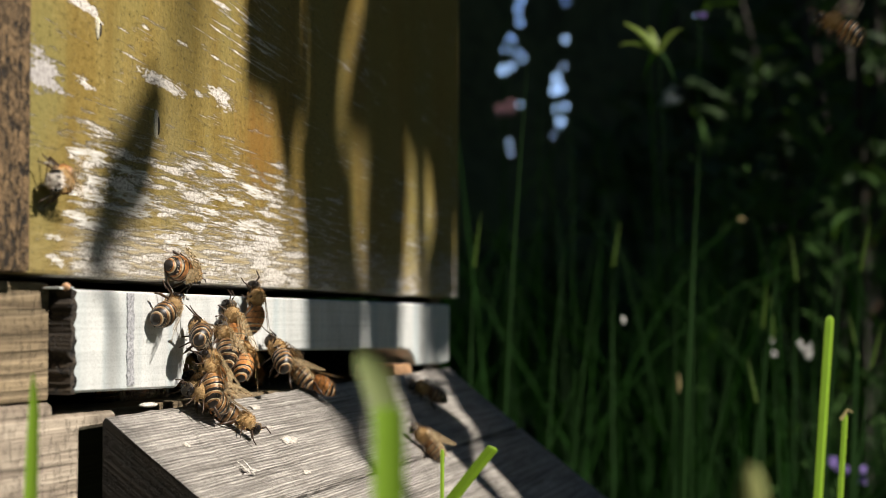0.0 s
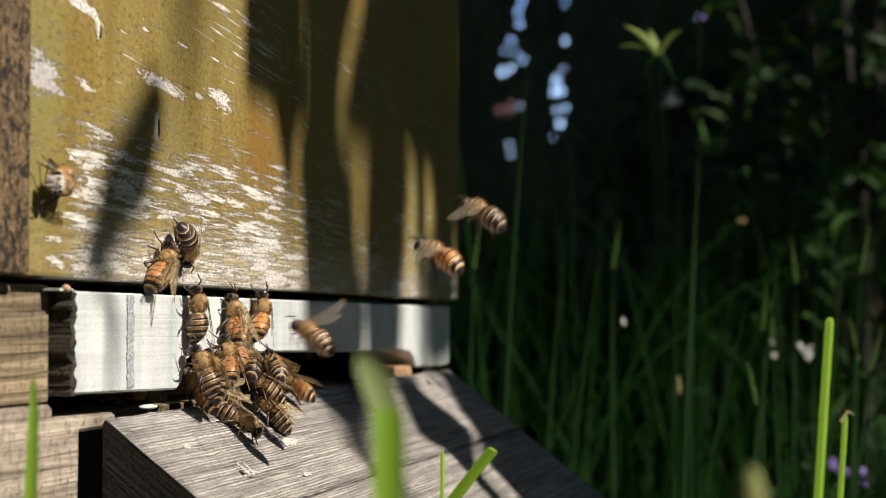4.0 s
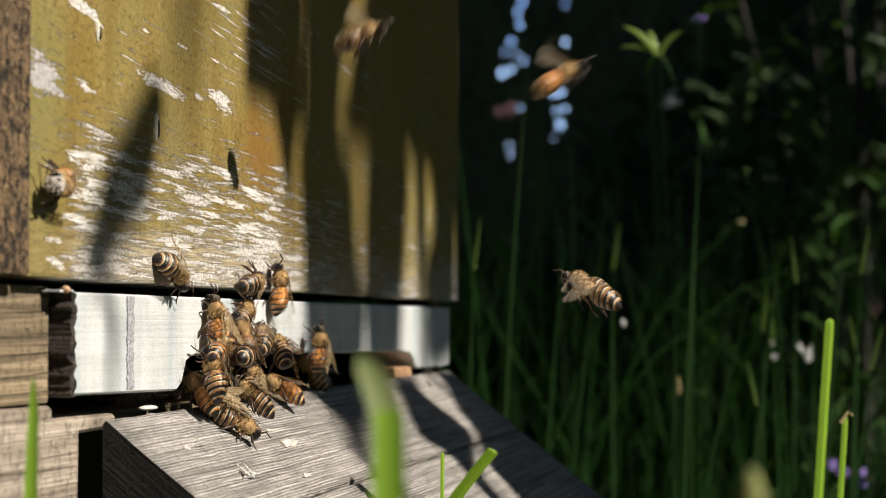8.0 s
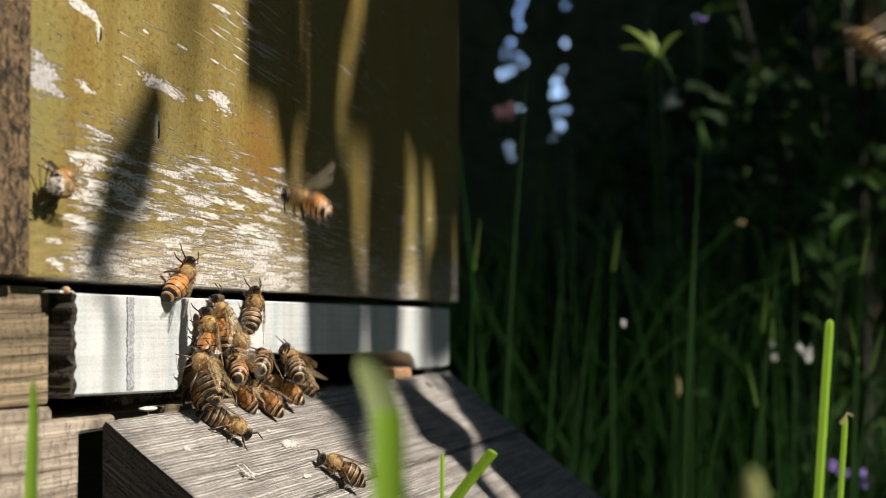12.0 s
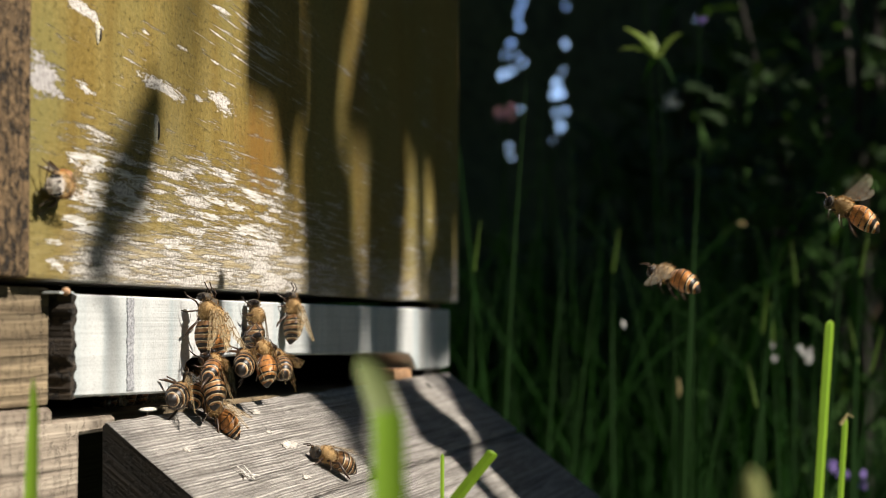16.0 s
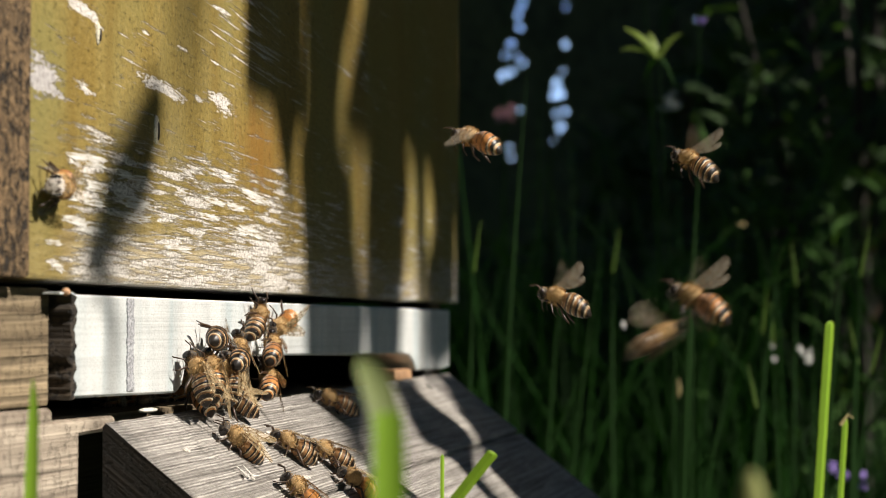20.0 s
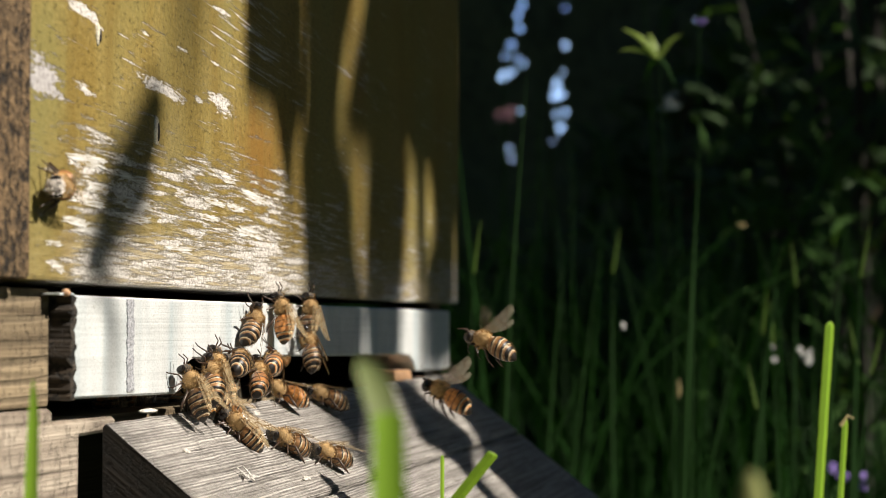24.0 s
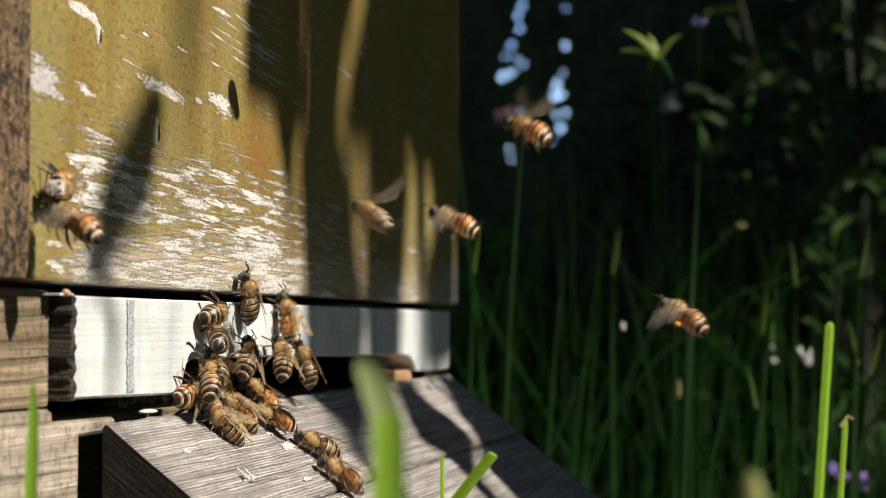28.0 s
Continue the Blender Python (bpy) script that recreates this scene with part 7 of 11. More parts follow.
    crawl(make_bee("bee", False, False, False), -3, 13, [(0, "B", 0.0461, -0.0026, 0.0059, 140), (0.6, "B", 0.0507, -0.0045, 0.0059, 124.7), (1, "B", 0.052, -0.0027, 0.0059, 120), (1.6, "B", 0.0711, -0.0029, 0.0046, 116.8), (2, "B", 0.0924, -0.0027, 0.0033, 110), (2.4, "B", 0.0843, -0.003, 0.0059, 126.1), (3, "B", 0.0834, -0.0008, 0.0085, 120), (4.5, "B", 0.0943, -0.0016, 0.0059, 100.7), (6, "B", 0.1046, -0.0008, 0.0033, 100), (6.4, "B", 0.101, -0.0009, 0.0033, 94.6), (7, "B", 0.0964, -0.001, 0.0033, 100), (7.5, "B", 0.088, -0.0012, 0.0046, 95), (8, "B", 0.0796, -0.003, 0.0059, 95), (8.5, "B", 0.0813, -0.0013, 0.0046, 112), (9, "B", 0.0888, 0.0024, 0.0033, 110), (9.5, "F", 0.1286, 0.0042, 0.004, 90), (9.8, "F", 0.1286, 0.0036, -0.024, 90), (18.1, "F", 0.1464, 0.0036, -0.024, 90), (18.5, "F", 0.1464, 0.0042, 0.004, 90), (19, "B", 0.1066, -0.0089, 0.0033, 160), (19.6, "B", 0.0937, -0.0131, 0.0033, 152.7), (20, "B", 0.08, -0.0191, 0.0033, 120), (20.4, "B", 0.078, -0.024, 0.0033, 135.7), (21, "B", 0.0778, -0.0251, 0.0033, 150), (22.5, "B", 0.0808, -0.0223, 0.0033, 140.3), (24, "B", 0.0808, -0.0174, 0.0033, 140), (24.5, "F", 0.1206, 0.0042, 0.004, 90), (24.9, "F", 0.1206, 0.0036, -0.024, 90), (25.1, "F", 0.1091, 0.0036, -0.024, 90), (25.5, "F", 0.1091, 0.0042, 0.004, 90), (26, "F", 0.1091, 0.0232, 0.0033, 150), (26.6, "F", 0.1008, 0.021, 0.0033, 93.3), (27, "F", 0.0936, 0.0207, 0.0033, 30), (27.4, "F", 0.1008, 0.0174, 0.0033, 37.5), (28, "F", 0.1053, 0.0191, 0.0033, 10)])
    crawl(make_bee("bee", True, False, False), 2, 5, [(0, "F", 0.1, 0.0036, -0.024, 90), (0.2, "F", 0.1, 0.0036, -0.024, 90), (0.45, "F", 0.1, 0.0042, 0.004, 90), (1, "F", 0.0477, 0.0318, 0.0033, 100), (1.5, "F", 0.0526, 0.0323, 0.0033, 49.6), (2, "F", 0.0541, 0.029, 0.0033, 10), (2.5, "F", 0.1, 0.0042, 0.004, 90), (2.9, "F", 0.1, 0.0036, -0.024, 90), (5.2, "F", 0.1071, 0.0036, -0.024, 90), (5.5, "F", 0.1071, 0.0042, 0.004, 90), (6, "F", 0.1071, 0.0243, 0.0033, 275), (6.4, "F", 0.1037, 0.0284, 0.0033, 344.5), (7, "F", 0.1016, 0.0299, 0.0033, 20), (7.5, "F", 0.1016, 0.0042, 0.004, 90), (7.8, "F", 0.1016, 0.0036, -0.024, 90), (19.1, "F", 0.1344, 0.0036, -0.024, 90), (19.5, "F", 0.1344, 0.0042, 0.004, 90), (20, "B", 0.0946, -0.0359, 0.0033, 120), (20.5, "B", 0.0847, -0.0344, 0.0033, 101.4), (21, "B", 0.078, -0.0365, 0.0033, 110), (21.5, "F", 0.1178, 0.0042, 0.004, 90), (21.9, "F", 0.1178, 0.0036, -0.024, 90), (24.1, "F", 0.1, 0.0036, -0.024, 90), (24.5, "F", 0.1, 0.0042, 0.004, 90), (25, "F", 0.092, -0, 0.0033, 20), (25.5, "F", 0.092, 0.0016, 0.0033, 14.4), (26, "F", 0.092, 0.0011, 0.0033, 20), (26.6, "F", 0.0901, 0.0002, 0.0033, 12.1), (27, "F", 0.0888, 0.001, 0.0033, 10), (27.4, "F", 0.0872, 0.0005, 0.0033, -3.6), (28, "F", 0.0889, -0.0001, 0.0033, 10)])
    crawl(make_bee("bee", False, False, False), -3, 17, [(0, "F", 0.1, 0.0036, -0.024, 90), (0.2, "F", 0.1, 0.0036, -0.024, 90), (0.45, "F", 0.1, 0.0042, 0.004, 90), (1, "F", 0.0587, 0.024, 0.0033, 250), (1.5, "F", 0.1, 0.0042, 0.004, 90), (1.85, "F", 0.1, 0.0036, -0.024, 90), (5.2, "F", 0.1291, 0.0036, -0.024, 90), (5.5, "F", 0.1291, 0.0042, 0.004, 90), (6, "F", 0.1291, 0.0269, 0.0033, 80), (6.6, "F", 0.1271, 0.0271, 0.0033, 38.5), (7, "F", 0.123, 0.03, 0.0033, 0), (7.6, "F", 0.1299, 0.0302, 0.0033, -3.2), (8, "F", 0.1343, 0.0265, 0.0033, 10), (8.5, "F", 0.1343, 0.0042, 0.004, 90), (8.8, "F", 0.1343, 0.0036, -0.024, 90), (20.1, "F", 0.1881, 0.0036, -0.024, 90), (20.5, "F", 0.1881, 0.0042, 0.004, 90), (21, "B", 0.1483, 0.0086, 0.0033, 95), (24, "F", 0.1751, 0.0115, 0.0033, 60), (24.5, "F", 0.1562, 0.0132, 0.0046, 73.9), (25, "F", 0.1375, 0.0155, 0.0059, 60), (25.5, "F", 0.1439, 0.0128, 0.0046, 69.8), (26, "F", 0.1536, 0.0104, 0.0033, 60), (26.5, "F", 0.1566, 0.0113, 0.0033, 39.3), (27, "F", 0.1623, 0.014, 0.0033, 45), (27.6, "F", 0.1651, 0.0119, 0.0033, 62.9), (28, "F", 0.1701, 0.0079, 0.0033, 80)])
    crawl(make_bee("bee", False, False, False), 7, -12, [(0, "F", 0.1314, 0.0036, -0.024, 90), (0.2, "F", 0.1314, 0.0036, -0.024, 90), (0.45, "F", 0.1314, 0.0042, 0.004, 90), (1, "B", 0.0916, -0.0148, 0.0033, 290), (1.5, "B", 0.0948, -0.0151, 0.0033, 369.3), (2, "B", 0.1002, -0.0109, 0.0033, 100), (2.4, "B", 0.0942, -0.0082, 0.0033, 106.9), (3, "B", 0.088, -0.0078, 0.0033, 100), (4.6, "B", 0.0915, -0.007, 0.0046, 98.3), (6, "B", 0.0942, -0.0074, 0.0059, 110), (6.5, "B", 0.0899, -0.0018, 0.0059, 104.2), (7, "B", 0.0838, 0.0005, 0.0059, 95), (8, "F", 0.1267, 0.0022, 0.0033, 40), (8.5, "F", 0.1138, 0.0021, 0.0033, 35), (9, "F", 0.0986, 0.0025, 0.0033, 20), (9.6, "F", 0.0922, 0.004, 0.0033, 35.7), (10, "F", 0.0874, 0.005, 0.0033, 80), (10.5, "F", 0.1, 0.0042, 0.004, 90), (10.9, "F", 0.1, 0.0036, -0.024, 90), (28, "F", 0.1, 0.0036, -0.024, 90)])
    crawl(make_bee("bee", False, False, False), 7, -12, [(0, "F", 0.1556, 0.0036, -0.024, 90), (0.2, "F", 0.1556, 0.0036, -0.024, 90), (0.45, "F", 0.1556, 0.0042, 0.004, 90), (1, "B", 0.1158, -0.0164, 0.0033, 100), (1.4, "B", 0.1277, -0.0109, 0.0033, 99.6), (2, "B", 0.1391, -0.0057, 0.0033, 100), (2.5, "B", 0.1349, -0.0011, 0.0046, 108.6), (3, "B", 0.1325, 0.0001, 0.0059, 100), (3.5, "F", 0.1723, 0.0042, 0.004, 90), (3.9, "F", 0.1723, 0.0036, -0.024, 90), (6.2, "F", 0.2131, 0.0036, -0.024, 90), (6.5, "F", 0.2131, 0.0042, 0.004, 90), (7, "B", 0.1733, 0.0075, 0.0033, 100), (7.4, "B", 0.1689, 0.0058, 0.0033, 111.6), (8, "B", 0.162, 0.0068, 0.0033, 100), (8.5, "B", 0.1715, 0.0061, 0.0033, 117.4), (9, "B", 0.1786, 0.0039, 0.0033, 100), (9.5, "B", 0.1523, -0.0017, 0.0033, 100), (10, "B", 0.1226, -0.0036, 0.0033, 100), (10.4, "B", 0.124, -0.0022, 0.0046, 111.9), (11, "B", 0.1254, 0.0014, 0.0059, 100), (11.6, "B", 0.134, 0.0049, 0.0046, 97.3), (12, "B", 0.1457, 0.0058, 0.0033, 100), (12.5, "F", 0.1855, 0.0042, 0.004, 90), (12.9, "F", 0.1855, 0.0036, -0.024, 90), (28, "F", 0.1855, 0.0036, -0.024, 90)])
    crawl(make_bee("bee", True, False, False), -8, 18, [(0, "F", 0.2163, 0.0036, -0.024, 90), (0.2, "F", 0.2163, 0.0036, -0.024, 90), (0.45, "F", 0.2163, 0.0042, 0.004, 90), (1, "B", 0.1765, 0.0058, 0.0033, 110), (1.5, "F", 0.2163, 0.0042, 0.004, 90), (1.85, "F", 0.2163, 0.0036, -0.024, 90), (5.2, "F", 0.1224, 0.0036, -0.024, 90), (5.5, "F", 0.1224, 0.0042, 0.004, 90), (6, "F", 0.1224, 0.0133, 0.0033, 60), (6.6, "F", 0.1248, 0.0185, 0.0033, 46.9), (7, "F", 0.1261, 0.0158, 0.0033, 60), (7.4, "F", 0.1219, 0.0156, 0.0033, 61.1), (8, "F", 0.1165, 0.014, 0.0033, 60), (8.5, "F", 0.1197, 0.0158, 0.0033, 63.3), (9, "F", 0.1226, 0.0134, 0.0033, 50), (9.6, "F", 0.1244, 0.0085, 0.0033, 13.8), (10, "F", 0.1232, 0.0055, 0.0033, 20), (10.6, "F", 0.1216, 0.0058, 0.0033, 6.6), (11, "F", 0.1196, 0.0065, 0.0033, 10), (11.5, "F", 0.1159, 0.0059, 0.0033, -1.0589), (12, "F", 0.1124, 0.0058, 0.0033, 20), (12.5, "F", 0.1124, 0.0042, 0.004, 90), (12.9, "F", 0.1124, 0.0036, -0.024, 90), (28, "F", 0.1124, 0.0036, -0.024, 90)])
    crawl(make_bee("bee", False, False, False), -8, 17, [(0, "F", 0.1, 0.0036, -0.024, 90), (5.1, "F", 0.1, 0.0036, -0.024, 90), (5.5, "F", 0.1, 0.0042, 0.004, 90), (6, "B", 0.0533, -0.027, 0.0033, 110), (6.5, "F", 0.1, 0.0042, 0.004, 90), (6.9, "F", 0.1, 0.0036, -0.024, 90), (28, "F", 0.1, 0.0036, -0.024, 90)])
    crawl(make_bee("bee", False, False, False), -6, 12, [(0, "F", 0.0892, 0.0039, 0.0046, 64), (0.7, "F", 0.0889, 0.0038, 0.0046, 64), (1.4, "F", 0.0916, 0.0064, 0.0046, 85), (2.1, "F", 0.0891, 0.0055, 0.0046, 57), (2.8, "F", 0.0889, 0.0039, 0.0046, 54), (3.5, "F", 0.0917, 0.0065, 0.0046, 87), (4.2, "F", 0.0912, 0.0042, 0.0046, 59), (4.9, "F", 0.0906, 0.0062, 0.0046, 90), (5.6, "F", 0.0915, 0.0038, 0.0046, 76), (6.3, "F", 0.0907, 0.0053, 0.0046, 52), (7, "F", 0.0900, 0.0038, 0.0046, 94), (7.7, "F", 0.0914, 0.0055, 0.0046, 59), (8.4, "F", 0.0916, 0.0056, 0.0046, 91), (9.1, "F", 0.0914, 0.0054, 0.0046, 65), (9.8, "F", 0.0905, 0.0051, 0.0046, 51), (10.5, "F", 0.0894, 0.0064, 0.0046, 44), (11.2, "F", 0.0885, 0.0058, 0.0046, 58), (11.9, "F", 0.0902, 0.0052, 0.0046, 61), (12.6, "F", 0.0919, 0.0042, 0.0046, 65), (13.3, "F", 0.0890, 0.0058, 0.0046, 57), (14, "F", 0.0896, 0.0062, 0.0046, 60), (14.7, "F", 0.0903, 0.0068, 0.0046, 48), (15.4, "F", 0.0885, 0.0043, 0.0046, 85), (16.1, "F", 0.0905, 0.0044, 0.0046, 61), (16.8, "F", 0.0890, 0.0052, 0.0046, 44), (17.5, "F", 0.0908, 0.0067, 0.0046, 95), (18.2, "F", 0.0910, 0.0070, 0.0046, 43), (18.9, "F", 0.0894, 0.0070, 0.0046, 85), (19.6, "F", 0.0898, 0.0069, 0.0046, 77), (20.3, "F", 0.0913, 0.0046, 0.0046, 53), (21, "F", 0.0899, 0.0040, 0.0046, 63), (21.7, "F", 0.0918, 0.0047, 0.0046, 43), (22.4, "F", 0.0885, 0.0041, 0.0046, 86), (23.1, "F", 0.0896, 0.0046, 0.0046, 47), (23.8, "F", 0.0919, 0.0050, 0.0046, 54), (24.5, "F", 0.0885, 0.0037, 0.0046, 51), (25.2, "F", 0.0908, 0.0041, 0.0046, 44), (25.9, "F", 0.0901, 0.0044, 0.0046, 98), (26.6, "F", 0.0888, 0.0054, 0.0046, 85), (27.3, "F", 0.0898, 0.0071, 0.0046, 69), (28, "F", 0.0892, 0.0050, 0.0046, 44)])
    crawl(make_bee("bee", True, False, False), 4, -9, [(0, "B", 0.0555, 0.0012, 0.0048, 84), (0.9, "B", 0.0568, 0.0020, 0.0048, 36), (1.8, "B", 0.0550, 0.0012, 0.0048, 46), (2.7, "B", 0.0549, 0.0032, 0.0048, 42), (3.6, "B", 0.0543, 0.0034, 0.0048, 66), (4.5, "B", 0.0573, 0.0017, 0.0048, 84), (5.4, "B", 0.0562, 0.0030, 0.0048, 76), (6.3, "B", 0.0557, 0.0007, 0.0048, 46), (7.2, "B", 0.0569, 0.0033, 0.0048, 86), (8.1, "B", 0.0552, 0.0025, 0.0048, 79), (9, "B", 0.0562, 0.0030, 0.0048, 64), (9.9, "B", 0.0562, 0.0026, 0.0048, 49), (10.8, "B", 0.0571, 0.0035, 0.0048, 38), (11.7, "B", 0.0573, 0.0035, 0.0048, 71), (12.6, "B", 0.0543, 0.0033, 0.0048, 41), (13.5, "B", 0.0572, 0.0026, 0.0048, 37), (14.4, "B", 0.0547, 0.0025, 0.0048, 66), (15.3, "B", 0.0565, 0.0034, 0.0048, 46), (16.2, "B", 0.0542, 0.0034, 0.0048, 35), (17.1, "B", 0.0569, 0.0008, 0.0048, 79), (18, "B", 0.0567, 0.0032, 0.0048, 65), (18.9, "B", 0.0570, 0.0011, 0.0048, 72), (19.8, "B", 0.0552, 0.0033, 0.0048, 77), (20.7, "B", 0.0557, 0.0021, 0.0048, 35), (21.6, "B", 0.0543, 0.0023, 0.0048, 61), (22.5, "B", 0.0569, 0.0024, 0.0048, 42), (23.4, "B", 0.0553, 0.0029, 0.0048, 63), (24.3, "B", 0.0542, 0.0031, 0.0048, 80), (25.2, "B", 0.0544, 0.0022, 0.0048, 55), (26.1, "B", 0.0567, 0.0014, 0.0048, 47), (27, "B", 0.0557, 0.0035, 0.0048, 39), (27.9, "B", 0.0545, 0.0024, 0.0048, 84)])
    resting = tagged(make_bee("bee", True), "pale-faced bee with orange fur resting at the edge of the box", "bee", "bees at the hive")
    for k in resting.children_recursive:
        if k.name.startswith("face_fuzz"):
            k.data = BEE["pale_face"]
        elif k.name.startswith("head"):
            k.data = BEE["pale_head"]
    crawl(resting, 14, 0, [(0, "F", 0.0072, 0.0440, 0.0042, 186), (28, "F", 0.0072, 0.0440, 0.0042, 186)])
    fly(make_bee("bee", False, True, False), 0.00, 1.72, [(0, "A", 0.1482, -0.1526, 0.0915, -5.6, 27.8), (0.1, "A", 0.1455, -0.1395, 0.0816, -4.5, 27.2), (0.2, "A", 0.1412, -0.1196, 0.0718, -10.7, 23.4), (0.3, "A", 0.1386, -0.1077, 0.0683, -19.3, 18.8), (0.4, "A", 0.1352, -0.093, 0.0671, -23.9, 16.1), (0.5, "A", 0.1333, -0.0851, 0.0672, -21.1, 17), (0.6, "A", 0.131, -0.0755, 0.0683, -12.8, 20.9), (0.7, "A", 0.1284, -0.0648, 0.0701, -5.5, 25.5), (0.8, "A", 0.1267, -0.0562, 0.0637, -4.6, 27.9), (0.9, "A", 0.1269, -0.0556, 0.0533, -10.8, 26.8), (1, "A", 0.1278, -0.0584, 0.0475, -19.4, 22.7), (1.1, "A", 0.1282, -0.0595, 0.0434, -24, 18.2), (1.2, "A", 0.1278, -0.056, 0.0319, -20.9, 16), (1.3, "A", 0.1267, -0.0497, 0.0238, -12.7, 17.4), (1.4, "A", 0.1255, -0.0428, 0.0133, -5.4, 21.6), (1.6, "A", 0.1237, -0.0349, 0.0104, -4.7, 26), (1.8, "F", 0.1197, 0.011, 0.0045, 70), (2.2, "F", 0.1237, 0.0042, 0.004, 90), (2.6, "F", 0.1237, 0.0036, -0.024, 90), (28, "F", 0.1237, 0.0036, -0.024, 90)])
    fly(make_bee("bee", True, True, False), 0.00, 1.42, [(0, "A", 0.1461, -0.261, 0.0706, -4.9, 20), (0.2, "A", 0.1161, -0.161, 0.0506, -4.9, 25.1), (0.3, "A", 0.1145, -0.152, 0.0382, -11.6, 20.5), (0.4, "A", 0.1104, -0.1335, 0.0301, -20.1, 16.8), (0.5, "A", 0.1083, -0.1239, 0.0274, -24, 16.2), (0.6, "A", 0.1058, -0.1139, 0.0306, -20.3, 19.2), (0.7, "A", 0.1027, -0.1013, 0.0339, -11.8, 23.9), (0.8, "A", 0.0997, -0.0881, 0.0339, -5, 27.4), (0.9, "A", 0.0968, -0.0755, 0.0307, -5, 27.6), (1, "A", 0.0954, -0.0686, 0.0264, -11.8, 24.5), (1.1, "A", 0.0949, -0.0659, 0.022, -20.3, 19.8), (1.2, "A", 0.0936, -0.0595, 0.0161, -24, 16.5), (1.3, "A", 0.0919, -0.0516, 0.0112, -20.2, 16.5), (1.5, "F", 0.106, 0.011, 0.0045, 70), (1.9, "F", 0.11, 0.0042, 0.004, 90), (2.3, "F", 0.11, 0.0036, -0.024, 90), (28, "F", 0.11, 0.0036, -0.024, 90)])
    fly(make_bee("bee", False, True, False), 0.00, 1.02, [(0, "A", 0.1171, -0.096, 0.1024, -12.6, 20), (0.2, "A", 0.1116, -0.0707, 0.0935, -12.6, 17.9), (0.3, "A", 0.1088, -0.0581, 0.089, -20.9, 16), (0.4, "A", 0.1072, -0.0493, 0.0755, -24, 17.8), (0.5, "A", 0.1064, -0.0448, 0.0688, -19.5, 22.1), (0.6, "A", 0.1053, -0.0393, 0.0655, -10.9, 26.4), (0.7, "A", 0.1026, -0.0261, 0.0542, -4.6, 28), (0.8, "A", 0.0995, -0.0107, 0.0413, -5.5, 26), (0.9, "A", 0.0756, -0.0076, 0.031, -12.8, 21.5), (1.1, "F", 0.106, 0.011, 0.0045, 70), (1.5, "F", 0.11, 0.0042, 0.004, 90), (1.9, "F", 0.11, 0.0036, -0.024, 90), (28, "F", 0.11, 0.0036, -0.024, 90)])
    fly(make_bee("bee", True, True, False), 0.10, 0.62, [(0, "F", 0.1199, 0.0036, -0.024, 90), (0.2, "A", 0.1199, -0.0191, 0.0103, -60, 16.7), (0.3, "A", 0.1249, -0.0424, 0.0201, -120, 20.3), (0.4, "A", 0.1377, -0.1014, 0.048, -165, 25), (0.5, "A", 0.1496, -0.1564, 0.0741, -165, 27.8), (0.7, "F", 0.1456, 0.011, 0.0045, 70), (1.1, "F", 0.1496, 0.0042, 0.004, 90), (1.5, "F", 0.1496, 0.0036, -0.024, 90), (28, "F", 0.1496, 0.0036, -0.024, 90)])
    fly(make_bee("bee", False, True, False), 0.00, 1.92, [(0, "A", 0.725, -0.95, -0.293, -20, 0), (0.75, "A", 0.1367, -0.2276, 0.1075, -23.6, 20), (0.9, "A", 0.1067, -0.1276, 0.0875, -23.6, 23.3), (1, "A", 0.1059, -0.1228, 0.0788, -17.7, 27.1), (1.1, "A", 0.1056, -0.1201, 0.0696, -9.1, 27.8), (1.2, "A", 0.1054, -0.1179, 0.061, -4.1, 25), (1.3, "A", 0.1053, -0.1163, 0.0551, -6.7, 20.4), (1.4, "A", 0.1041, -0.1093, 0.0432, -14.8, 16.7), (1.5, "A", 0.1028, -0.1019, 0.0313, -22.3, 16.3), (1.6, "A", 0.1006, -0.0907, 0.0194, -23.5, 19.3), (1.7, "A", 0.0969, -0.0721, 0.0037, -17.6, 24), (1.8, "A", 0.0936, -0.0567, -0.0055, -8.9, 27.4), (2, "F", 0.106, 0.011, 0.0045, 70), (2.4, "F", 0.11, 0.0042, 0.004, 90), (2.8, "F", 0.11, 0.0036, -0.024, 90), (28, "F", 0.11, 0.0036, -0.024, 90)])
    fly(make_bee("bee", True, True, False), 0.40, 2.42, [(0, "A", 0.77, -1.01, -0.293, -20, 0), (0.4, "A", 0.77, -1.01, -0.293, -20, 0), (1.25, "A", 0.1533, -0.2188, 0.1097, -16.8, 20), (1.4, "A", 0.1233, -0.1188, 0.0897, -16.8, 28), (1.5, "A", 0.122, -0.1116, 0.0808, -8.2, 26.4), (1.6, "A", 0.1188, -0.0973, 0.0752, -4, 22.1), (1.7, "A", 0.113, -0.0721, 0.0724, -7.4, 17.8), (1.8, "A", 0.1077, -0.0492, 0.0718, -15.7, 16), (1.9, "A", 0.1052, -0.0365, 0.0595, -22.8, 17.8), (2, "A", 0.1044, -0.0314, 0.0477, -23.2, 22.2), (2.1, "A", 0.1039, -0.0275, 0.0382, -16.6, 26.4), (2.2, "A", 0.1024, -0.0192, 0.0258, -8.1, 28), (2.3, "A", 0.1016, -0.0142, 0.0174, -4, 25.9), (2.5, "F", 0.106, 0.011, 0.0045, 70), (2.9, "F", 0.11, 0.0042, 0.004, 90), (3.3, "F", 0.11, 0.0036, -0.024, 90), (28, "F", 0.11, 0.0036, -0.024, 90)])
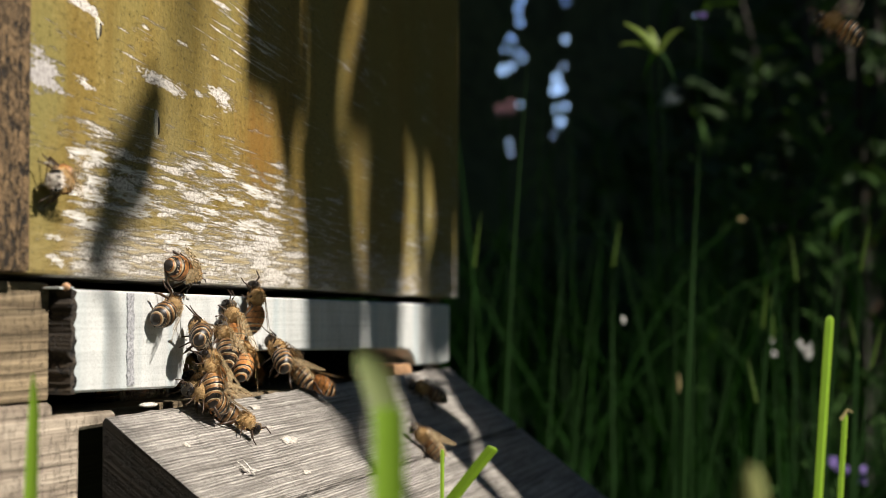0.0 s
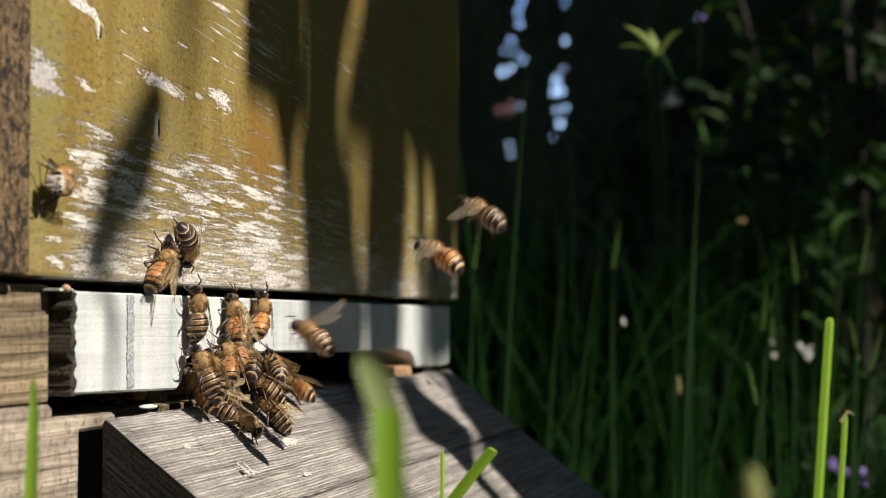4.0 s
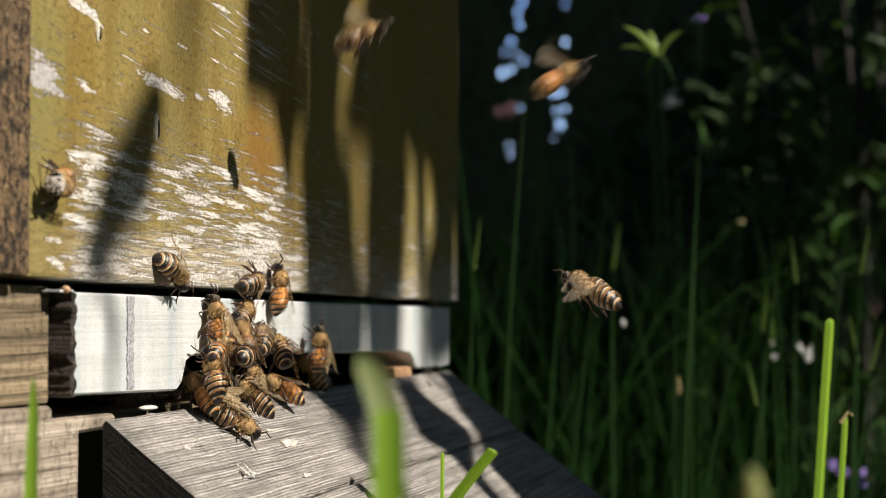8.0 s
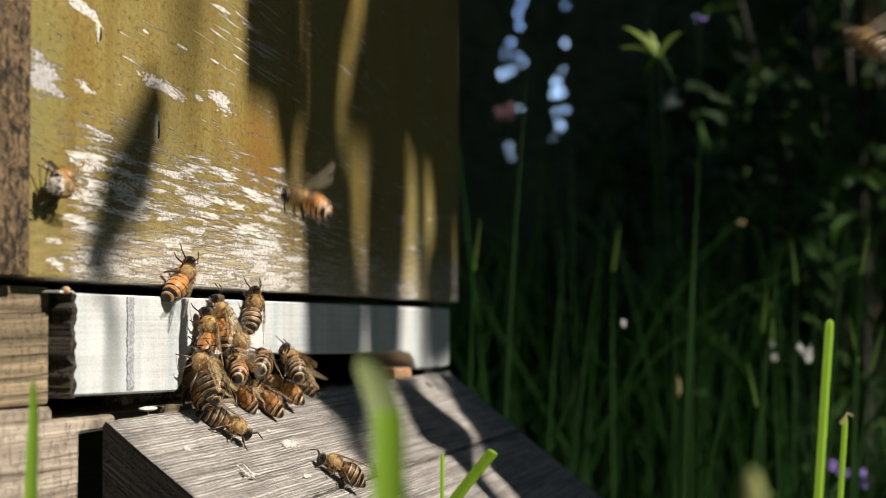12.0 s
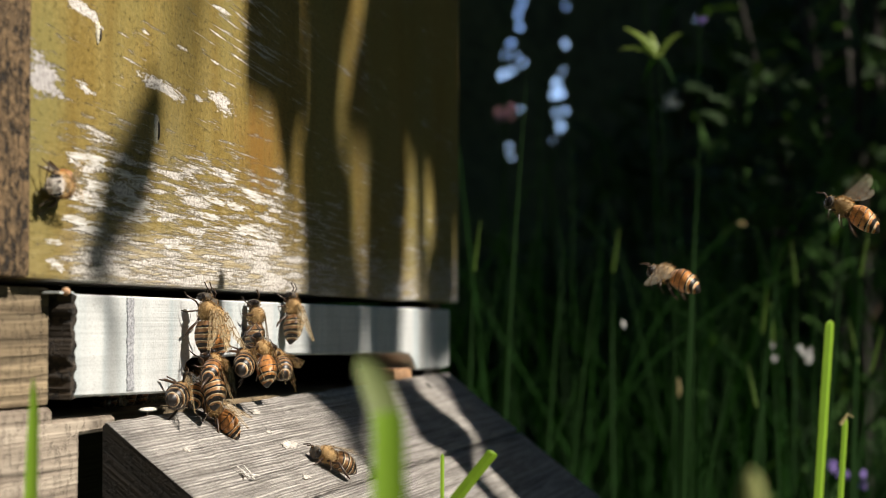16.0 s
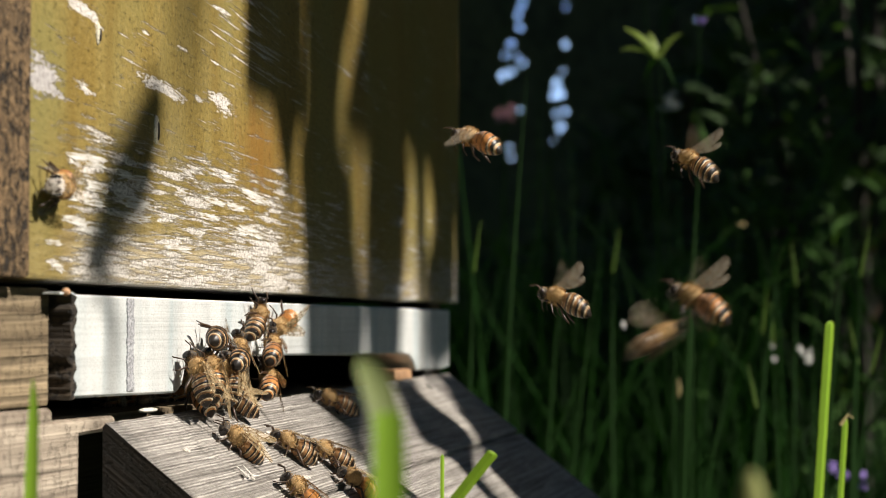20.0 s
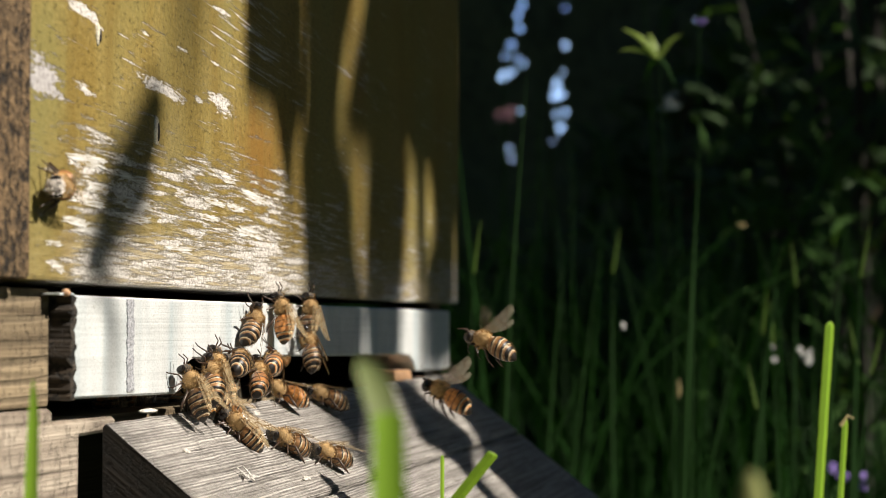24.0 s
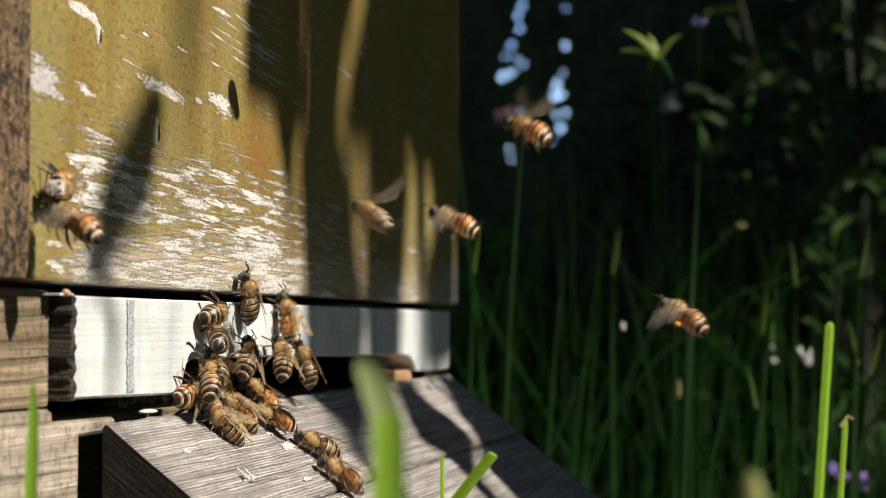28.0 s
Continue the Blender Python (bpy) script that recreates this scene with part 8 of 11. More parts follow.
    fly(make_bee("bee", False, True, False), 0.70, 2.82, [(0, "A", 0.815, -1.07, -0.293, -20, 0), (0.7, "A", 0.815, -1.07, -0.293, -20, 0), (1.55, "A", 0.182, -0.2594, 0.045, -7.4, 20), (1.7, "A", 0.152, -0.1594, 0.025, -7.4, 23.9), (1.8, "A", 0.1479, -0.1424, 0.0296, -4, 19.3), (1.9, "A", 0.1434, -0.1244, 0.0366, -8.2, 16.3), (2, "A", 0.1406, -0.1126, 0.0366, -16.7, 16.7), (2.1, "A", 0.1383, -0.1018, 0.0308, -23.2, 20.4), (2.2, "A", 0.1363, -0.0909, 0.0175, -22.8, 25.1), (2.3, "A", 0.135, -0.0841, 0.0094, -15.7, 27.8), (2.4, "A", 0.133, -0.0744, 0.0019, -7.3, 27.1), (2.5, "A", 0.1311, -0.0659, -0.0022, -4, 23.2), (2.6, "A", 0.1299, -0.0603, -0.0033, -8.3, 18.7), (2.7, "A", 0.1275, -0.0519, 0.0065, -16.9, 16.1), (2.9, "F", 0.1235, 0.011, 0.0045, 70), (3.3, "F", 0.1275, 0.0042, 0.004, 90), (3.7, "F", 0.1275, 0.0036, -0.024, 90), (28, "F", 0.1275, 0.0036, -0.024, 90)])
    fly(make_bee("bee", True, True, False), 0.90, 3.22, [(0, "A", 0.86, -1.13, -0.293, -20, 0), (0.9, "A", 0.86, -1.13, -0.293, -20, 0), (1.75, "A", 0.1401, -0.2429, 0.1076, -4.1, 20), (1.9, "A", 0.1101, -0.1429, 0.0876, -4.1, 17), (2, "A", 0.1072, -0.1292, 0.0789, -9, 16.1), (2.1, "A", 0.1048, -0.1169, 0.067, -17.7, 18.8), (2.2, "A", 0.1024, -0.1047, 0.0552, -23.6, 23.4), (2.3, "A", 0.0996, -0.092, 0.0514, -22.2, 27.2), (2.4, "A", 0.0945, -0.0693, 0.0454, -14.7, 27.8), (2.5, "A", 0.092, -0.0577, 0.0379, -6.6, 24.9), (2.6, "A", 0.0909, -0.0524, 0.0336, -4.1, 20.3), (2.7, "A", 0.0928, -0.0592, 0.0282, -34.1, 16.7), (2.8, "A", 0.0926, -0.0575, 0.0233, -17.8, 16.3), (2.9, "A", 0.0898, -0.0454, 0.0217, -23.6, 19.4), (3, "A", 0.0882, -0.0391, 0.0244, -22.1, 24.1), (3.1, "A", 0.0867, -0.0334, 0.0293, -14.5, 27.5), (3.3, "F", 0.106, 0.011, 0.0045, 70), (3.7, "F", 0.11, 0.0042, 0.004, 90), (4.1, "F", 0.11, 0.0036, -0.024, 90), (28, "F", 0.11, 0.0036, -0.024, 90)])
    fly(make_bee("bee", False, True, False), 1.40, 3.12, [(0, "A", 0.905, -1.19, -0.293, -20, 0), (1.4, "A", 0.905, -1.19, -0.293, -20, 0), (2.2, "A", 0.1648, -0.2594, 0.0672, -9.9, 20), (2.4, "A", 0.1348, -0.1594, 0.0472, -9.9, 17.4), (2.5, "A", 0.1319, -0.1445, 0.032, -18.6, 21.6), (2.6, "A", 0.1289, -0.1291, 0.0163, -23.8, 26), (2.7, "A", 0.1241, -0.1059, 0.0006, -21.6, 28), (2.8, "A", 0.1181, -0.0785, -0.0117, -13.7, 26.3), (2.9, "A", 0.1119, -0.051, -0.0162, -6, 22), (3, "A", 0.1079, -0.0341, -0.0179, -4.3, 17.7), (3.2, "F", 0.106, 0.011, 0.0045, 70), (3.6, "F", 0.11, 0.0042, 0.004, 90), (4, "F", 0.11, 0.0036, -0.024, 90), (28, "F", 0.11, 0.0036, -0.024, 90)])
    fly(make_bee("bee", False, True, False), 1.60, 4.12, [(0, "A", 0.95, -0.95, -0.293, -20, 0), (1.6, "A", 0.95, -0.95, -0.293, -20, 0), (2.5, "A", 0.18, -0.258, 0.0839, -19.4, 20), (2.6, "A", 0.15, -0.158, 0.0639, -19.4, 24.5), (2.7, "A", 0.1447, -0.1342, 0.0569, -24, 27.7), (2.8, "A", 0.1395, -0.1128, 0.0599, -20.9, 27.4), (2.9, "A", 0.1363, -0.0999, 0.0657, -12.7, 23.8), (3, "A", 0.1351, -0.0954, 0.0692, -5.4, 19.2), (3.1, "A", 0.1341, -0.092, 0.0732, -4.7, 16.2), (3.3, "A", 0.1314, -0.079, 0.0657, -11, 16.8), (3.5, "A", 0.1272, -0.0597, 0.0576, -19.6, 20.5), (3.8, "A", 0.1239, -0.042, 0.0339, -24, 25.1), (4, "A", 0.1201, -0.0221, 0.0136, -20.8, 27.9), (4.2, "F", 0.1161, 0.011, 0.0045, 70), (4.6, "F", 0.1201, 0.0042, 0.004, 90), (5, "F", 0.1201, 0.0036, -0.024, 90), (28, "F", 0.1201, 0.0036, -0.024, 90)])
    fly(make_bee("bee", True, True, False), 1.70, 4.42, [(0, "A", 0.995, -1.01, -0.293, -20, 0), (1.7, "A", 0.995, -1.01, -0.293, -20, 0), (2.6, "A", 0.1447, -0.2624, 0.1022, -24, 20), (2.7, "A", 0.1147, -0.1624, 0.0822, -24, 27.9), (2.8, "A", 0.113, -0.1533, 0.0714, -20.2, 25.4), (2.9, "A", 0.1111, -0.1443, 0.0649, -11.7, 20.9), (3, "A", 0.1098, -0.138, 0.0612, -4.9, 17), (3.1, "A", 0.1081, -0.1306, 0.0596, -5.1, 16.1), (3.5, "A", 0.0992, -0.0916, 0.0531, -11.9, 18.9), (4, "A", 0.0929, -0.0614, 0.0326, -20.4, 23.5), (4.3, "A", 0.0875, -0.0348, 0.0137, -24, 27.2), (4.5, "F", 0.106, 0.011, 0.0045, 70), (4.9, "F", 0.11, 0.0042, 0.004, 90), (5.3, "F", 0.11, 0.0036, -0.024, 90), (28, "F", 0.11, 0.0036, -0.024, 90)])
    fly(make_bee("bee", False, True, False), 2.50, 3.72, [(0, "F", 0.11, 0.0036, -0.024, 90), (2.1, "F", 0.11, 0.0036, -0.024, 90), (2.4, "F", 0.11, 0.0042, 0.004, 90), (2.6, "A", 0.084, -0.0075, 0.0163, -26.4, 22.6), (2.8, "A", 0.0454, -0.0081, 0.0272, -18.4, 18.2), (3, "A", 0.0304, -0.0084, 0.022, -11.1, 16), (3.1, "A", 0.0277, -0.0084, 0.0258, -8, 17.5), (3.4, "A", 0.033, -0.0083, 0.022, -10.5, 21.7), (3.6, "A", 0.0528, -0.008, 0.0163, -17.5, 26.1), (3.8, "F", 0.106, 0.011, 0.0045, 70), (4.2, "F", 0.11, 0.0042, 0.004, 90), (4.6, "F", 0.11, 0.0036, -0.024, 90), (28, "F", 0.11, 0.0036, -0.024, 90)])
    fly(make_bee("bee", True, True, False), 2.60, 3.42, [(0, "F", 0.1263, 0.0036, -0.024, 90), (2.2, "F", 0.1263, 0.0036, -0.024, 90), (2.5, "F", 0.1263, 0.0042, 0.004, 90), (2.7, "A", 0.1263, -0.0492, 0.0106, -15, 16.4), (2.8, "A", 0.1228, -0.0363, 0.0245, -9.1, 16.5), (2.9, "A", 0.1256, -0.0488, 0.0263, -8.4, 19.9), (3, "A", 0.1228, -0.0363, 0.0245, -13.1, 24.6), (3.1, "A", 0.1218, -0.033, 0.0292, -21.1, 27.7), (3.3, "A", 0.1191, -0.0193, 0.0164, -28.5, 27.3), (3.5, "F", 0.1151, 0.011, 0.0045, 70), (3.9, "F", 0.1191, 0.0042, 0.004, 90), (4.3, "F", 0.1191, 0.0036, -0.024, 90), (28, "F", 0.1191, 0.0036, -0.024, 90)])
    fly(make_bee("bee", False, True, False), 2.70, 3.42, [(0, "F", 0.11, 0.0036, -0.024, 90), (2.3, "F", 0.11, 0.0036, -0.024, 90), (2.6, "F", 0.11, 0.0042, 0.004, 90), (2.8, "A", 0.0832, -0.0192, 0.0244, -8.1, 18.4), (2.9, "A", 0.0845, -0.0256, 0.0298, -9.9, 22.9), (3, "A", 0.0856, -0.0308, 0.0325, -16.4, 26.9), (3.1, "A", 0.086, -0.033, 0.0347, -24.6, 27.9), (3.3, "A", 0.0854, -0.027, 0.0163, -30.7, 25.3), (3.5, "F", 0.106, 0.011, 0.0045, 70), (3.9, "F", 0.11, 0.0042, 0.004, 90), (4.3, "F", 0.11, 0.0036, -0.024, 90), (28, "F", 0.11, 0.0036, -0.024, 90)])
    fly(make_bee("bee", False, True, False), 2.30, 4.42, [(0, "A", 1.175, -0.95, -0.293, -20, 0), (2.3, "A", 1.175, -0.95, -0.293, -20, 0), (3.1, "A", 0.159, -0.2395, 0.1152, -7.5, 20), (3.3, "A", 0.129, -0.1395, 0.0952, -7.5, 25.6), (3.5, "A", 0.1214, -0.106, 0.0867, -15.9, 28), (3.8, "A", 0.1161, -0.079, 0.0614, -22.9, 26.7), (4.3, "A", 0.1072, -0.0348, 0.0221, -23.1, 22.5), (4.5, "F", 0.106, 0.011, 0.0045, 70), (4.9, "F", 0.11, 0.0042, 0.004, 90), (5.3, "F", 0.11, 0.0036, -0.024, 90), (28, "F", 0.11, 0.0036, -0.024, 90)])
    fly(make_bee("bee", True, True, False), 2.30, 3.92, [(0, "A", 1.22, -1.01, -0.293, -20, 0), (2.3, "A", 1.22, -1.01, -0.293, -20, 0), (3.1, "A", 0.1589, -0.1874, 0.0014, -16.9, 20), (3.3, "A", 0.1388, -0.104, 0.0164, -16.9, 27.6), (3.5, "A", 0.1287, -0.0623, 0.024, -23.3, 24.3), (3.8, "A", 0.1231, -0.0363, 0.0107, -22.7, 19.6), (4, "F", 0.1191, 0.011, 0.0045, 70), (4.4, "F", 0.1231, 0.0042, 0.004, 90), (4.8, "F", 0.1231, 0.0036, -0.024, 90), (28, "F", 0.1231, 0.0036, -0.024, 90)])
    fly(make_bee("bee", False, True, False), 3.20, 5.22, [(0, "A", 0.5, -1.07, -0.293, -20, 0), (3.2, "A", 0.5, -1.07, -0.293, -20, 0), (4, "A", 0.1435, -0.2565, 0.0904, -23.6, 20), (4.2, "A", 0.1135, -0.1565, 0.0704, -23.6, 21.3), (4.5, "A", 0.1071, -0.1247, 0.0434, -22.1, 17.3), (4.8, "A", 0.099, -0.0877, 0.0272, -14.5, 16.1), (5.1, "A", 0.091, -0.0507, 0.0111, -6.5, 18.5), (5.3, "F", 0.106, 0.011, 0.0045, 70), (5.7, "F", 0.11, 0.0042, 0.004, 90), (6.1, "F", 0.11, 0.0036, -0.024, 90), (28, "F", 0.11, 0.0036, -0.024, 90)])
    fly(make_bee("bee", True, True, False), 3.90, 6.52, [(0, "A", 0.545, -1.13, -0.293, -20, 0), (3.9, "A", 0.545, -1.13, -0.293, -20, 0), (4.8, "A", 0.1652, -0.2497, 0.0253, -21.5, 20), (4.9, "A", 0.1352, -0.1497, 0.0053, -21.5, 16.1), (5.1, "A", 0.1316, -0.1332, -0.0004, -13.5, 17.2), (5.5, "A", 0.126, -0.1085, -0.006, -5.9, 21.2), (5.6, "A", 0.1243, -0.1014, -0.0048, -4.4, 25.7), (5.7, "A", 0.1212, -0.0893, 0.0014, -10.2, 28), (5.8, "A", 0.1189, -0.0806, 0.0087, -18.9, 26.6), (5.9, "A", 0.1166, -0.0725, 0.0183, -23.9, 22.4), (6, "A", 0.1144, -0.0637, 0.0211, -21.4, 18), (6.1, "A", 0.1123, -0.055, 0.0222, -13.3, 16), (6.2, "A", 0.1112, -0.0495, 0.0189, -5.8, 17.6), (6.3, "A", 0.1106, -0.0467, 0.0177, -4.4, 21.9), (6.4, "A", 0.1092, -0.0401, 0.0138, -10.3, 26.2), (6.6, "F", 0.106, 0.011, 0.0045, 70), (7, "F", 0.11, 0.0042, 0.004, 90), (7.4, "F", 0.11, 0.0036, -0.024, 90), (28, "F", 0.11, 0.0036, -0.024, 90)])
    fly(make_bee("bee", False, True, False), 4.00, 6.32, [(0, "A", 0.59, -1.19, -0.293, -20, 0), (4, "A", 0.59, -1.19, -0.293, -20, 0), (4.8, "A", 0.1768, -0.2438, 0.0655, -12.5, 20), (5, "A", 0.1468, -0.1438, 0.0455, -12.5, 19.5), (5.3, "A", 0.137, -0.0984, 0.0224, -5.3, 24.2), (5.5, "A", 0.133, -0.0798, 0.0149, -4.7, 27.5), (5.6, "A", 0.1319, -0.0747, 0.0126, -11.1, 27.5), (5.7, "A", 0.1303, -0.0673, 0.0091, -19.7, 24.2), (5.8, "A", 0.1292, -0.0634, 0.0137, -24, 19.5), (5.9, "A", 0.1261, -0.0516, 0.0207, -20.7, 16.4), (6, "A", 0.1235, -0.0409, 0.0242, -12.3, 16.6), (6.1, "A", 0.1226, -0.0364, 0.019, -5.2, 20.1), (6.2, "A", 0.1222, -0.0335, 0.012, -4.8, 24.8), (6.4, "F", 0.1182, 0.011, 0.0045, 70), (6.8, "F", 0.1222, 0.0042, 0.004, 90), (7.2, "F", 0.1222, 0.0036, -0.024, 90), (28, "F", 0.1222, 0.0036, -0.024, 90)])
    fly(make_bee("bee", False, True, False), 4.10, 6.12, [(0, "A", 0.635, -0.95, -0.293, -20, 0), (4.1, "A", 0.635, -0.95, -0.293, -20, 0), (4.9, "A", 0.122, -0.1933, 0.0704, -4.9, 20), (5.1, "A", 0.1059, -0.1194, 0.0381, -4.9, 26.6), (5.3, "A", 0.0979, -0.0824, 0.0219, -5.1, 28), (5.5, "A", 0.0938, -0.0639, 0.0138, -12.1, 25.7), (5.6, "A", 0.0942, -0.0649, 0.0095, -20.5, 21.2), (5.7, "A", 0.0946, -0.0654, 0.003, -24, 17.2), (5.8, "A", 0.0938, -0.0612, -0.0008, -19.9, 16.1), (6, "A", 0.0925, -0.0559, -0.0008, -11.4, 18.5), (6.2, "F", 0.106, 0.011, 0.0045, 70), (6.6, "F", 0.11, 0.0042, 0.004, 90), (7, "F", 0.11, 0.0036, -0.024, 90), (28, "F", 0.11, 0.0036, -0.024, 90)])
    fly(make_bee("bee", False, True, False), 5.70, 6.32, [(0, "F", 0.11, 0.0036, -0.024, 90), (5.3, "F", 0.11, 0.0036, -0.024, 90), (5.6, "F", 0.11, 0.0042, 0.004, 90), (5.8, "A", 0.1068, -0.0233, -0.0172, -60, 27), (5.9, "A", 0.1112, -0.0425, -0.0144, -120, 23), (6, "A", 0.1173, -0.0694, -0.0099, -165, 18.5), (6.1, "A", 0.1248, -0.1001, -0.0172, -165, 16.1), (6.2, "A", 0.1389, -0.1605, -0.0144, -165, 17.2), (6.4, "F", 0.1349, 0.011, 0.0045, 70), (6.8, "F", 0.1389, 0.0042, 0.004, 90), (7.2, "F", 0.1389, 0.0036, -0.024, 90), (28, "F", 0.1389, 0.0036, -0.024, 90)])
    fly(make_bee("bee", False, True, False), 6.30, 9.32, [(0, "F", 0.1198, 0.0036, -0.024, 90), (5.9, "F", 0.1198, 0.0036, -0.024, 90), (6.2, "F", 0.1198, 0.0042, 0.004, 90), (6.4, "A", 0.1198, -0.0252, 0.0196, -20.1, 20.1), (6.5, "A", 0.121, -0.032, 0.0283, -27.8, 16.6), (6.6, "A", 0.1207, -0.0315, 0.0323, -31.8, 16.4), (6.7, "A", 0.1199, -0.0299, 0.0433, -30.3, 19.6), (6.8, "A", 0.1214, -0.0379, 0.0537, -23.9, 24.2), (6.9, "A", 0.124, -0.0503, 0.0607, -15.7, 27.6), (7, "A", 0.1257, -0.0577, 0.0618, -9.5, 27.5), (7.1, "A", 0.1283, -0.0684, 0.0601, -8.2, 24.1), (7.2, "A", 0.1327, -0.0852, 0.0491, -12.5, 19.4), (7.3, "A", 0.1349, -0.093, 0.0399, -20.3, 16.3), (7.4, "A", 0.1361, -0.0969, 0.0329, -28, 16.7), (7.5, "A", 0.1358, -0.0958, 0.0341, -31.9, 20.2), (7.6, "A", 0.1352, -0.0935, 0.0341, -30.2, 24.9), (7.7, "A", 0.1347, -0.0912, 0.0335, -23.7, 27.8), (7.8, "A", 0.1347, -0.0907, 0.0312, -15.5, 27.2), (7.9, "A", 0.1346, -0.0901, 0.0283, -9.4, 23.4), (8, "A", 0.1346, -0.0895, 0.0266, -8.3, 18.8), (8.1, "A", 0.135, -0.0906, 0.0237, -12.7, 16.1), (8.2, "A", 0.1344, -0.0871, 0.0162, -20.5, 17), (8.3, "A", 0.1338, -0.0837, 0.011, -28.1, 20.9), (8.4, "A", 0.1322, -0.0752, 0.0029, -31.9, 25.5), (8.5, "A", 0.1305, -0.0679, 0.0023, -30.1, 27.9), (8.6, "A", 0.1292, -0.0628, 0.0052, -23.5, 26.8), (8.7, "A", 0.1289, -0.0611, 0.0006, -15.3, 22.7), (8.8, "A", 0.1287, -0.0588, -0.0063, -9.3, 18.2), (8.9, "A", 0.1264, -0.0492, -0.0051, -8.3, 16), (9, "A", 0.1257, -0.0464, -0.0051, -12.8, 17.4), (9.2, "A", 0.1222, -0.0305, -0.0092, -20.7, 21.6), (9.4, "F", 0.1182, 0.011, 0.0045, 70), (9.8, "F", 0.1222, 0.0042, 0.004, 90), (10.2, "F", 0.1222, 0.0036, -0.024, 90), (28, "F", 0.1222, 0.0036, -0.024, 90)])
    fly(make_bee("bee", False, True, False), 6.30, 9.42, [(0, "F", 0.11, 0.0036, -0.024, 90), (5.9, "F", 0.11, 0.0036, -0.024, 90), (6.2, "F", 0.11, 0.0042, 0.004, 90), (6.4, "A", 0.0934, -0.0612, 0.0057, -30.2, 16), (6.5, "A", 0.0953, -0.0697, 0.0084, -31.9, 18.1), (6.6, "A", 0.0972, -0.0787, 0.0139, -28, 22.5), (6.7, "A", 0.0989, -0.0872, 0.0209, -20.4, 26.6), (6.8, "A", 0.0993, -0.0898, 0.0274, -12.6, 28), (6.9, "A", 0.0991, -0.0899, 0.0312, -8.2, 25.7), (7, "A", 0.0991, -0.0899, 0.0317, -9.4, 21.1), (7.1, "A", 0.0993, -0.0904, 0.0301, -15.6, 17.1), (7.2, "A", 0.0997, -0.0914, 0.0247, -23.8, 16.1), (7.3, "A", 0.1, -0.0913, 0.0166, -30.3, 18.6), (7.4, "A", 0.1006, -0.0923, 0.0085, -31.9, 23.2), (7.5, "A", 0.1011, -0.0944, 0.0085, -27.9, 27.1), (7.6, "A", 0.1021, -0.0992, 0.0101, -20.2, 27.8), (7.7, "A", 0.1019, -0.0981, 0.0101, -12.4, 25.1), (7.8, "A", 0.1008, -0.0945, 0.0161, -8.2, 20.5), (7.9, "A", 0.1006, -0.0945, 0.022, -9.5, 16.8), (8, "A", 0.101, -0.0967, 0.0237, -15.8, 16.2), (8.1, "A", 0.1018, -0.0992, 0.0193, -24, 19.2), (8.2, "A", 0.1022, -0.0991, 0.0069, -30.4, 23.9), (8.3, "A", 0.1019, -0.0964, 0.0005, -31.8, 27.4), (8.4, "A", 0.1002, -0.0902, 0.0042, -27.7, 27.6), (8.5, "A", 0.0993, -0.0876, 0.0124, -20, 24.5), (8.6, "A", 0.0986, -0.0861, 0.021, -12.3, 19.8), (8.7, "A", 0.0977, -0.0836, 0.0296, -8.2, 16.5), (8.8, "A", 0.0958, -0.0757, 0.0302, -9.6, 16.5), (8.9, "A", 0.0946, -0.0687, 0.0199, -16, 19.9), (9, "A", 0.0925, -0.0587, 0.0124, -24.2, 24.5), (9.1, "A", 0.0913, -0.0523, 0.007, -30.5, 27.7), (9.2, "A", 0.089, -0.0428, 0.007, -31.8, 27.4), (9.3, "A", 0.088, -0.0386, 0.0086, -27.6, 23.8), (9.5, "F", 0.106, 0.011, 0.0045, 70), (9.9, "F", 0.11, 0.0042, 0.004, 90), (10.3, "F", 0.11, 0.0036, -0.024, 90), (28, "F", 0.11, 0.0036, -0.024, 90)])
    fly(make_bee("bee", True, True, False), 7.60, 9.30, [(0, "F", 0.11, 0.0036, -0.024, 90), (7.2, "F", 0.11, 0.0036, -0.024, 90), (7.5, "F", 0.11, 0.0042, 0.004, 90), (7.7, "A", 0.0974, -0.0073, 0.0352, -60, 20.7), (7.8, "A", 0.1048, -0.0237, 0.0449, -120, 25.3), (7.9, "A", 0.1131, -0.0623, 0.0641, -165, 27.9), (8, "A", 0.1187, -0.0888, 0.0776, -165, 26.9), (8.1, "A", 0.1246, -0.1164, 0.0928, -165, 22.9), (8.2, "A", 0.1308, -0.1451, 0.1069, -165, 18.4), (8.3, "A", 0.1382, -0.1795, 0.1239, -165, 20), (9.4, "A", 0.815, -1.19, -0.293, -160, 0), (28, "A", 0.815, -1.19, -0.293, -160, 0)])
    fly(make_bee("bee", False, True, False), 7.60, 9.20, [(0, "F", 0.11, 0.0036, -0.024, 90), (7.2, "F", 0.11, 0.0036, -0.024, 90), (7.5, "F", 0.11, 0.0042, 0.004, 90), (7.7, "A", 0.0922, -0.0074, 0.0333, -60, 27.3), (7.8, "A", 0.1156, -0.0131, 0.0486, -120, 27.7), (7.9, "A", 0.1187, -0.0296, 0.0665, -165, 24.7), (8, "A", 0.1197, -0.0377, 0.0897, -165, 20), (8.1, "A", 0.1208, -0.0457, 0.1093, -165, 16.5), (8.2, "A", 0.1222, -0.0554, 0.1329, -165, 20), (9.3, "A", 0.86, -0.95, -0.293, -160, 0), (28, "A", 0.86, -0.95, -0.293, -160, 0)])
